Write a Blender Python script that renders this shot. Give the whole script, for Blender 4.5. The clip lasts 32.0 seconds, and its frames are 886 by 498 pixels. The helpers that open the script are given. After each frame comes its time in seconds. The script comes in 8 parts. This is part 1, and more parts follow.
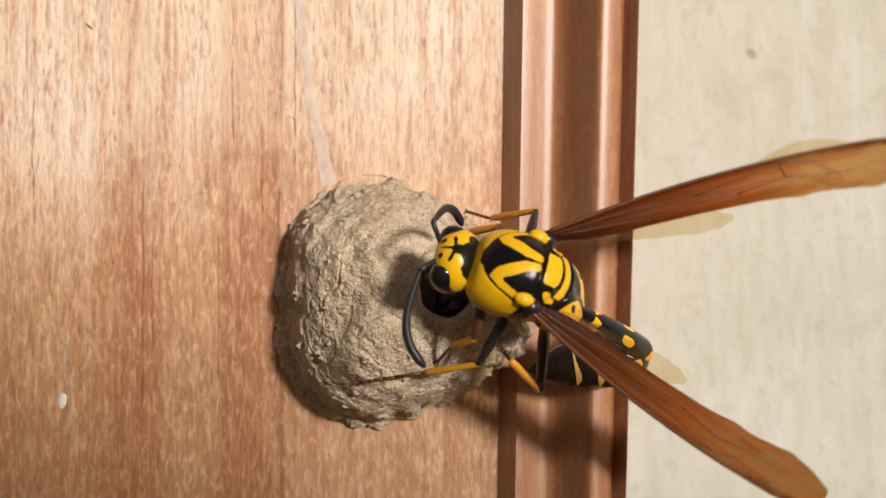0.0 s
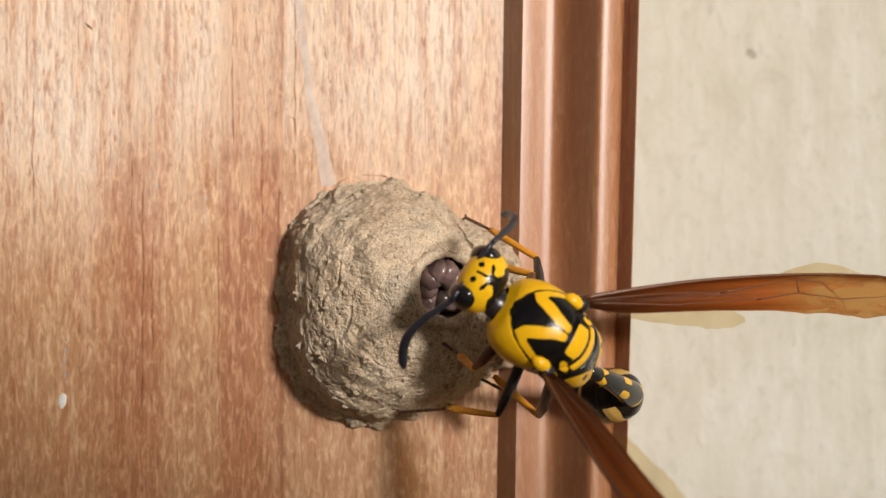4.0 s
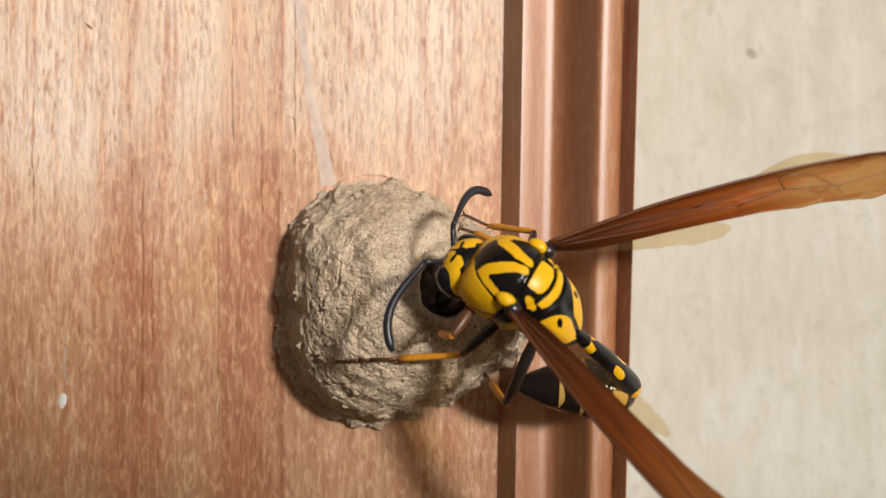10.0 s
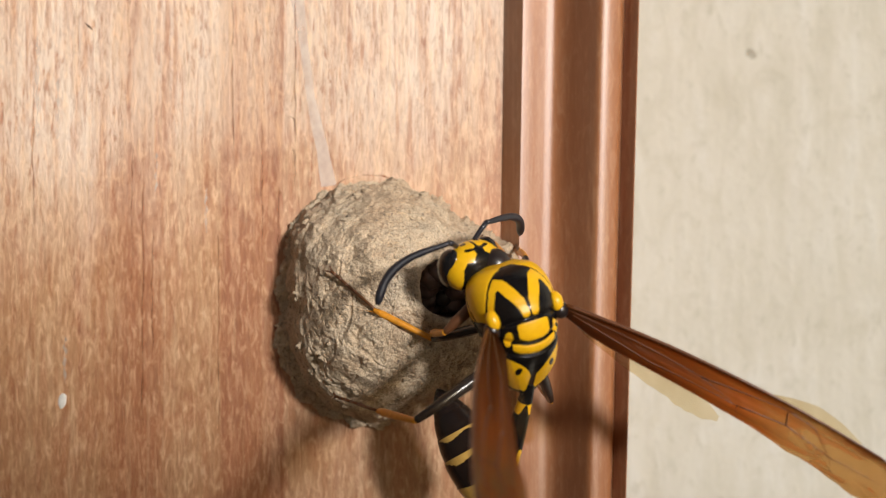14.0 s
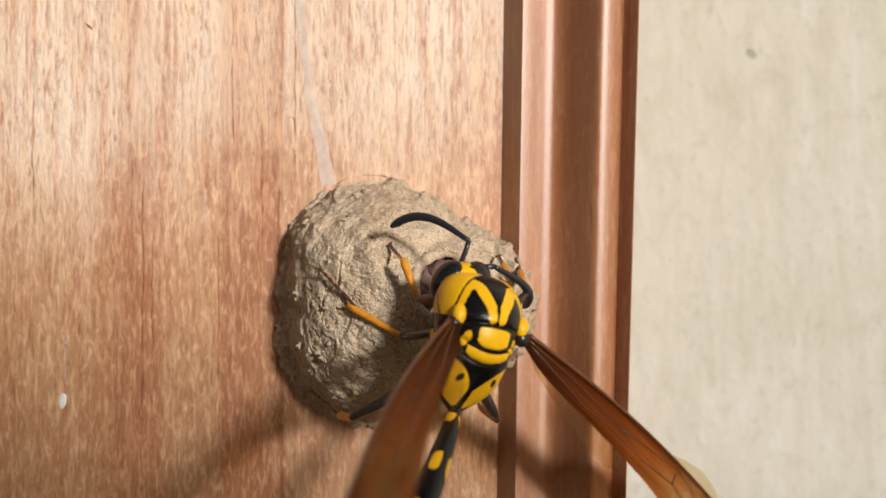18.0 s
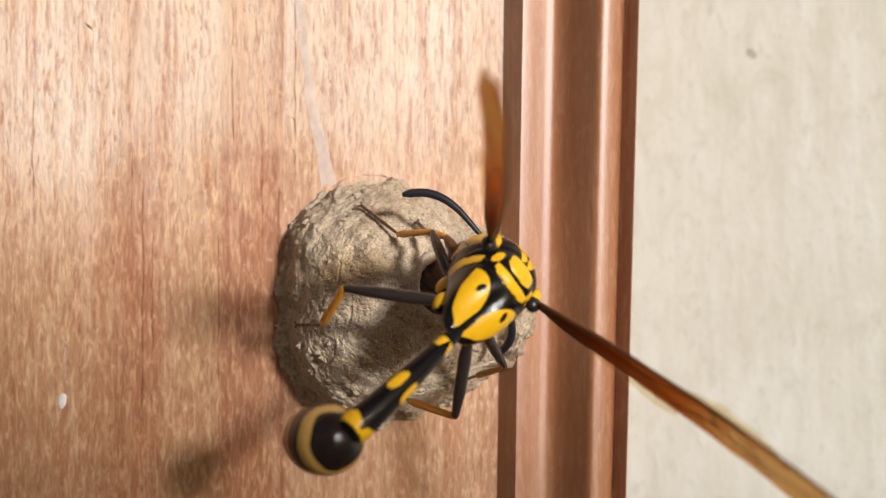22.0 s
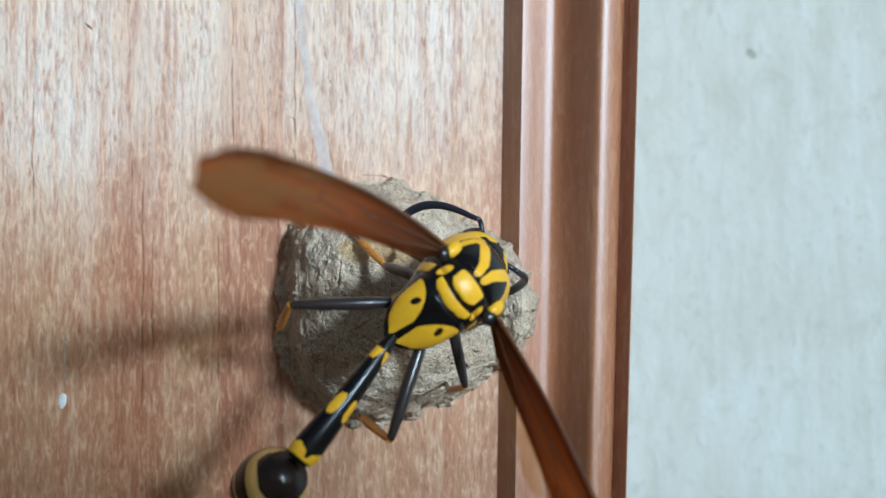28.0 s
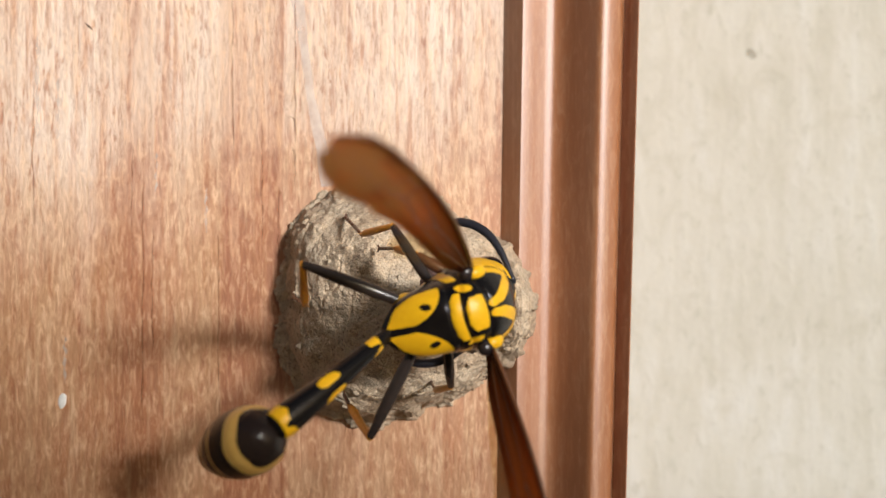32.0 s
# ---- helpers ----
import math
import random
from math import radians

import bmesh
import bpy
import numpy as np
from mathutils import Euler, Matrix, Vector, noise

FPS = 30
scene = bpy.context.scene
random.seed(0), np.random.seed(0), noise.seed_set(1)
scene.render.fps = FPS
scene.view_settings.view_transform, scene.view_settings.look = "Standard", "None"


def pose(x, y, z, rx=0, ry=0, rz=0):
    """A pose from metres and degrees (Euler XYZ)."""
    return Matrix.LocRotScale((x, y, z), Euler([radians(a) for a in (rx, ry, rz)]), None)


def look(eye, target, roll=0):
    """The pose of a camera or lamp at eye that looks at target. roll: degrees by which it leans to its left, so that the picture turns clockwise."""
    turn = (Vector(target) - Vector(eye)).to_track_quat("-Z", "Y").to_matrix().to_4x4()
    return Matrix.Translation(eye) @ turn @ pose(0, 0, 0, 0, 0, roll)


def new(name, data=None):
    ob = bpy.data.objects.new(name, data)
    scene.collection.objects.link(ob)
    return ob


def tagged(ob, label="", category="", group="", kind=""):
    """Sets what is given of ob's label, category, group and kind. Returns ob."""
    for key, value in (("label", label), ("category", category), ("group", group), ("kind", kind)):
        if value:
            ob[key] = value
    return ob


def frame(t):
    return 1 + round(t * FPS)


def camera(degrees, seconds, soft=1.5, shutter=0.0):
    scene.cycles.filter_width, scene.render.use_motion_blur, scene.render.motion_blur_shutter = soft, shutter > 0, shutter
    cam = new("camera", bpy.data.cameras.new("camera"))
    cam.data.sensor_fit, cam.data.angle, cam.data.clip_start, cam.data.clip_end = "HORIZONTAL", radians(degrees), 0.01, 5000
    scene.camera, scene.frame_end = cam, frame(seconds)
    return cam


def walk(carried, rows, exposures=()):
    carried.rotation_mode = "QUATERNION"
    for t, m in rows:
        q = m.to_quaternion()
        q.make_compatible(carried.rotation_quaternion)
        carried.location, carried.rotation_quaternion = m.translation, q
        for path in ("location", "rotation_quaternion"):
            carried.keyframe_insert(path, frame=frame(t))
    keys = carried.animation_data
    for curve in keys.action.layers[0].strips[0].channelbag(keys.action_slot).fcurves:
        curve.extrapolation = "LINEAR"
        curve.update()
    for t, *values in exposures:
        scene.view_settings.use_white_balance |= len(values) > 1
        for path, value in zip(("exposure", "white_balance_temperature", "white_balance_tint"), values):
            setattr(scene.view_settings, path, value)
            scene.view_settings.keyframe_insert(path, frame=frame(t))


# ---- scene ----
# ---- camera ----
MM = 0.001
cam = camera(44.016, 32.0, soft=1.25, shutter=0.5)
cam.data.dof.use_dof = True
cam.data.dof.focus_distance = 0.071
cam.data.dof.aperture_fstop = 38.0
EYE = (0.0, -0.08, 0.0)
walk(cam, [(0.0, look(EYE, (0, 0, 0))), (32.0, look(EYE, (0, 0, 0)))],
     exposures=[(0.0, 0.35, 6470, 10), (2.4, 0.33, 6470, 10), (3.5, 0.29, 6440, 10), (6.0, 0.31, 6240, 10), (10.0, 0.29, 6280, 10), (12.0, 0.30, 6360, 10), (14.5, 0.29, 6370, 10),
                (18.2, 0.33, 6360, 10), (19.2, 0.49, 6120, 10), (23.0, 0.41, 6120, 10), (25.5, 0.37, 6160, 10), (26.6, 0.30, 4520, -5), (28.0, 0.30, 4520, -5),
                (28.6, 0.44, 5500, 5), (29.0, 0.36, 5720, 7), (29.7, 0.42, 6090, 10), (32.0, 0.42, 6120, 10)])

# ---- daylight ----
world = bpy.data.worlds.new("sky")
scene.world = world
world.use_nodes = True
wn = world.node_tree
sky = wn.nodes.new("ShaderNodeTexSky")
sky.sky_type, sky.sun_disc = "NISHITA", False
sky.sun_elevation, sky.sun_rotation = radians(11.5), radians(148)
sky.air_density, sky.dust_density = 1.0, 2.0
background = wn.nodes["Background"]
background.inputs["Strength"].default_value = 0.06
warm = wn.nodes.new("ShaderNodeMix")
warm.data_type, warm.blend_type = "RGBA", "MULTIPLY"
warm.inputs[0].default_value, warm.inputs[7].default_value = 1.0, (1.0, 0.88, 0.74, 1.0)
wn.links.new(sky.outputs[0], warm.inputs[6])
wn.links.new(warm.outputs[2], background.inputs["Color"])
sun = new("sun", bpy.data.lights.new("sun", "SUN"))
sun.data.energy, sun.data.angle, sun.data.color = 3.2, radians(6.5), (1.0, 0.95, 0.88)
sun.matrix_world = look((0.53, -1.0, 0.26), (0, 0, 0))


# ---- node material helpers ----
def material(name, rough=0.5, metal=0.0):
    m = bpy.data.materials.new(name)
    m.use_nodes = True
    b = m.node_tree.nodes["Principled BSDF"]
    b.inputs["Roughness"].default_value, b.inputs["Metallic"].default_value = rough, metal
    return m, m.node_tree, b


def node(tree, kind, **values):
    n = tree.nodes.new(kind)
    for key, value in values.items():
        n.inputs[key.replace("_", " ")].default_value = value
    return n


def coords(tree, scale, source="Object"):
    """Object space in millimetres times scale."""
    t = tree.nodes.new("ShaderNodeTexCoord")
    mp = tree.nodes.new("ShaderNodeMapping")
    mp.inputs["Scale"].default_value = tuple(1000.0 * s for s in scale)
    tree.links.new(t.outputs[source], mp.inputs["Vector"])
    return mp.outputs["Vector"]


def noise_tex(tree, vec, scale, detail=4.0, rough=0.6, distort=0.0):
    n = node(tree, "ShaderNodeTexNoise", Scale=scale, Detail=detail, Roughness=rough, Distortion=distort)
    tree.links.new(vec, n.inputs["Vector"])
    return n.outputs["Fac"]


def ramp(tree, fac, stops):
    r = tree.nodes.new("ShaderNodeValToRGB")
    e = r.color_ramp.elements
    while len(e) < len(stops):
        e.new(0.5)
    for el, (pos, col) in zip(e, stops):
        el.position = pos
        el.color = (*col, 1.0) if not isinstance(col, float) else (col, col, col, 1.0)
    tree.links.new(fac, r.inputs["Fac"])
    return r.outputs["Color"]


def mixed(tree, fac, a, b, mode="MIX"):
    m = tree.nodes.new("ShaderNodeMix")
    m.data_type, m.blend_type = "RGBA", mode
    for value, socket in ((fac, m.inputs[0]), (a, m.inputs[6]), (b, m.inputs[7])):
        if isinstance(value, bpy.types.NodeSocket):
            tree.links.new(value, socket)
        elif isinstance(value, float):
            socket.default_value = value
        else:
            socket.default_value = (*value, 1.0)
    return m.outputs[2]


def bumped(tree, b, height, distance, strength=1.0):
    n = node(tree, "ShaderNodeBump", Strength=strength, Distance=distance * MM)
    tree.links.new(height, n.inputs["Height"])
    tree.links.new(n.outputs["Normal"], b.inputs["Normal"])
    return n


def attribute(tree, name):
    a = tree.nodes.new("ShaderNodeAttribute")
    a.attribute_name = name
    return a.outputs["Fac"]


# ---- mesh helpers (all sizes in millimetres) ----
def mesh_object(name, verts, faces, mat, parent=None, label="", smooth=True, attrs=None):
    me = bpy.data.meshes.new(name)
    me.from_pydata([tuple(c * MM for c in v) for v in verts], [], faces)
    if smooth:
        me.polygons.foreach_set("use_smooth", [True] * len(me.polygons))
    for key, values in (attrs or {}).items():
        a = me.attributes.new(key, "FLOAT", "POINT")
        a.data.foreach_set("value", values)
    me.materials.append(mat)
    ob = new(name, me)
    if parent is not None:
        ob.parent = parent
    return tagged(ob, label)


def part(name, bm, mat, parent, label="", smooth=True):
    me = bpy.data.meshes.new(name)
    bmesh.ops.scale(bm, vec=(MM, MM, MM), verts=bm.verts)
    bm.to_mesh(me)
    bm.free()
    if smooth:
        me.polygons.foreach_set("use_smooth", [True] * len(me.polygons))
    me.materials.append(mat)
    ob = new(name, me)
    ob.parent = parent
    return tagged(ob, label)


def grid_faces(rows, cols, closed):
    out = []
    for i in range(rows - 1):
        for j in range(cols if closed else cols - 1):
            k = (j + 1) % cols
            out.append((i * cols + j, i * cols + k, (i + 1) * cols + k, (i + 1) * cols + j))
    return out


def lerp(x, xs, ys):
    return float(np.interp(x, xs, ys))


def tube(path, radii, seg=12, flat=1.0):
    """Verts and faces of a tapered round tube along a path, closed at its ends."""
    verts, n = [], len(path)
    side = Vector((0, 1, 0))
    for i, (p, r) in enumerate(zip(path, radii)):
        d = (Vector(path[min(i + 1, n - 1)]) - Vector(path[max(i - 1, 0)])).normalized()
        u = side - side.dot(d) * d
        if u.length < 0.1:
            u = Vector((1, 0, 0)) - d.x * d
        u.normalize()
        w = d.cross(u)
        for j in range(seg):
            a = 2 * math.pi * j / seg
            verts.append(Vector(p) + u * math.cos(a) * r + w * math.sin(a) * r * flat)
    faces = grid_faces(n, seg, True)
    faces.append(tuple(range(seg))[::-1])
    faces.append(tuple(range((n - 1) * seg, n * seg)))
    return verts, faces


def blob(center, half, seg=24, rings=14, power=1.0):
    verts = []
    for i in range(rings + 1):
        a = math.pi * (i / rings - 0.5)
        for j in range(seg):
            b = 2 * math.pi * j / seg
            verts.append((center[0] + half[0] * math.sin(a), center[1] + half[1] * math.cos(a) ** power * math.cos(b),
                          center[2] + half[2] * math.cos(a) ** power * math.sin(b)))
    return verts, grid_faces(rings + 1, seg, True)


def joined(*pieces):
    verts, faces = [], []
    for v, f in pieces:
        k = len(verts)
        verts += list(v)
        faces += [tuple(i + k for i in q) for q in f]
    return verts, faces


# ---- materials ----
def sheen_patch(t, center, radii, fray):
    """1 inside an oval patch of painted sheen with frayed edges, 0 outside."""
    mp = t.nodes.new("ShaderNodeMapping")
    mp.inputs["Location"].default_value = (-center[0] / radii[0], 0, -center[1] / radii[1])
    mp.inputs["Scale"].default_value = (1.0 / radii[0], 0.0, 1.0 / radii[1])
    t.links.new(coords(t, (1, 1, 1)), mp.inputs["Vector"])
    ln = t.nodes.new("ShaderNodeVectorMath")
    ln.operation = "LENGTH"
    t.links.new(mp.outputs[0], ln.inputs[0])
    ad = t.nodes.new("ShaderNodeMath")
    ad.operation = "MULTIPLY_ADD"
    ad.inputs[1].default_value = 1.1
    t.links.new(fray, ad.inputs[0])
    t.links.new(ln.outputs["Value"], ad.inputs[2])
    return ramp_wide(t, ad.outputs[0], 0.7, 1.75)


def ramp_wide(t, value, lo, hi):
    r = t.nodes.new("ShaderNodeMapRange")
    r.interpolation_type = "SMOOTHSTEP"
    for key, v in (("From Min", lo), ("From Max", hi), ("To Min", 1.0), ("To Max", 0.0)):
        r.inputs[key].default_value = v
    t.links.new(value, r.inputs["Value"])
    return r.outputs[0]


def wood_material(name, bands_stops, gloss, busy=1.0, sheens=(), heart=()):
    """Varnished wood with upright grain: growth bands, long streaks, short pores, pale worn flecks and painted sheen.
    """
    m, t, b = material(name, gloss)
    warp = noise_tex(t, coords(t, (0.25, 1, 0.05)), 1.0, 3, 0.55)
    sep = t.nodes.new("ShaderNodeSeparateXYZ")
    t.links.new(coords(t, (1, 1, 1)), sep.inputs[0])
    across = t.nodes.new("ShaderNodeMath")
    across.operation = "MULTIPLY_ADD"
    across.inputs[1].default_value = 1.0
    t.links.new(warp, across.inputs[0])
    t.links.new(sep.outputs["X"], across.inputs[2])
    unit = t.nodes.new("ShaderNodeMapRange")
    unit.inputs["From Min"].default_value, unit.inputs["From Max"].default_value = -34.5, 16.5
    t.links.new(across.outputs[0], unit.inputs["Value"])
    c = ramp(t, unit.outputs[0], bands_stops)
    blotch = noise_tex(t, coords(t, (0.16, 1, 0.09)), 1.0, 4, 0.62, 0.5)
    broad = noise_tex(t, coords(t, (0.62, 1, 0.035)), 1.0, 3, 0.6, 0.25)
    streak = noise_tex(t, coords(t, (1.9, 1, 0.10)), 1.0, 3, 0.6, 0.4)
    fibre = noise_tex(t, coords(t, (3.6, 1, 0.55)), 1.0, 5, 0.66, 0.9)
    fleck = noise_tex(t, coords(t, (2.6, 1, 0.66)), 1.0, 6, 0.70, 0.9)
    where = noise_tex(t, coords(t, (0.30, 1, 0.06)), 1.0, 3, 0.6)
    c = mixed(t, ramp(t, blotch, [(0.38, 0.55 * busy), (0.50, 0.0)]), c, (0.47, 0.20, 0.085))
    # whitish varnish sheen painted into the base colour
    for center, radii, strength in sheens:
        patch = sheen_patch(t, center, radii, blotch)
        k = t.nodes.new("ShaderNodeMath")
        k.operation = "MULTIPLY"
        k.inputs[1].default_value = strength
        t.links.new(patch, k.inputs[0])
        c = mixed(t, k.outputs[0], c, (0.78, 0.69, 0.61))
    c = mixed(t, ramp(t, broad, [(0.36, 0.50 * busy), (0.47, 0.0)]), c, (0.45, 0.20, 0.085))
    c = mixed(t, ramp(t, broad, [(0.55, 0.0), (0.68, 0.5 * busy)]), c, (0.66, 0.44, 0.29))
    c = mixed(t, ramp(t, streak, [(0.34, 0.60 * busy), (0.47, 0.0)]), c, (0.42, 0.165, 0.065))
    c = mixed(t, ramp(t, streak, [(0.54, 0.0), (0.68, 0.45 * busy)]), c, (0.70, 0.50, 0.315))
    pores = mixed(t, 1.0, ramp(t, fibre, [(0.36, 0.8 * busy), (0.49, 0.0)]), ramp(t, where, [(0.40, 0.25), (0.58, 1.0)]), "MULTIPLY")
    c = mixed(t, pores, c, (0.36, 0.13, 0.048))
    c = mixed(t, ramp(t, fleck, [(0.49, 0.0), (0.66, 0.58 * busy)]), c, (0.72, 0.51, 0.335))
    c = mixed(t, 0.7 * busy, c, ramp(t, fleck, [(0.32, (0.62, 0.47, 0.36)), (0.47, (0.97, 0.95, 0.93)), (0.64, (1.14, 1.15, 1.16))]), "MULTIPLY")
    if heart:
        c = mixed(t, ramp(t, where, [(0.30, 0.75), (0.55, 1.0)]), c, ramp(t, unit.outputs[0], heart), "MULTIPLY")
    t.links.new(c, b.inputs["Base Color"])
    t.links.new(ramp(t, fleck, [(0.3, gloss), (0.7, gloss + 0.12)]), b.inputs["Roughness"])
    b.inputs["Coat Weight"].default_value, b.inputs["Coat Roughness"].default_value = 1.0, gloss + 0.08
    bumped(t, b, mixed(t, 0.5, fibre, fleck), 0.16 * busy, 0.9)
    return m


def plaster_material():
    m, t, b = material("cream_paint", 0.75)
    streak = noise_tex(t, coords(t, (0.42, 1, 0.10)), 1.0, 4, 0.6, 0.4)
    blot = noise_tex(t, coords(t, (0.30, 1, 0.20)), 1.0, 5, 0.62, 0.6)
    pock = noise_tex(t, coords(t, (0.9, 1, 0.55)), 1.0, 4, 0.65, 0.4)
    c = ramp(t, streak, [(0.30, (0.44, 0.423, 0.36)), (0.52, (0.482, 0.47, 0.415)), (0.70, (0.515, 0.51, 0.472))])
    c = mixed(t, ramp(t, blot, [(0.50, 0.0), (0.66, 0.6)]), c, (0.41, 0.39, 0.325))
    c = mixed(t, ramp(t, pock, [(0.57, 0.0), (0.68, 0.55)]), c, (0.37, 0.35, 0.29))
    t.links.new(c, b.inputs["Base Color"])
    bumped(t, b, mixed(t, 0.5, streak, pock), 0.3, 0.6)
    return m


def mud_material():
    m, t, b = material("dried_mud", 0.95)
    v = coords(t, (1, 1, 1))
    sand = noise_tex(t, v, 3.4, 5, 0.78)
    grit = noise_tex(t, v, 9.0, 2, 0.6)
    patch = noise_tex(t, v, 0.35, 4, 0.6)
    pit = noise_tex(t, v, 2.6, 4, 0.7)
    c = ramp(t, patch, [(0.35, (0.45, 0.34, 0.235)), (0.55, (0.54, 0.435, 0.315)), (0.70, (0.52, 0.43, 0.325))])
    c = mixed(t, 0.7, c, ramp(t, sand, [(0.30, (0.52, 0.46, 0.40)), (0.46, (0.98, 0.97, 0.95)), (0.68, (1.25, 1.25, 1.24))]), "MULTIPLY")
    c = mixed(t, 0.6, c, ramp(t, grit, [(0.34, (0.45, 0.41, 0.37)), (0.48, (1.0, 1.0, 1.0)), (0.66, (1.25, 1.25, 1.25))]), "MULTIPLY")
    c = mixed(t, ramp(t, pit, [(0.34, 0.8), (0.40, 0.0)]), c, (0.15, 0.115, 0.09))
    t.links.new(c, b.inputs["Base Color"])
    rough_here = ramp(t, noise_tex(t, v, 0.5, 4, 0.65), [(0.40, 0.25), (0.60, 1.0)])
    bumped(t, b, mixed(t, rough_here, (0.5, 0.5, 0.5), mixed(t, 0.35, sand, grit)), 0.20, 0.9)
    return m


def cuticle(name, yellow, black, rough=0.28):
    """Shiny insect shell: yellow where the mark is 0, black where it is 1."""
    m, t, b = material(name, rough)
    n = noise_tex(t, coords(t, (1, 1, 1)), 3.0, 4, 0.6)
    y = mixed(t, n, yellow, tuple(c * k for c, k in zip(yellow, (0.82, 0.68, 0.5))))
    b.inputs["Specular IOR Level"].default_value = 0.3
    fac = ramp(t, attribute(t, "mark"), [(0.40, 0.0), (0.60, 1.0)])
    t.links.new(mixed(t, fac, y, black), b.inputs["Base Color"])
    t.links.new(ramp(t, attribute(t, "mark"), [(0.40, rough), (0.60, rough - 0.13)]), b.inputs["Roughness"])
    fine = noise_tex(t, coords(t, (1, 1, 1)), 9.0, 3, 0.6)
    bumped(t, b, fine, 0.03, 0.5)
    return m


def plain(name, color, rough=0.4, spread=0.3, scale=3.0):
    m, t, b = material(name, rough)
    n = noise_tex(t, coords(t, (1, 1, 1)), scale, 4, 0.6)
    t.links.new(mixed(t, n, tuple(c * (1 - spread) for c in color), tuple(min(1.0, c * (1 + spread)) for c in color)), b.inputs["Base Color"])
    bumped(t, b, n, 0.02, 0.4)
    return m


def wing_material(name, tints, bodies, clear, glass=0.7):
    """Thin veined membrane: some light goes straight through, the rest is tinted and glossy. Stops run from root to tip."""
    m, t, b = material(name, 0.34)
    b.inputs["Specular IOR Level"].default_value = 0.4
    n = noise_tex(t, coords(t, (0.07, 0.3, 2.0)), 1.0, 3, 0.55, 0.3)
    along, across = attribute(t, "along"), attribute(t, "across")
    body = ramp(t, along, bodies)
    c = mixed(t, 0.6, body, ramp(t, n, [(0.36, (0.55, 0.49, 0.45)), (0.52, (1.0, 1.0, 1.0)), (0.68, (1.4, 1.35, 1.3))]), "MULTIPLY")
    c = mixed(t, ramp(t, across, [(0.80, 0.0), (0.93, 0.75)]), c, mixed(t, 1.0, body, (0.52, 0.43, 0.36), "MULTIPLY"))
    pale = noise_tex(t, coords(t, (0.28, 0.3, 0.75)), 1.0, 3, 0.6, 0.8)
    glassy = mixed(t, 1.0, ramp(t, pale, [(0.46, 0.0), (0.54, 0.8)]), ramp(t, along, [(0.52, 0.0), (0.68, 1.0)]), "MULTIPLY")
    c = mixed(t, glassy, c, (0.48, 0.28, 0.10))
    t.links.new(c, b.inputs["Base Color"])
    crease = noise_tex(t, coords(t, (0.6, 0.3, 1.6)), 1.0, 3, 0.6, 1.2)
    bumped(t, b, mixed(t, 0.5, n, crease), 0.22, 0.8)
    glow = t.nodes.new("ShaderNodeBsdfTranslucent")
    t.links.new(c, glow.inputs["Color"])
    skin = t.nodes.new("ShaderNodeMixShader")
    skin.inputs["Fac"].default_value = 0.76
    t.links.new(b.outputs[0], skin.inputs[1])
    t.links.new(glow.outputs[0], skin.inputs[2])
    tr = t.nodes.new("ShaderNodeBsdfTransparent")
    t.links.new(ramp(t, along, tints), tr.inputs["Color"])
    mx = t.nodes.new("ShaderNodeMixShader")
    see = mixed(t, glassy, ramp(t, along, clear), (glass, glass, glass))
    t.links.new(mixed(t, ramp(t, across, [(0.80, 0.0), (0.92, 0.7)]), see, (0.05, 0.05, 0.05)), mx.inputs["Fac"])
    t.links.new(skin.outputs[0], mx.inputs[1])
    t.links.new(tr.outputs[0], mx.inputs[2])
    t.links.new(mx.outputs[0], t.nodes["Material Output"].inputs["Surface"])
    return m


def film_material(name, color, clear):
    m, t, b = material(name, 0.7)
    n = noise_tex(t, coords(t, (0.5, 1, 0.3)), 1.0, 4, 0.6)
    b.inputs["Base Color"].default_value = (*color, 1.0)
    tr = t.nodes.new("ShaderNodeBsdfTransparent")
    mx = t.nodes.new("ShaderNodeMixShader")
    t.links.new(ramp(t, n, [(0.35, clear - 0.15), (0.65, clear + 0.2)]), mx.inputs["Fac"])
    t.links.new(b.outputs[0], mx.inputs[1])
    t.links.new(tr.outputs[0], mx.inputs[2])
    t.links.new(mx.outputs[0], t.nodes["Material Output"].inputs["Surface"])
    return m


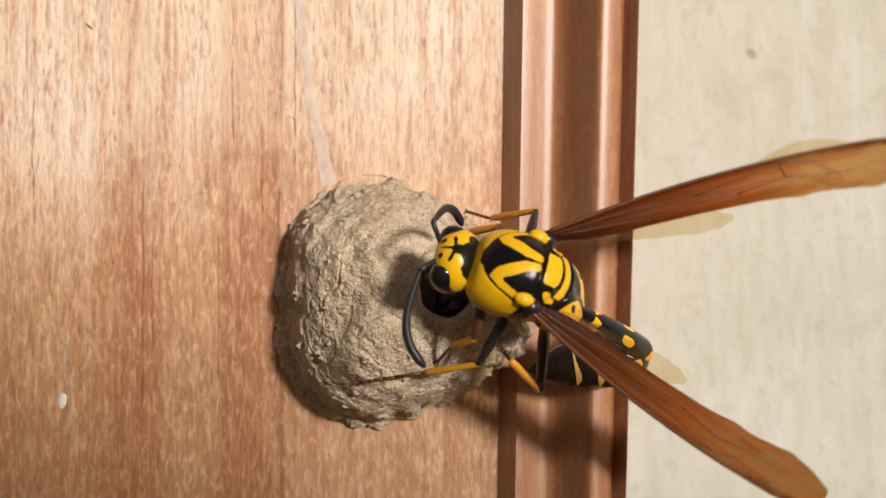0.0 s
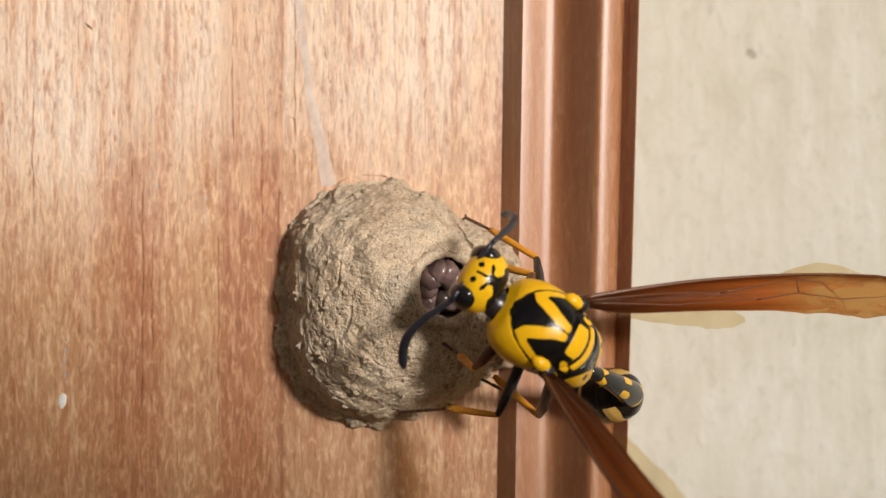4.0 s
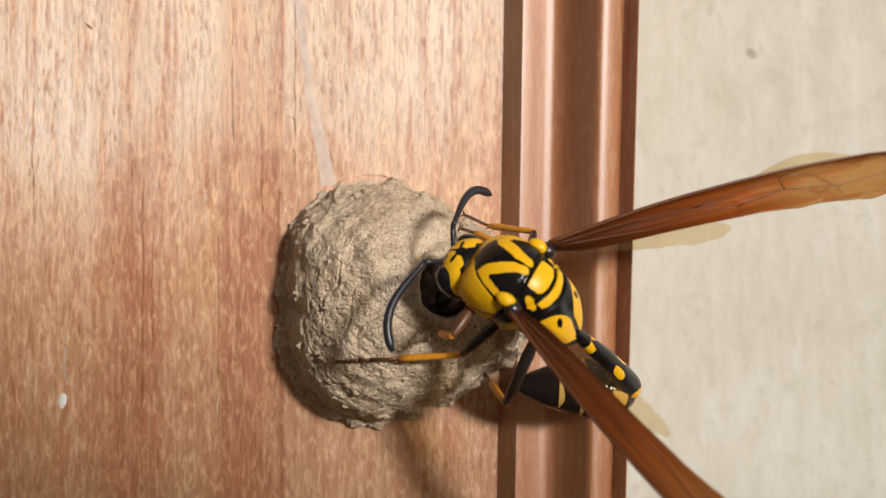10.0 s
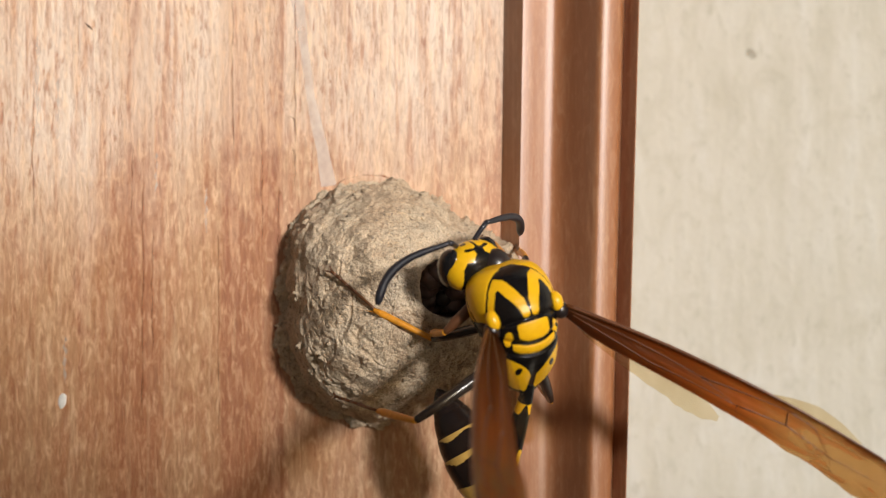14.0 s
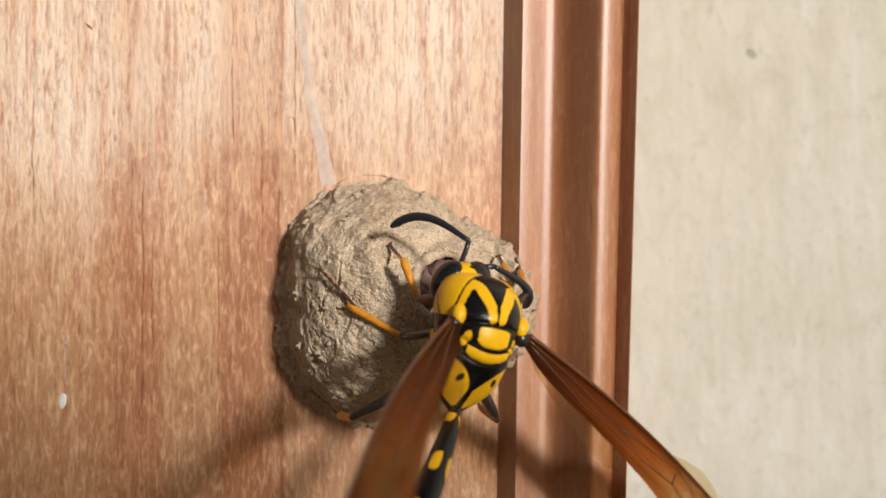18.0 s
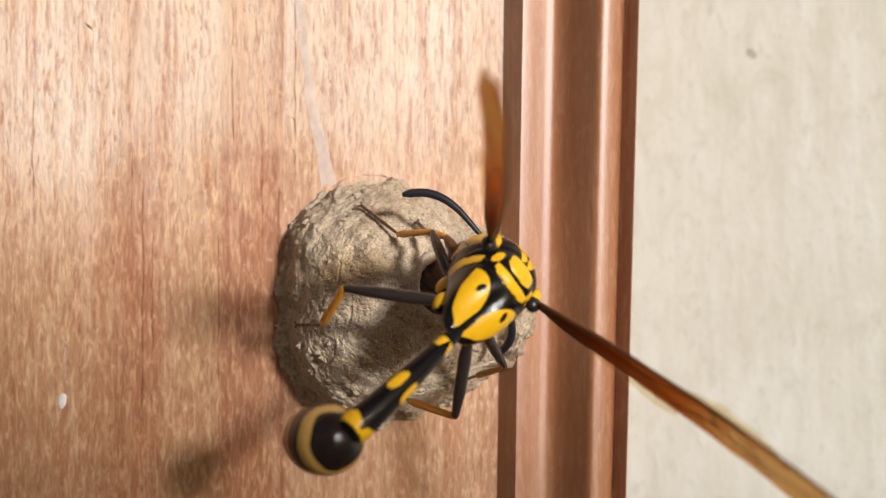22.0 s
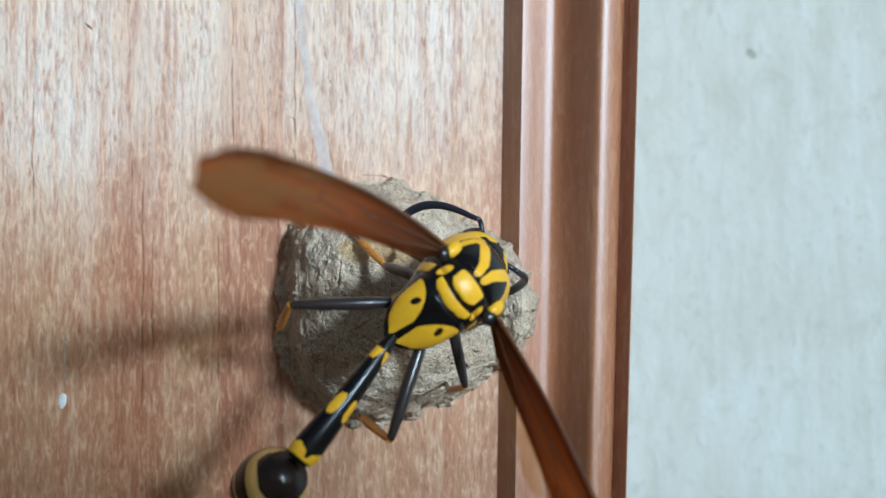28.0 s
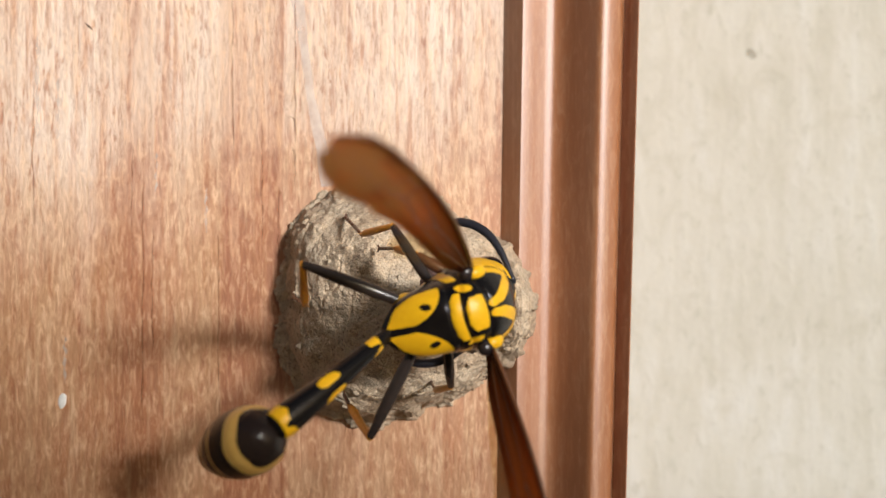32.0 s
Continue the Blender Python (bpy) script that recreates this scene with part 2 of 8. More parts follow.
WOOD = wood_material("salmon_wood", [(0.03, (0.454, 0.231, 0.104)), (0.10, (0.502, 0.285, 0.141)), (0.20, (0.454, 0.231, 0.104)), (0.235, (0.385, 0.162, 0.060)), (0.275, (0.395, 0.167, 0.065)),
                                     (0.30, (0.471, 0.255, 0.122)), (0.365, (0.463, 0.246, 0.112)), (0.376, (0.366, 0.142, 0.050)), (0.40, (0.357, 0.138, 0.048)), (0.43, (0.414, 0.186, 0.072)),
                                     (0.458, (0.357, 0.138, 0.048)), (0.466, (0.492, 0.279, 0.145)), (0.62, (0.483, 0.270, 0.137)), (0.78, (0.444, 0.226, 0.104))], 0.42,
                     # pale ovals high on the door imitate reflected sky in the colour
                     sheens=(((-12.0, 21.0), (34.0, 13.0), 0.45), ((-22.0, 15.0), (16.0, 15.0), 0.68), ((-3.0, 16.0), (9.0, 13.0), 0.75), ((-29.0, 13.0), (8.0, 16.0), 0.6)),
                     heart=[(0.02, (1.0, 0.97, 0.93)), (0.20, (1.0, 0.97, 0.93)), (0.232, (0.90, 0.78, 0.68)), (0.262, (0.93, 0.84, 0.75)), (0.285, (1.0, 0.97, 0.93)),
                            (0.366, (1.0, 0.97, 0.93)), (0.370, (0.86, 0.72, 0.60)), (0.385, (0.93, 0.82, 0.71)), (0.43, (0.93, 0.83, 0.72)), (0.457, (0.84, 0.69, 0.57)), (0.461, (1.0, 0.98, 0.95))])
TRIM_WOOD = wood_material("reddish_wood", [(0.0, (0.270, 0.104, 0.039)), (0.9, (0.302, 0.119, 0.046)), (1.0, (0.270, 0.102, 0.039))], 0.38, 0.24)
PLASTER, MUD = plaster_material(), mud_material()
SHELL = cuticle("wasp_shell", (0.83, 0.495, 0.008), (0.006, 0.005, 0.005), 0.30)
GASTER_SHELL = cuticle("gaster_shell", (0.62, 0.42, 0.12), (0.016, 0.010, 0.008))
HEAD_SHELL = cuticle("head_shell", (0.82, 0.50, 0.010), (0.008, 0.007, 0.006))
EYE_MAT = plain("compound_eye", (0.010, 0.009, 0.010), 0.16)
BLACK = plain("black_cuticle", (0.018, 0.012, 0.011), 0.30)
ANTENNA = plain("blue_black_antenna", (0.017, 0.017, 0.024), 0.36)
GREY = plain("grey_black_leg", (0.030, 0.022, 0.019), 0.24)
BROWN = plain("brown_leg", (0.11, 0.042, 0.016), 0.38)
ORANGE = plain("orange_leg", (0.66, 0.27, 0.02), 0.35)
VEIN = plain("wing_vein", (0.11, 0.035, 0.011), 0.35)
PREY = plain("caterpillar_skin", (0.15, 0.095, 0.085), 0.30, 0.85, 1.5)
PREY_HEAD = plain("caterpillar_head", (0.05, 0.035, 0.03), 0.25, 0.5, 3.0)
WHITE = plain("white_paint", (0.80, 0.78, 0.74), 0.6)
WING_TINTS = [(0.0, (0.80, 0.44, 0.18)), (0.5, (0.86, 0.54, 0.25)), (0.68, (0.95, 0.76, 0.48)), (1.0, (0.94, 0.76, 0.50))]
WING_BODIES = [(0.0, (0.07, 0.025, 0.010)), (0.13, (0.19, 0.058, 0.015)), (0.3, (0.34, 0.108, 0.024)), (0.5, (0.53, 0.19, 0.044)), (0.66, (0.56, 0.22, 0.057)), (1.0, (0.51, 0.215, 0.067))]
FOREWING = {1: wing_material("amber_wing_tight_fold", WING_TINTS, WING_BODIES, [(0.0, 0.06), (0.3, 0.14), (0.64, 0.22), (1.0, 0.26)], 0.30),
            -1: wing_material("amber_wing", WING_TINTS, WING_BODIES, [(0.0, 0.05), (0.3, 0.16), (0.55, 0.30), (0.68, 0.46), (1.0, 0.55)], 0.66)}
HINDWING = wing_material("pale_wing", [(0.0, (0.95, 0.88, 0.72)), (1.0, (0.97, 0.92, 0.80))], [(0.0, (0.50, 0.40, 0.29)), (1.0, (0.58, 0.52, 0.42))],
                         [(0.0, 0.88), (1.0, 0.95)], 0.93)

# ---- setting ----
DOOR_LEFT, WALL_RIGHT, FOOT, HEAD_Z = -420.0, 1500.0, -1150.0, 950.0


def prism(name, profile, mat, label):
    """A piece of trim or wall with one profile (x, y) all along its height."""
    n = len(profile)
    zs = (FOOT, -60.0, 60.0, HEAD_Z)
    verts = [(x + max(-60.0, min(60.0, z)) * lerp(x, (-1.0, 4.6, 13.4), (0.0, 0.015, 0.027)), y, z) for z in zs for x, y in profile]
    faces = grid_faces(len(zs), n, True)
    faces.append(tuple(range(n)))
    faces.append(tuple(range((len(zs) - 1) * n, len(zs) * n))[::-1])
    ob = mesh_object(name, verts, [q[::-1] for q in faces], mat, smooth=False)
    for p in ob.data.polygons:
        p.use_smooth = abs(p.normal.z) < 0.5
    ob.data.set_sharp_from_angle(angle=radians(40))
    return tagged(ob, label, name.split("_")[-1], kind="structure")


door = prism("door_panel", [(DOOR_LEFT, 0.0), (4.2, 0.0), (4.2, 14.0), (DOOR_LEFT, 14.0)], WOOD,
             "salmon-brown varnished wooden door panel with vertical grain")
cove = [(4.22, 14.0), (4.22, -0.05), (4.4, -0.35), (5.25, -1.85), (5.42, -2.05), (5.6, -2.02), (6.3, -1.7), (7.0, -1.35), (7.6, -1.12), (8.0, -1.2),
        (8.5, -1.65), (9.1, -2.45), (9.7, -3.4), (10.2, -4.15), (10.45, -4.45), (10.65, -4.52), (11.2, -4.32), (11.8, -4.02), (12.1, -3.75), (12.2, -3.1),
        (12.35, -2.75), (12.55, -2.95), (12.95, -4.0), (13.08, -4.15), (13.16, -4.05), (13.18, -3.5), (13.18, 30.0), (4.22, 30.0)]
trim = prism("moulding_trim", cove, TRIM_WOOD, "reddish-brown varnished moulded wooden door trim")
wall = prism("plaster_wall", [(13.22, 40.0), (13.22, 18.0), (WALL_RIGHT, 18.0), (WALL_RIGHT, 40.0)], PLASTER,
             "cream-painted wall with faint vertical streaks")
ground = mesh_object("ground", [(-400e3, -400e3, -1150), (400e3, -400e3, -1150), (400e3, 400e3, -1150), (-400e3, 400e3, -1150)], [(0, 1, 2, 3)],
                     plain("packed_earth", (0.14, 0.11, 0.085), 0.9, 0.4, 0.02), smooth=False)
tagged(ground, "bare brown earth ground far below the door", "ground", kind="structure")

# unseen sloping slab behind the camera, added to shade the lower door
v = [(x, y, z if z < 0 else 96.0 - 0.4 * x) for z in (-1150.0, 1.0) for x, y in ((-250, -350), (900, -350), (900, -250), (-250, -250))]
sun_blocker = mesh_object("unseen_sun_blocker", v, [(3, 2, 1, 0), (4, 5, 6, 7), (0, 1, 5, 4), (1, 2, 6, 5), (2, 3, 7, 6), (3, 0, 4, 7)], PLASTER, smooth=False)
tagged(sun_blocker, "added unseen cream-painted sloping wall that dims the low sun on the door", "wall", kind="structure")

# ---- mud nest ----
NEST_X, NEST_Z, NEST_TOP = -3.2, -4.0, 9.5
EDGE_ANGLES = (0, 30, 45, 60, 90, 110, 135, 155, 180, 200, 225, 250, 270, 300, 320, 340, 360)
EDGE_RADII = (10.2, 8.9, 8.1, 7.7, 8.9, 9.3, 10.0, 9.5, 8.9, 9.3, 10.1, 9.4, 8.5, 8.1, 8.4, 9.5, 10.2)
HOLE_X, HOLE_Z = 0.2, -2.5


def dome_height(k):
    return NEST_TOP * max(0.0, 1 - k ** 2.3) ** 0.60


def nest_surface(rho, a):
    """A point of the nest's skin; rho runs from 0 at its top to 1 at its foot."""
    r = lerp(math.degrees(a) % 360, EDGE_ANGLES, EDGE_RADII)
    ca, sa = math.cos(a), math.sin(a)
    wob = 0.5 * noise.noise(Vector((ca * 2.7, sa * 2.7, 3.1))) + 0.25 * noise.noise(Vector((ca * 6.3, sa * 6.3, 8.0))) 
    x, z = NEST_X + ca * rho * (r + wob * rho), NEST_Z + sa * rho * (r + wob * rho)
    crumb = Vector((x, rho * 14.0, z))
    edge = rho ** 6
    x += edge * (0.45 * noise.noise(crumb * 0.9) + 0.3 * noise.noise(crumb * 2.3) + 0.16 * noise.noise(crumb * 5.0))
    z += edge * (0.45 * noise.noise(crumb * 0.9 + Vector((5, 5, 5))) + 0.3 * noise.noise(crumb * 2.3 + Vector((3, 8, 1))) + 0.16 * noise.noise(crumb * 5.0 + Vector((9, 2, 2))))
    spread = 0.115 * math.exp(-((math.degrees(a) % 360 - 205.0) / 75.0) ** 2)      # skirt of mud round the left and lower foot
    dome = rho / (1.0 - spread)
    h = dome_height(dome)
    lip = 0.5 + 0.9 * math.exp(-((math.degrees(a) % 360 - 225.0) / 85.0) ** 4)
    h = (h ** 3 + (lip * (1 + 0.5 * noise.noise(crumb * 1.1)) * max(0.0, 1 - rho ** 12) ** 0.5) ** 3) ** (1 / 3)
    p = Vector((x, h, z))
    rise = 0.6 * noise.noise(p * 0.3) + 0.40 * noise.noise(p * 0.75) + 0.15 * noise.noise(p * 1.5) + 0.09 * noise.noise(p * 3.3)
    rise += 0.07 * noise.noise(p * 7.0) + 0.05 * noise.noise(p * 13.0)
    swirl = math.sin(1.5 * math.hypot(x + 8.5, (z + 1.0) * 0.8) + 2.2 * noise.noise(p * 0.35))
    rise += 0.24 * swirl * max(0.0, 0.35 + noise.noise(p * 0.5))
    pit = noise.noise(p * 2.3 + Vector((9, 2, 5)))
    rise -= 0.5 * max(0.0, pit - 0.36)
    seam = abs(noise.noise(p * 0.42 + Vector((3, 7, 1))))
    rise -= 0.24 * math.exp(-(seam / 0.045) ** 2) * max(0.0, 0.3 + noise.noise(p * 0.3 + Vector((1, 9, 4))))
    h += rise * min(1.0, (1.0 - rho) * 4 + 0.15)
    h += 3.1 * min(1.0, max(0.0, (x - 3.6) / 1.6)) * min(1.0, (1.02 - rho) * 9)
    d = math.hypot((x - HOLE_X) / 1.95, (z - HOLE_Z) / 2.2)
    if d < 1.5:
        k = min(1.0, max(0.0, (1.08 - d) / 0.22))
        h += 0.35 * math.exp(-((d - 1.12) / 0.16) ** 2)
        h -= 5.0 * k * k * (3 - 2 * k)
    return x, -max(h, -0.3), z


def build_nest():
    nest = tagged(new("mud_nest"), "round grey-brown dried mud wasp nest stuck to the wood", "nest")
    nest.location = (NEST_X * MM, 0, NEST_Z * MM)
    rings, seg = 230, 560
    verts = []
    for i in range(rings + 1):
        rho = (i / rings) ** 0.85
        for j in range(seg):
            x, y, z = nest_surface(rho, 2 * math.pi * j / seg)
            verts.append((x - NEST_X, y, z - NEST_Z))
    for j in range(seg):
        x, y, z = verts[rings * seg + j]
        verts.append((x * 1.01, 0.6, z * 1.01))
    faces = [q[::-1] for q in grid_faces(rings + 2, seg, True)]
    mesh_object("shell", verts, faces, MUD, nest)
    ring = []
    for i in range(61):
        a = 2 * math.pi * i / 60
        k = 1 + 0.06 * noise.noise(Vector((math.cos(a) * 2, math.sin(a) * 2, 7)))
        x, z = HOLE_X + 2.08 * k * math.cos(a), HOLE_Z + 2.32 * k * math.sin(a)
        dx, dz = x - NEST_X, z - NEST_Z
        rho = math.hypot(dx, dz) / lerp(math.degrees(math.atan2(dz, dx)) % 360, EDGE_ANGLES, EDGE_RADII)
        ring.append((dx, -dome_height(rho) + 0.05, dz))
    v, f = tube(ring, [0.38 + 0.12 * noise.noise(Vector((i * 0.5, 3, 1))) for i in range(61)], 12)
    v = [Vector(p) + 0.1 * Vector((noise.noise(Vector(p) * 2.5), noise.noise(Vector(p) * 2.5 + Vector((5, 5, 5))), noise.noise(Vector(p) * 2.5 + Vector((9, 1, 3))))) for p in v]
    mesh_object("entrance_rim", v, f, MUD, nest, "smoothed mud rim of the nest opening")
    pick = random.Random(4)
    for i in range(110):
        a, rho = pick.uniform(0, 2 * math.pi), pick.uniform(0.25, 0.97)
        x, y, z = nest_surface(rho, a)
        if math.hypot((x - HOLE_X) / 2.6, (z - HOLE_Z) / 2.9) < 1:
            continue
        r = pick.uniform(0.07, 0.24)
        v, f = blob((0, 0, 0), (r * pick.uniform(0.8, 1.6), r * 0.7, r), 12, 8)
        v = [(x - NEST_X + p[0] * (1 + 1.1 * noise.noise(Vector(p) * 7 + Vector((i, 0, 0)))), y + 0.5 * p[1] * (1 + noise.noise(Vector(p) * 6 + Vector((0, 0, i)))),
              z - NEST_Z + p[2] * (1 + 1.1 * noise.noise(Vector(p) * 7 + Vector((0, i, 0))))) for p in v]
        mesh_object("mud_lump", v, f, MUD, nest)
    return nest


nest = build_nest()


def build_prey():
    """A curled caterpillar pushed into the nest's hole."""
    prey = tagged(new("caterpillar"), "dark brown curled caterpillar stuffed into the nest opening", "caterpillar")
    prey.location = (-0.1 * MM, -6.5 * MM, -2.35 * MM)
    line = [Vector(p) for p in ((-0.9, 1.3, -1.7), (-1.15, 0.3, -0.7), (-0.95, -0.35, 0.3), (-0.2, -0.65, 0.85), (0.65, -0.5, 0.7), (1.05, 0.0, -0.1), (0.8, 0.7, -1.1))]
    for i in range(9):
        u = i / 8 * (len(line) - 1)
        k = min(int(u), len(line) - 2)
        p = line[k].lerp(line[k + 1], u - k)
        d = (line[k + 1] - line[k]).normalized()
        across = d.cross(Vector((0, 1, 0.2))).normalized()
        up = across.cross(d)
        v, f = blob((0, 0, 0), (0.74, 0.86, 0.86), 28, 20, 0.78)
        verts = []
        for x, y, z in v:
            q = p + d * x + across * y + up * z
            q += 0.16 * Vector((noise.noise(q * 1.4), noise.noise(q * 1.4 + Vector((7, 0, 0))), noise.noise(q * 1.4 + Vector((0, 7, 0)))))
            q += (q - p) * 0.10 * noise.noise(q * 4.5)
            verts.append(tuple(q))
        mesh_object("segment", verts, f, PREY, prey)
    v, f = blob((0.15, 0.35, -1.0), (0.62, 0.62, 0.6), 24, 16)
    mesh_object("head_capsule", v, f, PREY_HEAD, prey, "glossy dark brown head capsule")
    return prey


prey = build_prey()

# ---- wasp ----
wasp = tagged(new("wasp"), "black and yellow potter wasp with amber wings clinging to the nest", "wasp")
piece = {}

TX = (3.25, 3.15, 2.95, 2.5, 1.8, 1.0, 0.2, -0.5, -1.2, -1.9, -2.3, -2.9, -3.5, -4.1, -4.5, -4.7)
T_TOP = (-0.75, 0.15, 0.75, 1.35, 1.88, 2.22, 2.36, 2.3, 2.15, 1.8, 1.5, 1.0, 0.3, -0.8, -1.75, -2.1)
T_LOW = (-1.3, -1.7, -2.1, -2.45, -2.75, -2.88, -2.9, -2.9, -2.85, -2.8, -2.75, -2.7, -2.65, -2.6, -2.5, -2.3)
T_WID = (0.9, 1.4, 1.88, 2.25, 2.52, 2.6, 2.54, 2.4, 2.22, 2.06, 1.98, 1.88, 1.70, 1.28, 0.72, 0.35)


# the yellow hook on each side of the back: along, across, half width
HOOK = ((-0.12, 0.28, 0.23), (0.6, 0.44, 0.32), (1.3, 0.78, 0.36), (1.85, 1.04, 0.34), (2.02, 1.28, 0.29), (1.62, 1.66, 0.22), (0.95, 1.93, 0.19), (0.35, 2.08, 0.10))


def on_loop(x, w):
    """True on the yellow hook-shaped band on each side of the back."""
    for (x0, w0, r0), (x1, w1, r1) in zip(HOOK, HOOK[1:]):
        dx, dw = x1 - x0, w1 - w0
        k = min(1.0, max(0.0, ((x - x0) * dx + (w - w0) * dw) / (dx * dx + dw * dw)))
        if math.hypot(x - x0 - k * dx, w - w0 - k * dw) < r0 + k * (r1 - r0):
            return True
    return False


def thorax_mark(x, y, z):
    """1 where the back is black, 0 where it is yellow."""
    w = abs(y)
    wave = 0.05 * noise.noise(Vector((x * 2.1, w * 2.1, 4.0)))
    x, w = x + wave, w + wave
    if z < -2.0:
        return 1.0
    if x < -2.50 + 0.2 * w * w and z < 1.65:                                      # two lobes at the rear
        if math.hypot((x + 3.25) / 0.20, (w - 1.08) / 0.19) < 1:
            return 1.0
        gap = 0.95 * max(0.0, (x + 3.75) / 1.0) ** 1.2 + 0.20
        if w < gap or x > -2.60 + 0.2 * w * w or x < -4.62 or z < -0.45 + 0.9 * (x + 3.0):
            return 1.0
        return 0.0
    disc = math.hypot((x + 0.2) / 3.12, w / 2.30)
    if x > -0.15 and (disc > 1.0 or z < 0.0):                     # broad yellow collar round the front
        low = -0.35 - 0.42 * (x - 1.0)
        if z > low and x > 0.05 + 0.2 * max(0.0, 1.0 - z):
            return 1.0 if x > 3.2 else 0.0
        if z > low - 0.16 and x > 0.1:
            return 1.0
        if z > -1.75 and x > 0.25 - 0.25 * z:                     # yellow patch on the side below it
            return 0.0
        return 1.0
    if x > -0.15:
        if disc > 0.965:
            return 1.0                                            # thin black seam
        return 0.0 if on_loop(x, w) else 1.0
    if x > -0.4 and w < 1.3 and on_loop(x, w):
        return 0.0
    if z < 0.2 or w > 1.95:                                       # flank behind the wing
        t = x + 0.22 * z
        return 0.0 if -1.5 < t < -0.85 and z > -1.7 else 1.0
    if x > -0.62:
        return 1.0
    if w < 0.98 and x > -1.46 - 0.26 * (1 - (w / 0.98) ** 2) + 0.5 * max(0.0, w - 0.8) and x < -0.62 - 0.5 * max(0.0, w - 0.86):
        return 0.0                                                # shield behind the wings
    if math.hypot((x + 1.28 + 0.7 * (w - 1.5)) / 0.40, (w - 1.5) / 0.19) < 1:
        return 0.0
    front = -1.93 + 0.20 * w * w
    if front - 0.50 + 0.25 * max(0.0, w - 1.0) < x < front and w < 1.35:
        return 0.0                                                # narrow crescent
    return 1.0


def build_thorax():
    rings, seg = 300, 300
    verts, marks = [], []
    for i in range(rings + 1):
        u = i / rings
        x = 3.25 - 7.95 * u
        top, low, wid = (sum(lerp(x + d, TX[::-1], row[::-1]) for d in (-0.24, -0.16, -0.08, 0.0, 0.08, 0.16, 0.24)) / 7 for row in (T_TOP, T_LOW, T_WID))
        mid, half = (top + low) / 2, (top - low) / 2
        for j in range(seg):
            a = 2 * math.pi * j / seg
            ca, sa = math.cos(a), math.sin(a)
            e = 0.94
            y = wid * math.copysign(abs(ca) ** e, ca)
            z = mid + half * math.copysign(abs(sa) ** e, sa)
            groove = 0.0
            for gx, gw, gd in ((-0.40, 0.14, 0.16), (-1.84 + 0.2 * y * y, 0.12, 0.28), (-2.50 + 0.2 * y * y, 0.11, 0.20), (-0.2 + 3.12 * math.sqrt(max(0.0, 1 - (y / 2.32) ** 2)), 0.08, 0.05)):
                groove += gd * math.exp(-((x - gx) / gw) ** 2)
            if sa > 0 and x < -2.6:
                groove += 0.30 * math.exp(-(y / 0.45) ** 2) * min(1.0, (-2.6 - x) / 0.6) * max(0.0, min(1.0, (x + 4.7) / 0.8))
            if sa > 0:
                z -= groove * sa
                y -= 0.3 * groove * ca
            verts.append((x, y, z))
            marks.append(sum(thorax_mark(x + dx, y + dy * wid, z) for dx, dy in ((0, 0), (0.013, 0.011), (-0.013, 0.011), (0.013, -0.011), (-0.013, -0.011))) / 5)
    faces = grid_faces(rings + 1, seg, True)
    faces.append(tuple(range(seg))[::-1])
    faces.append(tuple(range(rings * seg, (rings + 1) * seg)))
    ob = mesh_object("thorax", verts, faces, SHELL, wasp, "yellow thorax with black stripes", attrs={"mark": marks})
    return ob


thorax = build_thorax()
v, f = blob((3.2, 0, -0.85), (1.0, 0.95, 0.8), 24, 14)
mesh_object("neck", v, f, BLACK, wasp)
for side in (1, -1):
    v, f = blob((0.05, 2.05 * side, 1.42), (0.62, 0.42, 0.38), 20, 12)
    mesh_object("tegula", v, f, SHELL, wasp, "glossy yellow wing-base plate", attrs={"mark": [0.0] * len(v)})
    v, f = blob((-0.5, 2.22 * side, 1.2), (0.55, 0.5, 0.45), 16, 10)
    mesh_object("wing_hinge", v, f, BLACK, wasp)


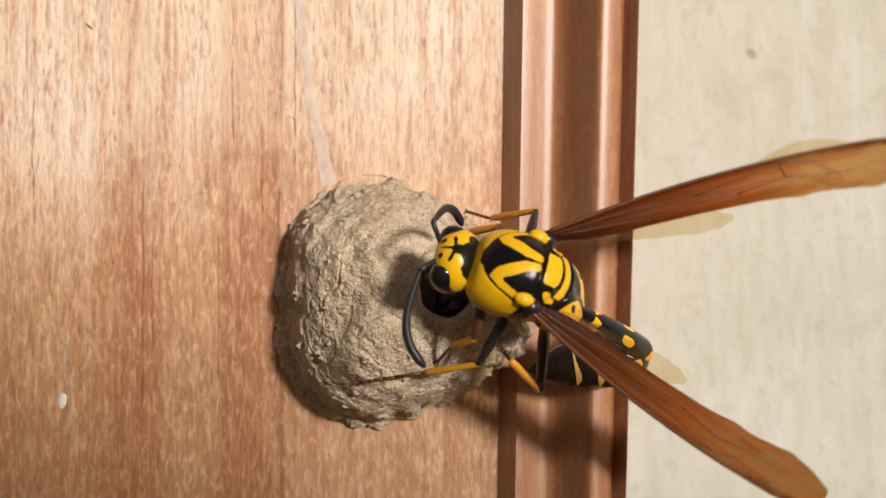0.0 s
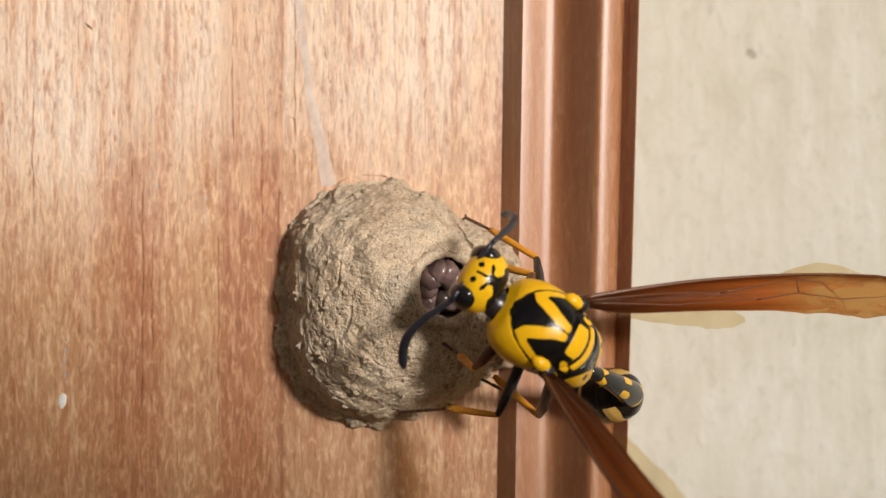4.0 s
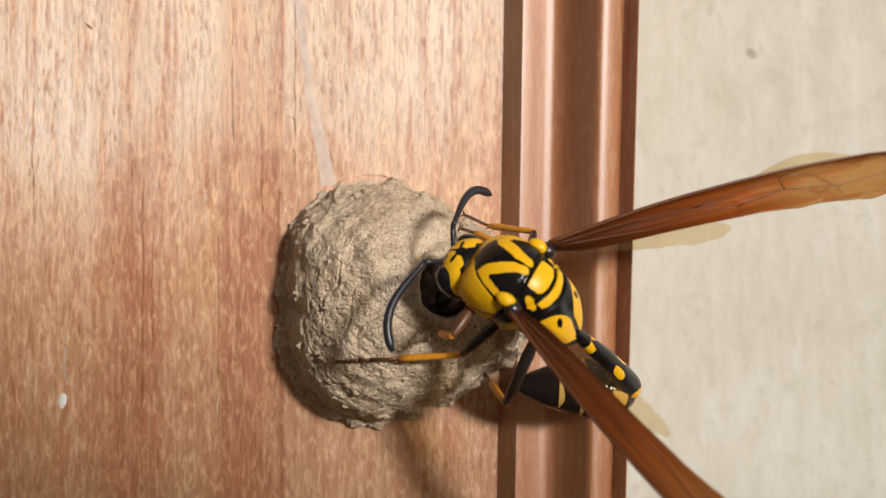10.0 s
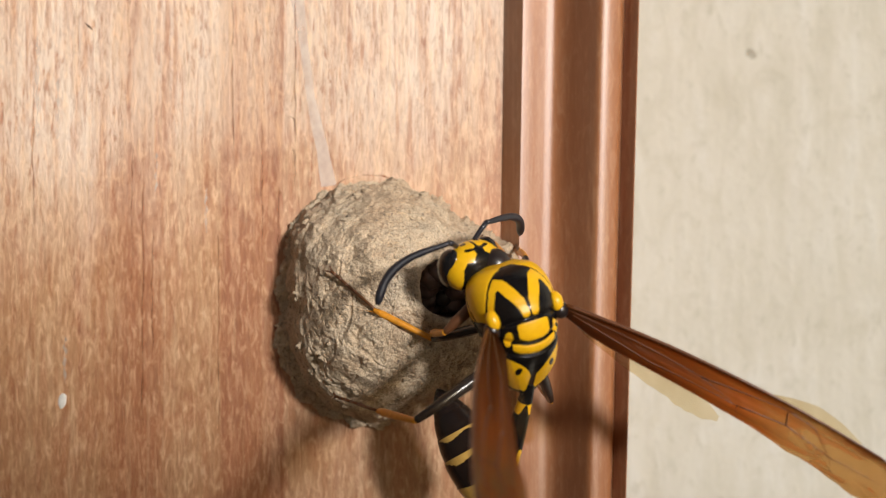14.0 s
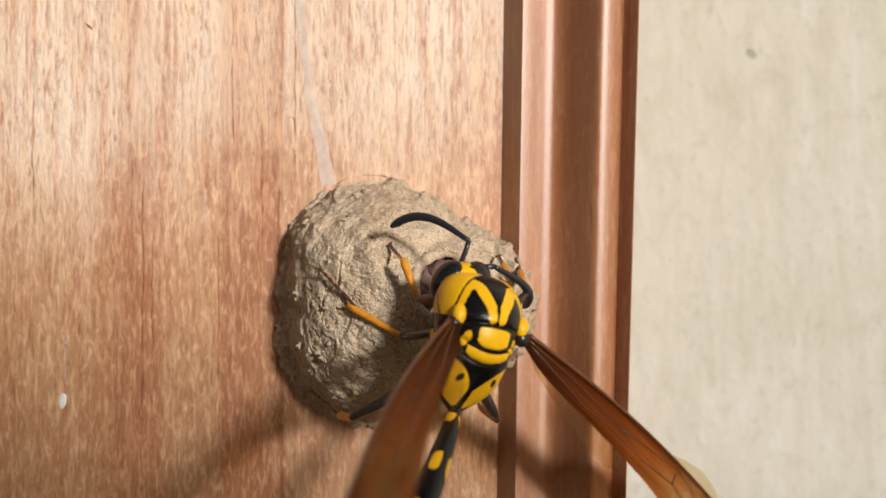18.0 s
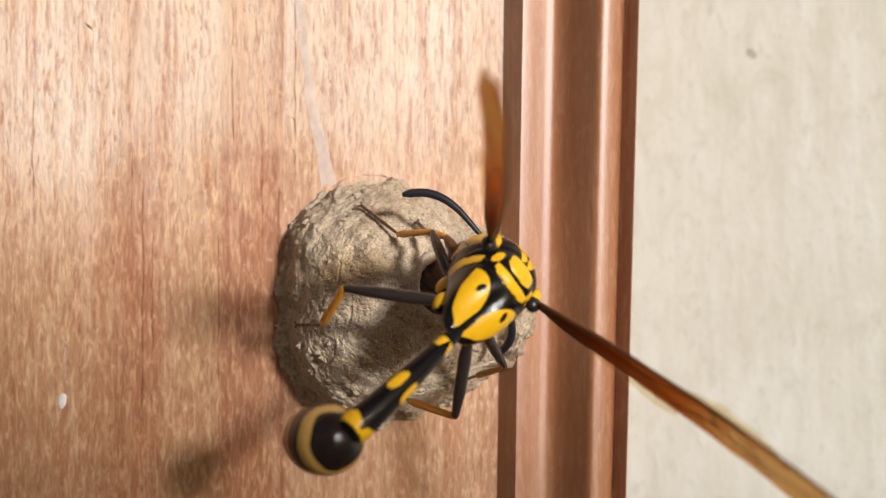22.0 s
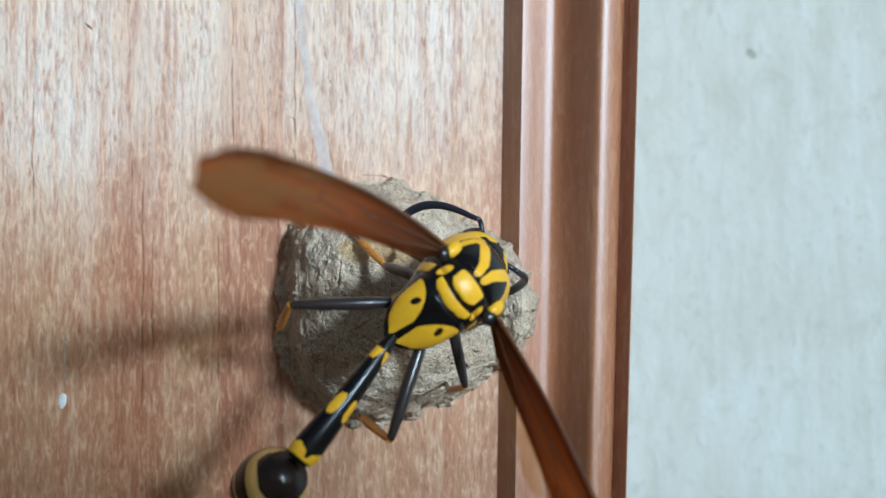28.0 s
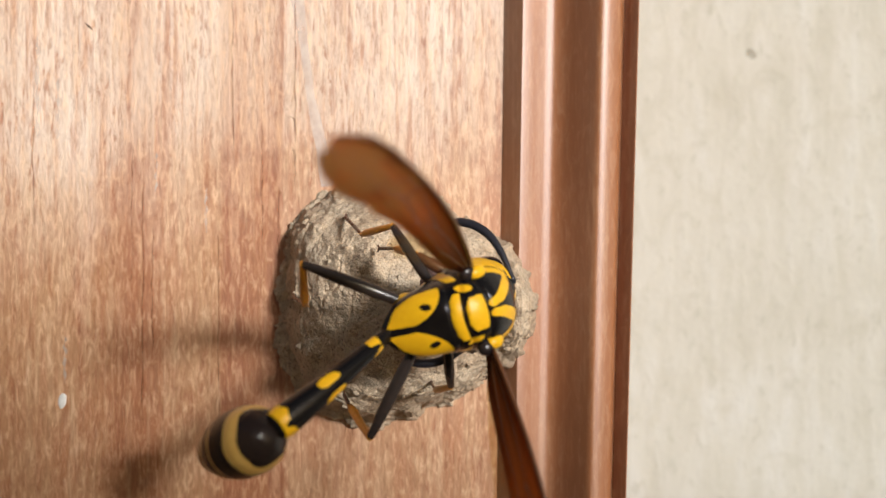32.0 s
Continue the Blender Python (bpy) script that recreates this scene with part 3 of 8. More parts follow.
def build_head():
    head = None
    rings, seg = 120, 150
    verts, marks = [], []
    for i in range(rings + 1):
        a = math.pi * (i / rings - 0.5)
        for j in range(seg):
            b = 2 * math.pi * j / seg
            x = 1.15 + 1.34 * math.sin(a)
            y = 1.95 * math.cos(a) ** 0.8 * math.cos(b)
            z = -0.25 + 1.6 * math.cos(a) ** 0.8 * math.sin(b)
            verts.append((x, y, z))
            wave = 0.14 * noise.noise(Vector((x * 2.4, abs(y) * 2.4, 1.0)))
            w = abs(y) + wave
            dark = 0.0
            star = math.hypot(x - 0.85, y)
            if z > 0.3 and star < 0.36 + 2.2 * wave + 0.55 * max(0.0, math.cos(5 * math.atan2(y, x - 0.85))) ** 2:
                dark = 1.0
            if x + wave < 0.36 + 0.34 * max(0.0, 1 - w / 0.8) and w < 1.35:
                dark = 1.0
            if math.hypot(x - 1.75, w - 0.5) < 0.17 and z > 0.2:
                dark = 1.0
            if z < -1.2 or (x > 2.0 and z < -0.4):
                dark = 1.0
            marks.append(dark)
    head = mesh_object("head", verts, grid_faces(rings + 1, seg, True), HEAD_SHELL, wasp, "yellow head with black markings", attrs={"mark": marks})
    for side in (1, -1):
        v, f = blob((1.58, 1.30 * side, -0.30), (0.98, 0.76, 1.36), 36, 24)
        mesh_object("compound_eye", v, f, EYE_MAT, head, "glossy black compound eye")
        v, f = tube([(1.7, 0.6 * side, -1.5), (2.0, 0.5 * side, -2.1), (2.15, 0.15 * side, -2.7)], [0.38, 0.3, 0.08], 10)
        mesh_object("mandible", v, f, BLACK, head)
    for ox, oy in ((1.15, 0.0), (0.85, 0.24), (0.85, -0.24)):
        v, f = blob((ox, oy, 1.27), (0.09, 0.09, 0.08), 12, 8)
        mesh_object("ocellus", v, f, EYE_MAT, head)
    piece["head"] = head
    for side, name in ((1, "left"), (-1, "right")):
        v, f = tube([(0, 0, 0), (0.5, 0, 0.04), (1.2, 0, 0.06), (1.7, 0, 0)], [0.13, 0.15, 0.16, 0.17], 12)
        piece[name + "_scape"] = mesh_object("antenna_scape", v, f, ANTENNA, head)
        path, radii = [], []
        for i in range(23):
            u = i / 22
            path.append((5.6 * (u - 0.02 * math.sin(math.pi * u * 2)), 0, 0.95 * math.sin(math.pi * u ** 1.25)))
            radii.append((0.15 + 0.13 * min(1, u * 1.6)) * (1.0 if u < 0.9 else 1 - 0.55 * ((u - 0.9) / 0.1) ** 2) * (0.97 if i % 2 else 1.0))
        v, f = tube(path, radii, 14)
        piece[name + "_flagellum"] = mesh_object("antenna_flagellum", v, f, ANTENNA, head)
    return head


build_head()


def build_petiole():
    xs = (-0.4, 0.0, 0.5, 1.2, 2.0, 3.0, 4.2, 5.4, 6.4, 7.0, 7.35, 7.6)
    rs = (0.29, 0.38, 0.44, 0.50, 0.56, 0.63, 0.71, 0.80, 0.87, 0.90, 0.82, 0.48)
    rings, seg = 180, 110
    verts, marks = [], []
    for i in range(rings + 1):
        x = -0.4 + 8.0 * i / rings
        r = lerp(x, xs, rs)
        for j in range(seg):
            a = 2 * math.pi * j / seg
            y, z = r * math.cos(a), r * 0.92 * math.sin(a) + 0.25 * math.sin(math.pi * min(1, max(0, x / 7.5)))
            verts.append((x * 1.12, y, z))
            w = abs(math.cos(a))
            up = math.sin(a) > -0.5
            dark = 1.0
            if up and abs((x - 4.2 - 0.3 * (w - 0.6)) / 0.62) ** 3 + abs((w - 0.64) / 0.30) ** 3 < 1:
                dark = 0.0
            if up and 0.75 < x < 1.4 and w > 0.12 + (x - 0.75) * 0.75:
                dark = 0.0
            if 6.75 + 0.55 * math.exp(-(math.cos(a) / 0.22) ** 2) + 0.08 * math.sin(7 * a) < x < 7.4:
                dark = 0.0
            marks.append(dark)
    faces = grid_faces(rings + 1, seg, True)
    faces += [tuple(range(seg))[::-1], tuple(range(rings * seg, (rings + 1) * seg))]
    piece["petiole"] = mesh_object("petiole", verts, faces, SHELL, wasp, "glossy black waist with yellow spots", attrs={"mark": marks})


build_petiole()


def build_gaster():
    xs = (-0.35, -0.1, 0.3, 0.9, 1.7, 2.6, 3.5, 4.4, 5.2, 5.8, 6.2, 6.4)
    rs = (0.45, 0.92, 1.40, 1.72, 1.90, 1.92, 1.76, 1.48, 1.10, 0.70, 0.34, 0.05)
    rings, seg = 120, 96
    verts, marks = [], []
    for i in range(rings + 1):
        x = -0.35 + 6.75 * i / rings
        r = lerp(x, xs, rs)
        for lip in (1.65, 3.0, 4.1, 5.0):
            if x > lip:
                r -= 0.07 * math.exp(-(x - lip) / 0.25)
        for j in range(seg):
            a = 2 * math.pi * j / seg
            y, z = r * math.cos(a), r * math.sin(a)
            verts.append((x if x < 1.7 else 1.7 + (x - 1.7) * 1.3, y, z))
            wavy = 0.12 * math.cos(3 * a) + 0.1 * math.sin(5 * a + 1)
            dark = 1.0
            if 0.50 + 0.8 * wavy < x < 1.42 + 0.4 * wavy and math.sin(a) < 0.9:
                dark = 0.0
            for lo, hi in ((2.72, 2.99), (3.90, 4.08)):
                if lo + wavy * 0.7 < x < hi:
                    dark = 0.0
            marks.append(dark)
    faces = grid_faces(rings + 1, seg, True)
    faces += [tuple(range(seg))[::-1], tuple(range(rings * seg, (rings + 1) * seg))]
    piece["gaster"] = mesh_object("gaster", verts, faces, GASTER_SHELL, wasp, "glossy black abdomen with yellow bands", attrs={"mark": marks})


build_gaster()


def leaf(length, lead, trail, mat, name, parent, xs, folds, start=0.0, lift=0.0, bow=1.0):
    """A thin wing blade; local x runs to the tip, z to the leading edge, y across."""
    n, k = 110, 12
    verts, along, across = [], [], []
    for side in (0.02, -0.02):
        for i in range(n + 1):
            u = i / n
            hi, lo = (sum(lerp(min(1.0, max(0.0, u + d)), xs, row) for d in (-0.05, -0.025, 0.0, 0.025, 0.05)) / 5 for row in (lead, trail))
            lo += max(0.0, u - 0.35) * 0.42 * noise.noise(Vector((u * 19.0, length, 0.3))) * min(1.0, (1.0 - u) * 8)
            for j in range(k + 1):
                v = j / k
                z = lo + (hi - lo) * v + (0.7 * math.sin(math.pi * u) - 0.1 * u) * bow
                y = folds * (0.18 * math.sin(v * 3.1 * 2) + 0.05 * math.sin(u * 17)) * min(1, u * 4) + lift + side
                verts.append((start + u * length, y, z))
                along.append(u)
                across.append(v if name == "forewing" else 0.0)
    m = (n + 1) * (k + 1)
    faces = []
    for i in range(n):
        for j in range(k):
            a = i * (k + 1) + j
            q = (a, a + 1, a + k + 2, a + k + 1)
            faces.append(q)
            faces.append(tuple(v + m for v in q[::-1]))
    rim = [i * (k + 1) for i in range(n + 1)] + [n * (k + 1) + j for j in range(1, k + 1)] + \
          [i * (k + 1) + k for i in range(n - 1, -1, -1)] + [j for j in range(k - 1, 0, -1)]
    for a, b in zip(rim, rim[1:] + rim[:1]):
        faces.append((a, a + m, b + m, b))
    return mesh_object(name, verts, faces, mat, parent, attrs={"along": along, "across": across})


def build_wing(side, name):
    xs = (0.0, 0.05, 0.15, 0.3, 0.5, 0.7, 0.85, 0.94, 1.0)
    lead = (0.18, 0.28, 0.34, 0.42, 0.52, 0.66, 0.76, 0.60, -0.15)
    trail = (-0.22, -0.85, -1.25, -1.5, -1.68, -1.95, -2.05, -1.85, -0.95)
    wing = leaf(23.3, lead, trail, FOREWING[side], "forewing", wasp, xs, 0.6 * side)
    tagged(wing, "folded amber-brown translucent forewing")
    veins = ([(0.2, 0.16), (3, 0.30), (7, 0.42), (11, 0.52), (16, 0.64), (19.8, 0.74), (21.9, 0.58), (23.2, -0.10)],
             [(0.4, -0.05), (4, -0.15), (9, -0.45), (11.5, -0.95)],
             [(0.8, -0.25), (6, -0.95), (11.5, -0.95), (11.9, -1.75)],
             [(11.5, -0.95), (14.5, -0.6), (17.5, -0.9), (20.8, -0.6)],
             [(9, -0.45), (13, 0.05), (16, 0.45)],
             [(14.5, -0.6), (14.2, 0.2), (16.0, 0.1), (17.5, -0.9), (18.0, -1.6)])
    for i, line in enumerate(veins):
        pts = []
        for (x0, z0), (x1, z1) in zip(line, line[1:]):
            for s in range(6):
                pts.append((x0 + (x1 - x0) * s / 6, z0 + (z1 - z0) * s / 6))
        pts.append(line[-1])
        r = 0.14 if i == 0 else 0.055
        path = []
        for x, z in pts:
            u = x / 23.3
            hi, lo = lerp(u, xs, lead), lerp(u, xs, trail)
            v = max(0.0, min(1.0, (z - lo) / (hi - lo)))
            path.append((x, 0.6 * side * (0.18 * math.sin(v * 6.2) + 0.05 * math.sin(u * 17)) * min(1, u * 4), z + 0.7 * math.sin(math.pi * u) - 0.1 * u))
        v, f = tube(path, [r * (1 - 0.75 * s / len(path)) for s in range(len(path))], 8)
        mesh_object("vein", v, f, VEIN, wing)
    hx = (0.0, 0.15, 0.4, 0.7, 0.9, 1.0)
    hind = leaf(10.5, (-0.1, -0.4, -0.8, -1.0, -1.1, -1.5), (-0.3, -1.4, -2.25, -2.6, -2.35, -1.7), HINDWING, "hindwing", wing, hx, 0.5 * side, 0.6, -0.16 * side)
    tagged(hind, "pale translucent hindwing")
    if side < 0:
        flap = leaf(6.2, (1.05, 1.62, 1.92, 1.7, 1.15), (0.9, 1.0, 1.1, 1.05, 1.0), HINDWING, "wing_fold", wing, (0.0, 0.25, 0.5, 0.75, 1.0), 0.3, 12.4, 0.1, 0.0)
        tagged(flap, "pale folded-over wing edge")
    piece[name + "_forewing"] = wing


build_wing(1, "left")
build_wing(-1, "right")

for hx, hy, hz in ((1.7, 1.0, -2.1), (-0.2, 1.2, -2.5), (-2.4, 1.15, -2.35)):
    for side in (1, -1):
        v, f = blob((hx - 0.1, hy * side, hz), (0.75, 0.62, 0.75), 18, 12)
        marks = [0.0 if (y * side - hy) > 0.18 and x < hx + 0.2 else 1.0 for x, y, z in v]
        mesh_object("coxa", v, f, SHELL, wasp, attrs={"mark": marks})

LEGS = {"fore": ((3.3, 2.8, 3.0), 0.33, BROWN), "mid": ((4.9, 4.2, 4.3), 0.30, GREY), "hind": ((6.4, 4.8, 5.0), 0.34, GREY)}


def build_leg(side, kind):
    (fl, tl, sl), r, femur_mat = LEGS[kind]
    v, f = tube([(-0.05, 0, 0), (0.15, 0, 0), (0.3 * fl, 0, 0.24), (0.7 * fl, 0, 0.10), (fl, 0, 0), (fl + 0.5, 0, 0)],
                [r * 0.5, r * 0.72, r * 1.05, r * 1.15, r * 0.8, r * 1.1], 14)
    piece[f"{side}_{kind}_femur"] = mesh_object("femur", v, f, femur_mat, wasp)
    v, f = tube([(-0.1, 0, 0), (0.1, 0, 0), (0.4 * tl, 0, 0.05), (0.85 * tl, 0, 0), (tl, 0, 0)], [r * 0.5, r * 0.6, r * 0.72, r * 0.8, r * 0.55], 12)
    spur = tube([(tl - 0.1, 0.1, 0), (tl + 0.45, 0.28, -0.1)], [0.05, 0.015], 6)
    spines = [tube([(u * tl, 0.03, 0.5 * r), (u * tl + 0.16, 0.10 * (-1) ** n, 0.5 * r + 0.30)], [0.022, 0.006], 5) for n, u in enumerate((0.35, 0.55, 0.72, 0.88))]
    piece[f"{side}_{kind}_tibia"] = mesh_object("tibia", *joined((v, f), spur, *spines), ORANGE, wasp)
    bits = []
    marks = (0.0, 0.45, 0.63, 0.77, 0.88, 1.0)
    for a, b in zip(marks, marks[1:]):
        bits.append(tube([(a * sl, 0, 0), ((a * 0.6 + b * 0.4) * sl, 0, 0.02), (b * sl, 0, 0)], [0.09, 0.1, 0.13], 8))
    for s in (1, -1):
        bits.append(tube([(sl - 0.03, 0.05 * s, 0), (sl + 0.2, 0.18 * s, 0.05), (sl + 0.38, 0.22 * s, -0.12)], [0.07, 0.05, 0.015], 6))
    piece[f"{side}_{kind}_tarsus"] = mesh_object("tarsus", *joined(*bits), BROWN, wasp)


for side in ("left", "right"):
    for kind in ("fore", "mid", "hind"):
        build_leg(side, kind)

# ---- small marks on the wood and wall ----
v, f = blob((0, 0, 0), (0.30, 0.12, 0.58), 16, 10)
fleck = mesh_object("paint_fleck", [(x * (1 + 0.5 * noise.noise(Vector((x, z, 2)) * 2.2)) + 0.1 * z, y, z) for x, y, z in v], f, WHITE)
fleck.location = (-27.8 * MM, 0, -11.1 * MM)
tagged(fleck, "small white paint fleck stuck on the wooden door", "paint fleck")


SMEAR = film_material("thin_paint_smear", (0.80, 0.72, 0.66), 0.56)
DIRT = film_material("thin_dirt", (0.30, 0.25, 0.16), 0.72)
CRACK = plain("dark_crack", (0.05, 0.02, 0.01), 0.8)


def flat_mark(name, line, widths, mat, y, label, category):
    """A thin film along a line (x, z) on an upright surface at depth y."""
    verts, along = [], []
    n = 40
    k = len(line) - 1
    for i in range(n + 1):
        u = i / n
        x, z = lerp(u * k, range(k + 1), [p[0] for p in line]), lerp(u * k, range(k + 1), [p[1] for p in line])
        w = lerp(u * k, range(k + 1), widths)
        for s in (-1, 1):
            verts.append((x + s * w * (1 + 0.35 * noise.noise(Vector((u * 4, s * 2.0, 1.5)))), -0.012, z + 0.15 * s * w))
            along.append(u)
    faces = [(2 * i, 2 * i + 1, 2 * i + 3, 2 * i + 2) for i in range(n)]
    ob = mesh_object(name, verts, faces, mat, attrs={"along": along})
    ob.location = (0, y * MM, 0)
    return tagged(ob, label, category)


flat_mark("paint_smear", [(-10.7, 19.0), (-10.2, 15.0), (-9.6, 11.0), (-9.0, 8.0), (-8.3, 4.6)], [0.5, 0.32, 0.3, 0.42, 0.5], SMEAR, 0.0,
          "faint pale paint smear running down the wooden door", "paint smear")
flat_mark("old_stain", [(-8.0, 4.55), (-7.2, 5.1), (-5.9, 5.4), (-4.4, 5.35), (-3.2, 4.85)], [0.05, 0.14, 0.12, 0.15, 0.05],
          film_material("orange_stain", (0.42, 0.15, 0.06), 0.5), 0.0, "thin orange-brown stain line on the door above the nest", "stain")
flat_mark("crack", [(-11.2, 9.7), (-10.85, 9.5), (-10.8, 8.6)], [0.02, 0.035, 0.01], CRACK, 0.0, "short dark crack in the wooden door", "crack")
flat_mark("crack", [(-11.0, 7.4), (-10.8, 6.8), (-10.9, 6.0)], [0.01, 0.03, 0.01], CRACK, 0.0, "short dark crack in the wooden door", "crack")
flat_mark("dirt_spot", [(-26.1, 16.5), (-25.8, 16.2), (-25.6, 16.0)], [0.03, 0.10, 0.03], CRACK, 0.0, "tiny dark dirt spot on the wooden door", "dirt spot")
flat_mark("wall_stain", [(27.3, 17.9), (27.6, 17.5), (27.8, 17.0)], [0.15, 0.5, 0.2], DIRT, 18.0, "small grey stain on the cream wall", "stain")


PALE_STREAK = film_material("pale_streak", (0.82, 0.70, 0.60), 0.50)
STREAK = film_material("dark_varnish_streak", (0.30, 0.085, 0.025), 0.55)


def wiggle(x, top, low, seed):
    n = 14
    return [(x + 0.16 * noise.noise(Vector((seed, i * 0.55, 0.0))) + 0.05 * noise.noise(Vector((seed, i * 1.9, 4.0))), top + (low - top) * i / n) for i in range(n + 1)]


# short pale film lines along the grain
for n, (x, top, low, wide) in enumerate(((-29.6, 15.6, 8.2, 0.16), (-28.1, 12.4, 8.0, 0.13), (-20.9, 7.0, 4.2, 0.10), (-27.6, -6.4, -9.8, 0.12), (-17.3, 4.4, 1.2, 0.11))):
    flat_mark("scuff", wiggle(x, top, low, n * 3.7), [0.02] + [wide * (0.6 + 0.5 * math.sin(1.7 * k + n)) for k in range(13)] + [0.02], PALE_STREAK, 0.0,
              "short pale streak along the grain of the wooden door", "scuff")
for n, (x, top, low, wide) in enumerate(((-10.78, 18.4, 4.6, 0.07), (-15.35, 18.4, 7.5, 0.06), (-21.9, 5.0, -13.0, 0.09), (-21.2, 1.5, -8.0, 0.07), (-22.7, 7.5, -2.5, 0.06),
                                         (-29.9, 12.0, 2.0, 0.08), (-13.2, 9.0, 0.5, 0.06), (-12.0, 4.5, -1.0, 0.08), (-16.4, 1.0, -14.0, 0.06))):
    flat_mark("grain_streak", wiggle(x, top, low, n * 5.3 + 40.0), [0.01] + [wide * (0.65 + 0.45 * math.sin(2.3 * k + n)) for k in range(13)] + [0.01], STREAK, -0.004,
              "thin dark orange streak along the grain of the wooden door", "streak")


# ---- movement ----
def keyed(rows):
    return [(t, pose(x * MM, y * MM, z * MM, rx, ry, rz)) for t, x, y, z, rx, ry, rz in rows]


def motions():
    # time in seconds, place in millimetres, turn in degrees; parts in the space of what carries them
    walk(wasp, keyed([
        (0, 4.8, -15.45, -1.62, -67.1, -19.2, -171.5), (0.5, 4.54, -15.47, -1.44, -73.2, -13.5, -172.5), (1, 4.28, -15.49, -1.27, -79.4, -8, -174),
        (1.5, 4.03, -15.46, -1.72, -80.6, -10.7, -175.5), (2, 3.78, -15.43, -2.17, -81.7, -13.4, -177), (2.5, 4.76, -17.78, -4.59, -96, -21.2, -163.2),
        (3, 6.88, -16.75, -4.42, -79.3, -35.6, -165), (3.5, 6.42, -16.53, -4.9, -85.1, -30.6, -163.2), (5.5, 4.82, -15.2, -3.62, -69.5, -46.9, -176),
        (6, 3.52, -16, -2.55, -62.3, -47.7, 174.6), (7, 4.18, -15.86, -1.43, -53.7, -35.4, 166.7), (8, 3.65, -15.16, -1.48, -59.3, -26.8, 170.1),
        (9, 3.64, -15.41, -1.7, -61.7, -25.9, 172.1), (10, 4.43, -15.48, -2.03, -58.1, -29, 171.7), (11, 4.17, -15.79, -3.06, -67.2, -29.3, 179.7),
        (12, 5.41, -16.25, -2.61, -67.6, -43.7, -175.2), (12.5, 5.22, -15.79, -4.65, -69.3, -54.5, -174), (13, 4.39, -16.15, -3.12, -53.1, -66.1, 156.7),
        (14, 4.38, -14.99, -3.86, -59.1, -72.2, 166.3), (14.5, 3.7, -14.69, -3.02, -14.7, -62, 122.9), (16.5, 3.57, -14.82, -3.71, -3.3, -68.1, 109.6),
        (17, 3.63, -14.48, -4.43, 14.5, -76.7, 93.7), (18, 2.09, -16, -4.51, 41.6, -70.5, 74.8), (18.5, 1.92, -16.89, -4.2, 69.8, -59.4, 57.6),
        (19, 2.77, -15.58, -1.68, 67.2, -33.9, 48.2), (19.5, 2.48, -15.84, -1.53, 63.1, -31.6, 57.1), (20, 2.19, -16.1, -1.39, 59.6, -28.7, 65.7),
        (20.5, 2.64, -15.92, -1.53, 62.6, -32.5, 62.4), (21, 3.08, -15.75, -1.68, 65.9, -36.2, 58.7), (21.5, 3.04, -16.04, -1.76, 61.1, -29.8, 70.4),
        (22, 3, -16.33, -1.84, 58, -22.9, 80.8), (22.5, 3.23, -16.45, -2.05, 60.7, -25.5, 76.2), (23, 3.47, -16.57, -2.25, 63.6, -28, 71.4),
        (23.5, 3.68, -16.51, -1.89, 64.3, -32.6, 68.2), (24, 3.89, -16.45, -1.53, 65.3, -37.3, 64.8), (24.5, 3.35, -16.7, -1.52, 63.6, -32.5, 68.7),
        (25, 2.81, -16.96, -1.51, 62.3, -27.7, 72.3), (25.5, 1.8, -16.7, -2, 79, -24.9, 50.1), (27.5, 1.62, -15.74, -2.16, 61.3, -13.2, 66.6),
        (28, 0.98, -17.31, -2.09, 71.6, -31.8, 43.8), (28.5, 1.5, -16.69, -1.93, 67.7, -27.4, 55.1), (29, 2.03, -16.07, -1.76, 65, -22.4, 65.7),
        (29.5, 2.7, -16.07, -1.97, 63.1, -17.4, 70.2), (30, 3.37, -16.08, -2.18, 61.6, -12.3, 74.5), (30.5, 3.21, -16.05, -2.08, 62.6, -14, 76.1),
        (31, 3.05, -16.03, -1.99, 63.5, -15.7, 77.7), (31.5, 2.25, -16.7, -2.67, 74.6, -17.6, 60.1), (32, 1.44, -17.38, -3.36, 85.7, -16.2, 42.4),
    ]))
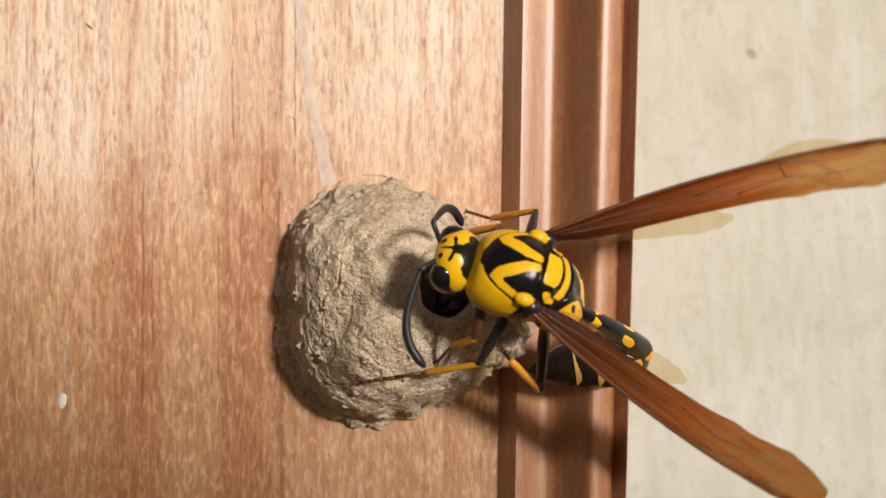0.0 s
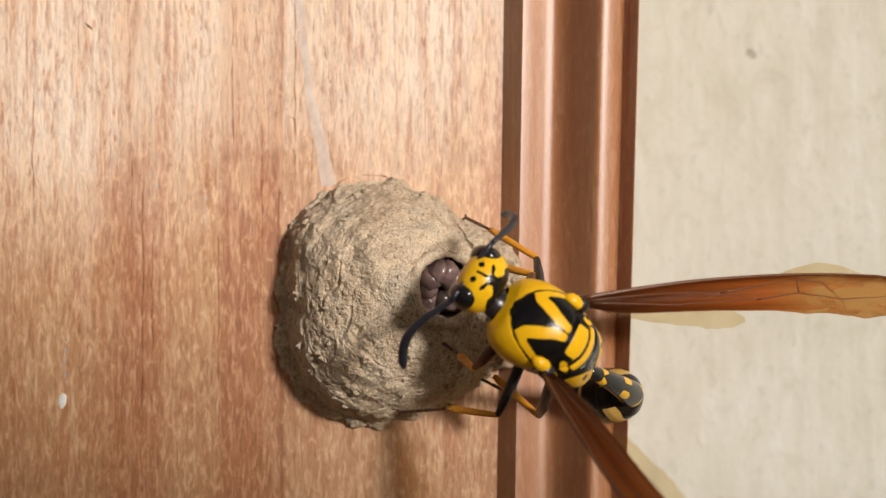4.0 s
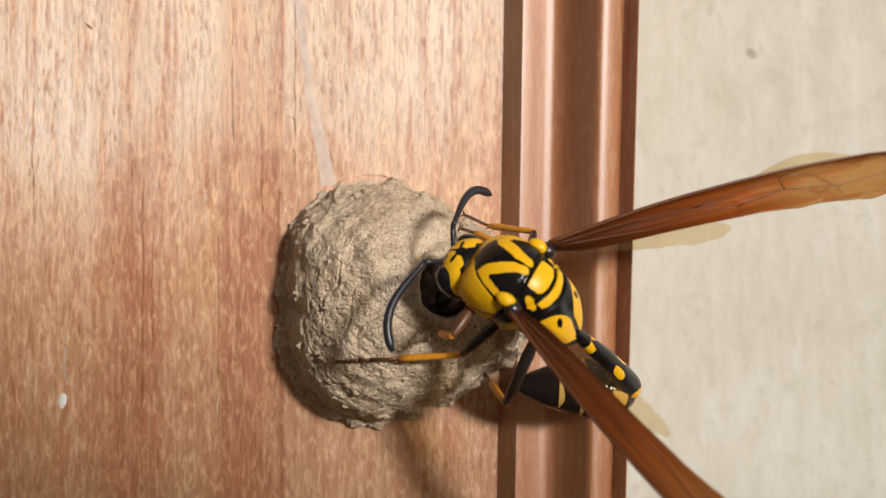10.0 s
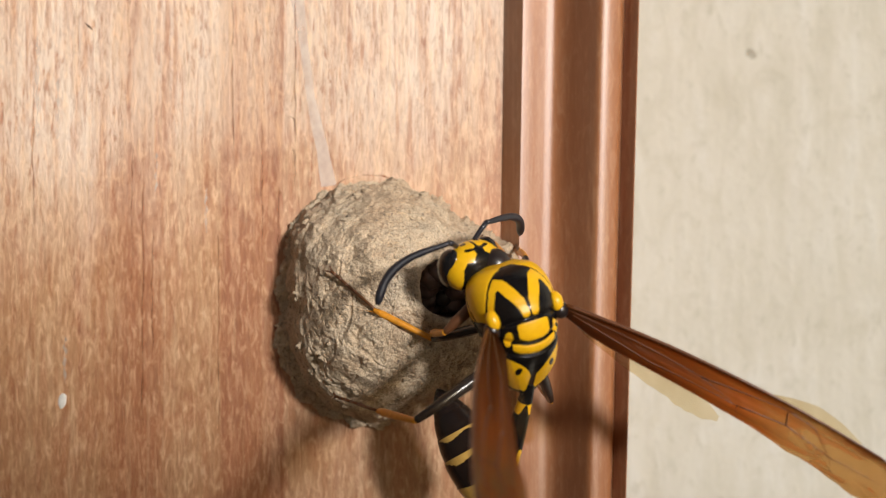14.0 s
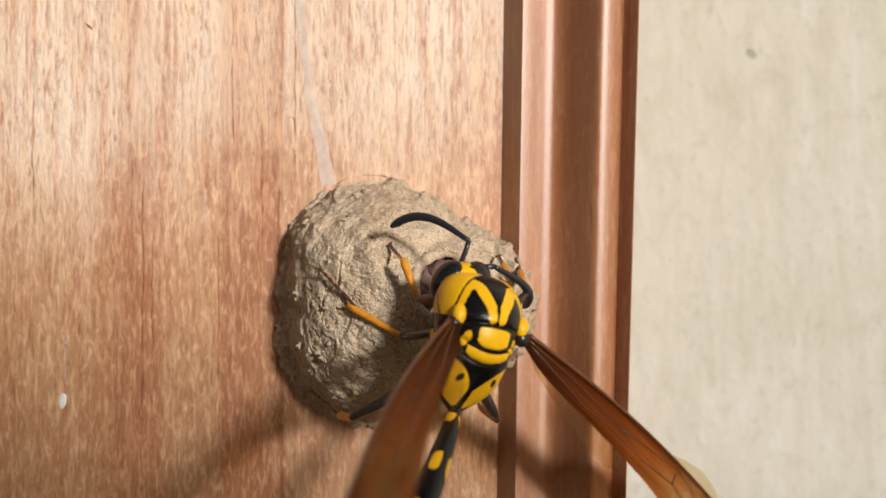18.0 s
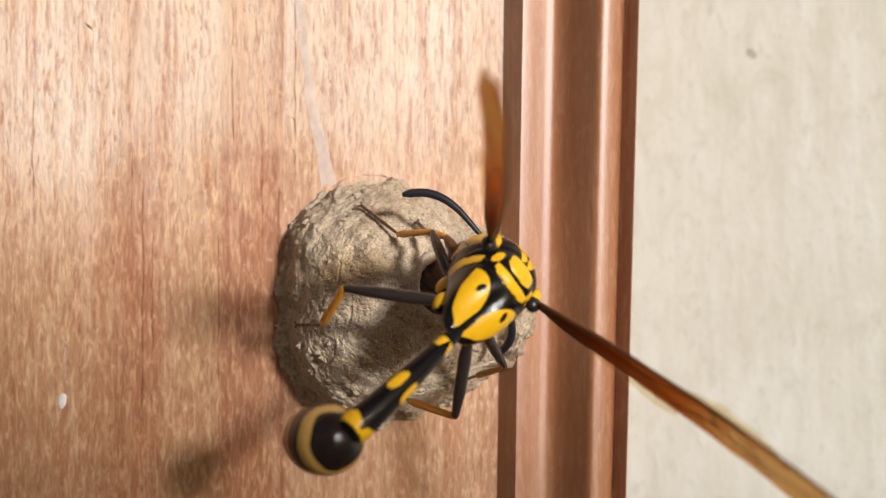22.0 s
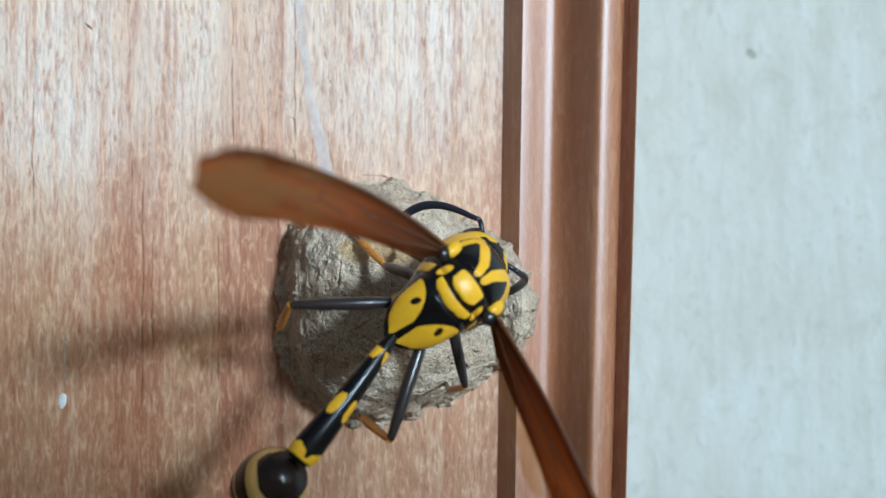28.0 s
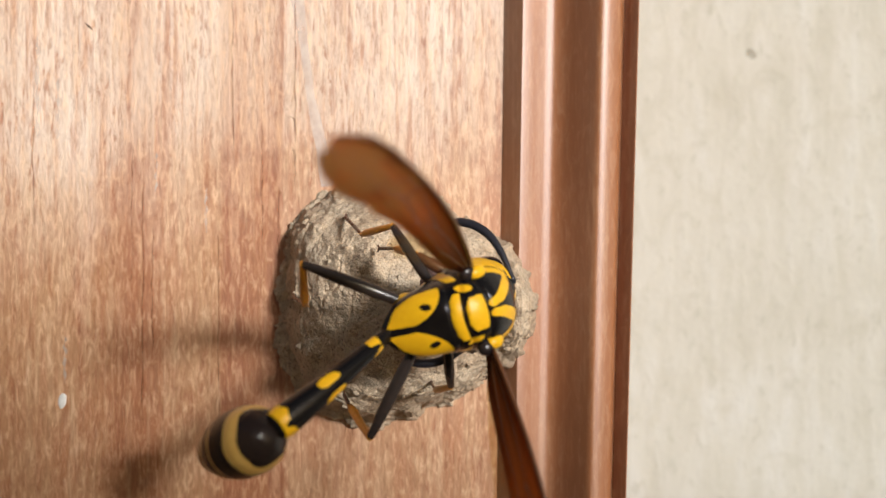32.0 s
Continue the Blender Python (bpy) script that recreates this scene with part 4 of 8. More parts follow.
    walk(piece["gaster"], keyed([
        (0, -10.98, -1.13, -7.32, -2.7, 21.1, 22.2), (0.5, -10.74, -0.71, -7.67, -4.7, 17, 21.8), (1, -10.53, -0.26, -7.93, -5.4, 12.8, 20.8),
        (1.5, -10.48, -0.56, -7.96, -3.1, 11.5, 26.9), (2, -10.41, -0.87, -7.99, -1.8, 22.9, 33.4), (2.5, -11.31, 0.74, -6.97, 0, 59, 20),
        (3, -11.5, -1.25, -6.59, 0, 28.9, 21.7), (3.5, -10.55, -1.6, -7.69, 0, 72.7, 37), (5.5, -10.56, -1.54, -7.7, 0, 70.1, 32),
        (6, -10.76, -2.93, -6.88, 0, 66.1, 68.5), (7, -9.36, -1.42, -8.77, -1.7, 6.4, 25.9), (8, -9.79, -1.26, -8.48, -1, 6.1, 23.2),
        (9, -9.56, -1.58, -8.59, -0.3, 7.6, 25.4), (10, -9.42, -1.84, -8.63, -0.3, 9.5, 25.7), (11, -9.83, -2.13, -8.21, 0.2, 23.8, 19.5),
        (12, -10.75, -2.02, -7.33, -1.8, 30.7, 25.5), (12.5, -10.63, -2.25, -7.38, 0, 26, 34.7), (13, -9.87, 2.81, -7.89, 0, 22.5, 6.3),
        (14, -10.75, 2.58, -7.09, 0, 8.8, 8.8), (14.5, -9.32, 0.04, -8.95, 0, 6.8, 51.8), (16.5, -9.02, 0.53, -9.13, 0, 2.5, 41.4),
        (17, -10.39, -0.24, -8.43, -10.8, 37.7, 25), (18, -11.64, 3.44, 0.99, 51.4, 66.7, -136.7), (18.5, -11.4, 3.87, 0.92, 26.2, 59.7, -11.4),
        (19, -12.34, -1.58, -5.79, -25.1, 80.5, -13.5), (19.5, -12.64, -0.65, -5.36, -0.6, 70, 4.4), (20, -12.4, 0.06, -5.92, 8, 58.1, 8),
        (20.5, -12.56, 0.14, -5.68, 7.3, 60.2, 6.4), (21, -12.67, 0.15, -5.59, 4.7, 62.5, 3.6), (21.5, -12.23, 0.41, -6.49, 1.8, 54.3, -1.7),
        (22, -11.2, 0.36, -7.98, -1.4, 45.2, -5.5), (22.5, -11.72, 0.37, -7.31, -0.3, 48.3, -4.1), (23, -12.11, 0.35, -6.7, 0.4, 51.3, -3.1),
        (23.5, -12.57, 0.12, -5.85, -9.1, 58.6, -11.5), (24, -12.86, -0.24, -5.21, -22.4, 64.7, -22.6), (24.5, -12.53, 0.09, -5.84, -7.7, 58.1, -9.7),
        (25, -12.04, 0.27, -6.63, 3.1, 49, 0.1), (25.5, -12.09, -1.99, -6.46, -48.6, 72.8, -38.5), (27.5, -12.04, 0.02, -7.51, -9.8, 56.5, -12.1),
        (28, -13.07, -2.38, -5.43, -91.8, 85.1, -76.4), (28.5, -12.04, -1.55, -7.15, -22.1, 73.1, -12), (29, -11.97, -0.19, -6.94, -9.5, 61.4, -9.7),
        (29.5, -11.51, -0.57, -7.57, -5.2, 54, -1.9), (30, -10.82, -0.98, -8.34, -4.3, 46.5, 3), (30.5, -10.62, -0.74, -8.6, -4.2, 45.4, 1.1),
        (31, -10.34, -0.54, -8.91, -4.4, 44.3, -0.8), (31.5, -11.02, -2.23, -7.88, -26.3, 67.3, -11.5), (32, -13.16, -2.48, -2.88, -108.2, 76.8, -88.3),
    ]))
    walk(piece["head"], keyed([
        (0, 3.02, -0.15, -0.48, 0, 30, 0), (0.5, 3, 0, -0.55, 0, 25, 0), (1, 2.73, 0.24, -0.57, 0, 22, 0),
        (1.5, 3, 0, -0.55, 0, 22, 0), (2, 2.66, 0.18, -0.56, 0, 22, 0), (2.5, 3.38, -0.39, -0.66, 0, 10, 0),
        (3, 3.29, -0.12, -0.57, 0, 10, 0), (3.5, 3.66, -0.62, -0.57, 0, 10, 0), (5.5, 2.85, -0.68, -0.25, 0, 28, -12),
        (6, 2.45, 0.22, -0.69, 0, 30, -15), (7, 2.46, 0.39, -0.88, 0, 40, 0), (8, 2.43, 0.41, -0.85, 0, 40, 0),
        (9, 2.31, 0.33, -0.8, 0, 40, 0), (10, 2.5, -0.07, -0.58, 0, 40, 0), (11, 2.77, -0.59, -0.3, 0, 40, 0),
        (12, 3.09, -0.35, -0.39, 0, 30, -8), (12.5, 3, 0.31, -0.7, 0, 28, -8), (13, 2.32, 0.56, -0.82, 31.3, 35.6, 31.5),
        (14, 2.9, 0.89, -0.84, 15.5, 39, 14.9), (14.5, 2.32, 0.52, -1.07, 31.3, 35.6, 31.5), (16.5, 2.31, 0.56, -1, 31.3, 35.6, 31.5),
        (17, 2.39, 0.7, -0.93, 31.3, 35.6, 29.5), (18, 2.06, -0.19, -0.81, 31.3, 35.6, 29.5), (18.5, 2.25, 0.27, -1.15, 31.3, 35.6, 29.5),
        (19, 3, 0, -0.55, 0, 58, 0), (19.5, 3, 0, -0.55, 0, 58, 0), (20, 3, 0, -0.55, 0, 58, 0),
        (20.5, 3, 0, -0.55, 0, 58, 0), (21, 3, 0, -0.55, 0, 58, 0), (21.5, 3, 0, -0.55, 0, 58, 0),
        (22, 3, 0, -0.55, 0, 58, 0), (22.5, 3, 0, -0.55, 0, 58, 0), (23, 3, 0, -0.55, 0, 58, 0),
        (23.5, 3, 0, -0.55, 0, 58, 0), (24, 3, 0, -0.55, 0, 58, 0), (24.5, 3, 0, -0.55, 0, 58, 0),
        (25, 3, 0, -0.55, 0, 58, 0), (25.5, 3, 0, -0.55, 0, 58, 0), (27.5, 3, 0, -0.55, 0, 58, 0),
        (28, 3, 0, -0.55, 0, 58, 0), (28.5, 3, 0, -0.55, 0, 58, 0), (29, 3, 0, -0.55, 0, 58, 0),
        (29.5, 3, 0, -0.55, 0, 58, 0), (30, 3, 0, -0.55, 0, 58, 0), (30.5, 3, 0, -0.55, 0, 58, 0),
        (31, 3, 0, -0.55, 0, 58, 0), (31.5, 3, 0, -0.55, 0, 58, 0), (32, 3, 0, -0.55, 0, 58, 0),
    ]))
    walk(piece["left_flagellum"], keyed([
        (0, 2.66, 1.77, 1.38, 70.2, 31.3, 99.8), (0.5, 2.2, 1.98, 1.22, 57.2, 36.6, 93.9), (1, 2.18, 2.09, 0.83, 43.4, 35.3, 88.6),
        (1.5, 1.96, 2.1, 0.29, 59.7, 27, 92.3), (2, 1.98, 2.07, 0.93, 68.4, 26.6, 93.5), (2.5, 2.8, 1.36, 1.75, 99.6, -5.4, 53.3),
        (3, 2.93, 1.28, 1.73, 100.1, 78.7, -75.2), (3.5, 2.05, 2.09, 0.24, 85.3, 48.4, 89), (5.5, 2.44, 0.99, 2.1, 57, 12.6, 74),
        (6, 2.48, 1.38, 1.89, 53, 23.3, 93.3), (7, 2.15, 1.72, 1.65, 46.8, 32.1, 89.4), (8, 1.67, 1.26, 1.98, 45.6, 21.5, 83.2),
        (9, 2.15, 1.3, 2, 46.5, 19.6, 83.4), (10, 2.43, 1.53, 1.78, 47.9, 24.3, 83.4), (11, 2.44, 1.63, 1.68, 54.2, 16.5, 85.3),
        (12, 2.23, 1.58, 1.78, 67.2, 26.3, 95.4), (12.5, 2.43, 1.36, 1.91, 66.8, 48.2, 93), (13, 2.3, 0.45, 2.23, 36.1, 23.7, 59.8),
        (14, 1.73, 1.59, 1.74, 53.5, 31.5, 89.1), (14.5, 1.62, 1.28, 1.96, -2.2, 20.6, 0.5), (16.5, 1.79, 1.54, 1.81, 24.4, 31.2, 60.2),
        (17, 2.14, 1.18, 2.07, 30.8, 30.2, 60.3), (18, 2.68, 0.35, 2.13, -3, 30.1, 11.3), (18.5, 2.13, 0.3, 2.24, 5.4, 9.3, 38.4),
        (19, 0.74, 1.22, 1.28, -36.3, 28.7, 48), (19.5, 0.71, 1.25, 1.19, -34.1, 25.9, 48.5), (20, 0.71, 1.29, 1.14, -33.4, 23.8, 49.7),
        (20.5, 0.73, 1.42, 0.92, -32.3, 20.8, 41.9), (21, 0.8, 1.56, 0.75, -32, 19.4, 35.5), (21.5, 1.04, 1.58, 1.28, -33.2, 11.8, 41.9),
        (22, 1.35, 1.37, 1.77, -40.4, 8, 56.7), (22.5, 1.64, 1.63, 1.67, -38.9, 4, 51.7), (23, 1.92, 1.82, 1.5, -40.1, 2.5, 49.9),
        (23.5, 2.18, 1.93, 1.32, -36.2, 22.4, 45.2), (24, 2.4, 2, 1.08, -23.2, 44.9, 57.2), (24.5, 2.17, 1.93, 1.32, -41.1, 19.1, 30.9),
        (25, 1.53, 1.79, 1.41, -40.9, -3.4, 27.8), (25.5, 1.85, 2.09, 0.77, -32.3, 18.3, 31.8), (27.5, 1.21, 1.18, 1.82, -34.4, 14, 85.5),
        (28, 2.12, 1.91, 1.37, -30.2, 43.8, 41.2), (28.5, 2.12, 2.06, 1, -38.5, 29.8, 45.4), (29, 2.18, 2.1, 0.76, -37.6, 24.5, 61.3),
        (29.5, 1.89, 2.04, 1.04, -37.4, 30.7, 66.4), (30, 1.59, 1.93, 1.19, -45.3, 30.4, 63.3), (30.5, 1.52, 1.82, 1.35, -45.9, 29.2, 60.8),
        (31, 1.41, 1.66, 1.52, -46.4, 27.9, 58.4), (31.5, 0.69, 1.2, 1.21, -35.8, 22.8, 46.6), (32, 0.52, 0.25, 1.28, -24.7, 23.2, 53.9),
    ]))
    walk(piece["left_fore_femur"], keyed([
        (0, 1.1, 3.08, -4.19, -16.3, -49, -73.8), (0.5, 0.85, 3.42, -3.78, -14.2, -39.1, -70.6), (1, 0.67, 3.84, -3.03, -9.8, -23.8, -70),
        (1.5, 0.69, 3.55, -3.53, -8.7, -33.7, -68.3), (2, 0.78, 3.33, -3.85, -7.1, -40.8, -68.5), (2.5, 1.86, 4.1, -2.83, -16.4, -20, -92.9),
        (3, 1.71, 3.58, -3.76, -12.8, -38.6, -90.2), (3.5, 1.61, 3.21, -4.15, -18, -47.9, -87.7), (5.5, 1.46, 4.1, -2.8, -4.5, -19.5, -85.5),
        (6, 0.69, 3.88, -2.94, -4.2, -22.2, -70.6), (7, 1.54, 4.29, -1.49, 11.2, 3.6, -87.3), (8, 1.46, 4.17, -2.6, 7.1, -15.8, -85.7),
        (9, 1.35, 4.28, -1.89, 4.9, -3.3, -83.9), (10, 1.85, 4.3, -1.68, 9.6, 0.4, -92.7), (11, 1.79, 2.68, -4.54, 1.8, -59.4, -93),
        (12, 1.52, 4.05, -2.94, -4.9, -22.1, -86.7), (12.5, 1.74, 3.52, -3.84, -3.2, -40.3, -90.9), (13, 0.88, 4.09, -2.53, 5, -14.5, -75.1),
        (14, 0.24, 3.84, -2.53, -4.3, -14.6, -62.9), (14.5, -0.54, 3.43, -1.73, 4.1, -0.4, -47.3), (16.5, -0.2, 3.68, -1.44, 8.1, 4.5, -54.6),
        (17, 2.12, 2.88, -4.38, 21.5, -54.2, -102.7), (18, 2.32, 1.84, -4.83, 51.5, -71.6, -126.5), (18.5, 2.83, 1.16, -4.8, 97.4, -69.8, -171.9),
        (19, 2.68, 2.6, -4.41, 66, -55.3, -121.5), (19.5, 3.6, 2.43, -3.99, 74.1, -44, -142.9), (20, 4.29, 2.28, -3.31, 69.3, -29.1, -153.7),
        (20.5, 3.84, 2.42, -3.77, 73.6, -38.9, -146.4), (21, 3.28, 2.61, -4.11, 70, -46.9, -134.4), (21.5, 4.07, 2.56, -3.39, 75.7, -30.8, -146.7),
        (22, 4.5, 2.59, -2.44, 74.8, -13, -150.4), (22.5, 4.42, 2.66, -2.56, 70.4, -15.1, -148.6), (23, 4.33, 2.74, -2.67, 66.1, -17.1, -146.5),
        (23.5, 4, 2.45, -3.57, 75.8, -34.6, -147.6), (24, 3.32, 2.32, -4.26, 80.9, -50.8, -140.9), (24.5, 3.98, 2.15, -3.79, 84.2, -39.3, -153.3),
        (25, 4.46, 2.08, -3.14, 77.1, -25.9, -158.6), (25.5, 3.73, 2.24, -3.99, 73.5, -43.9, -148.6), (27.5, 3.8, 3.52, -2.08, 60.8, -6.5, -129.7),
        (28, 1.81, 2.55, -4.61, 53.2, -61.8, -94), (28.5, 2.83, 2.58, -4.36, 78, -53.8, -125.6), (29, 3.65, 2.66, -3.78, 84.9, -39, -139.6),
        (29.5, 3.73, 3.28, -2.96, 75.1, -22.5, -131.7), (30, 3.25, 3.89, -2.05, 71.3, -6, -118.1), (30.5, 3.79, 3.52, -2.13, 72.4, -7.5, -129.7),
        (31, 4.19, 3.12, -2.15, 73, -7.9, -139.5), (31.5, 2.4, 3.62, -3.59, 64.4, -34.9, -104.9), (32, 0.12, 3.38, -3.35, 27.8, -30.1, -56.4),
    ]))
    walk(piece["left_fore_tarsus"], keyed([
        (0, 1.84, 2.95, -6.84, -1.8, 84.6, 70), (0.5, 2.16, 3.63, -6.3, 3.4, 79.8, 73.1), (1, 2.6, 4.31, -5.08, 7.7, 78.4, 76.7),
        (1.5, 2.2, 4.04, -5.78, -0.5, 69.2, 65.4), (2, 1.88, 3.81, -6.32, -2.8, 55.6, 60.1), (2.5, 1.6, 3.69, -5.58, 174.4, 78.9, 179.1),
        (3, 2.15, 3.15, -6.52, -62.9, 67.2, -63.7), (3.5, 1.93, 2.46, -6.84, -50.7, 70.2, -56), (5.5, 1, 3.56, -5.51, 101.1, 74.4, -136.6),
        (6, -0.05, 3.23, -5.59, 96.5, 71.6, -116.1), (7, 2.39, 3.63, -4.13, -172.2, 74, -64.4), (8, 2.32, 3.25, -5.1, -109.4, 73.6, -32.8),
        (9, 2.2, 3.23, -4.43, -122.9, 74.7, -45.4), (10, 2.76, 3.37, -4.21, -139.5, 72.2, -57.4), (11, 2.14, 2.04, -7.27, -30.9, 73.8, 40.7),
        (12, 1.42, 3.95, -5.77, 154.8, 76.2, -110.3), (12.5, 1.32, 2.67, -6.48, 119.1, 75.2, -129.9), (13, 1.39, 4.29, -5.25, -70.8, 71.4, -26.2),
        (14, 0.42, 3.82, -5.29, -99.9, 78.8, -33), (14.5, 1.09, 2.96, -3.89, -62.3, 56.3, -29.4), (16.5, 1.11, 3.25, -3.84, -75.3, 62.3, -16.3),
        (17, 4.21, 3.9, -5.9, -23, 14.3, 37.9), (18, 4.56, 2.92, -5.12, -58.9, 54, 2.1), (18.5, 4.87, 0.64, -6.63, -63.2, 48.5, 17.4),
        (19, 3.61, 3.77, -6.71, -72.4, 51.7, 36.5), (19.5, 4.76, 3.33, -6.3, -73.6, 41.3, 26.1), (20, 5.68, 2.92, -5.59, -72.8, 31.2, 16.8),
        (20.5, 5.16, 2.98, -6.13, -75.5, 37, 15.6), (21, 4.53, 3.07, -6.56, -79.8, 43.2, 12.2), (21.5, 5.86, 2.99, -5.52, -88.8, 33.5, 8.2),
        (22, 6.66, 3.04, -4.09, -96.6, 23, 4.3), (22.5, 6.28, 3.04, -4.58, -103.9, 31.6, 7.1), (23, 5.87, 3.04, -5.04, -107.4, 39.6, 9.9),
        (23.5, 5.54, 2.71, -5.91, -102.5, 43.2, 9.5), (24, 4.86, 2.52, -6.56, -99.6, 46.2, 6), (24.5, 5.69, 2.34, -6.01, -103.3, 41.7, 6.4),
        (25, 6.23, 2.3, -5.21, -108.8, 36.5, 4.3), (25.5, 4.73, 2.37, -6.59, -104.3, 55.3, 17.9), (27.5, 5.3, 4.17, -4.33, -77.9, 24.8, 41.6),
        (28, 3.21, 2.87, -7.02, -84.6, 59.3, 33), (28.5, 4.63, 2.78, -6.49, -79.1, 44.7, 32.8), (29, 5.77, 2.76, -5.54, -77.7, 30, 28.4),
        (29.5, 5.71, 3.44, -4.82, -95.5, 32.2, 25.6), (30, 5.15, 4.12, -4.03, -109.4, 29.3, 20.3), (30.5, 5.71, 3.62, -4.1, -109.2, 30.4, 21.1),
        (31, 6.16, 3.1, -4.12, -109, 31.5, 21.9), (31.5, 3.98, 3.54, -5.84, -128.3, 57.3, 20.5), (32, 0.84, 3.75, -6.08, -167.2, 70.8, -4.1),
    ]))
    walk(piece["left_fore_tibia"], keyed([
        (0, 1.1, 3.08, -4.19, -55.5, 74.1, -9.7), (0.5, 0.85, 3.42, -3.78, -25.9, 62.1, 9.5), (1, 0.67, 3.84, -3.03, -12.1, 45.8, 13.7),
        (1.5, 0.69, 3.55, -3.53, -12.2, 54.8, 18), (2, 0.78, 3.33, -3.85, -13.1, 64.1, 23.7), (2.5, 1.86, 4.1, -2.83, -84.7, 80.1, -122.2),
        (3, 1.71, 3.58, -3.76, -71.8, 77.4, -43.9), (3.5, 1.61, 3.21, -4.15, -62.7, 73.2, -67.2), (5.5, 1.46, 4.1, -2.8, 113, 75.3, -129.8),
        (6, 0.69, 3.88, -2.94, 71.7, 69.6, -138.4), (7, 1.54, 4.29, -1.49, -106.7, 67.8, -37.8), (8, 1.46, 4.17, -2.6, -83.4, 63.2, -47),
        (9, 1.35, 4.28, -1.89, -68, 62, -50.9), (10, 1.85, 4.3, -1.68, -83.9, 63, -45.6), (11, 1.79, 2.68, -4.54, -116.8, 75.1, -61.2),
        (12, 1.52, 4.05, -2.94, 140.8, 87.1, -133.2), (12.5, 1.74, 3.52, -3.84, 122.7, 70.4, -116.4), (13, 0.88, 4.09, -2.53, -65.2, 78.5, 22.1),
        (14, 0.24, 3.84, -2.53, -100.1, 86.3, -7.8), (14.5, -0.54, 3.43, -1.73, -54, 51.9, -16), (16.5, -0.2, 3.68, -1.44, -63.4, 60, -18.3),
        (17, 2.12, 2.88, -4.38, -27, 33.2, 26), (18, 2.32, 1.84, -4.83, -31.3, 6.7, 25.9), (18.5, 2.83, 1.16, -4.8, -60.1, 41, -14.4),
        (19, 2.68, 2.6, -4.41, -72, 57, 51.4), (19.5, 3.6, 2.43, -3.99, -93.5, 57.4, 37.8), (20, 4.29, 2.28, -3.31, -114.7, 56.1, 24.5),
        (20.5, 3.84, 2.42, -3.77, -111.9, 58.8, 22.7), (21, 3.28, 2.61, -4.11, -110, 61.5, 20), (21.5, 4.07, 2.56, -3.39, -116.4, 49.1, 13.6),
        (22, 4.5, 2.59, -2.44, -118.8, 36.7, 11.7), (22.5, 4.42, 2.66, -2.56, -126.1, 46.8, 11.6), (23, 4.33, 2.74, -2.67, -132.4, 56.5, 11.1),
        (23.5, 4, 2.45, -3.57, -125.3, 56.2, 9.5), (24, 3.32, 2.32, -4.26, -117.3, 56, 7.5), (24.5, 3.98, 2.15, -3.79, -124.6, 52.3, 6.4),
        (25, 4.46, 2.08, -3.14, -130.7, 49.2, 6.9), (25.5, 3.73, 2.24, -3.99, -142.8, 68.9, 7.4), (27.5, 3.8, 3.52, -2.08, -139.1, 54, 23.3),
        (28, 1.81, 2.55, -4.61, -103.9, 59.2, 12.7), (28.5, 2.83, 2.58, -4.36, -116.4, 49.6, 6.3), (29, 3.65, 2.66, -3.78, -127, 39.8, 2.5),
        (29.5, 3.73, 3.28, -2.96, -149.3, 43, 4.7), (30, 3.25, 3.89, -2.05, -159.8, 46, 6.6), (30.5, 3.79, 3.52, -2.13, -161.8, 45.6, 3),
        (31, 4.19, 3.12, -2.15, -163.8, 44.9, -0.7), (31.5, 2.4, 3.62, -3.59, -167.4, 54.9, -2.7), (32, 0.12, 3.38, -3.35, -123.7, 73.3, 27.4),
    ]))
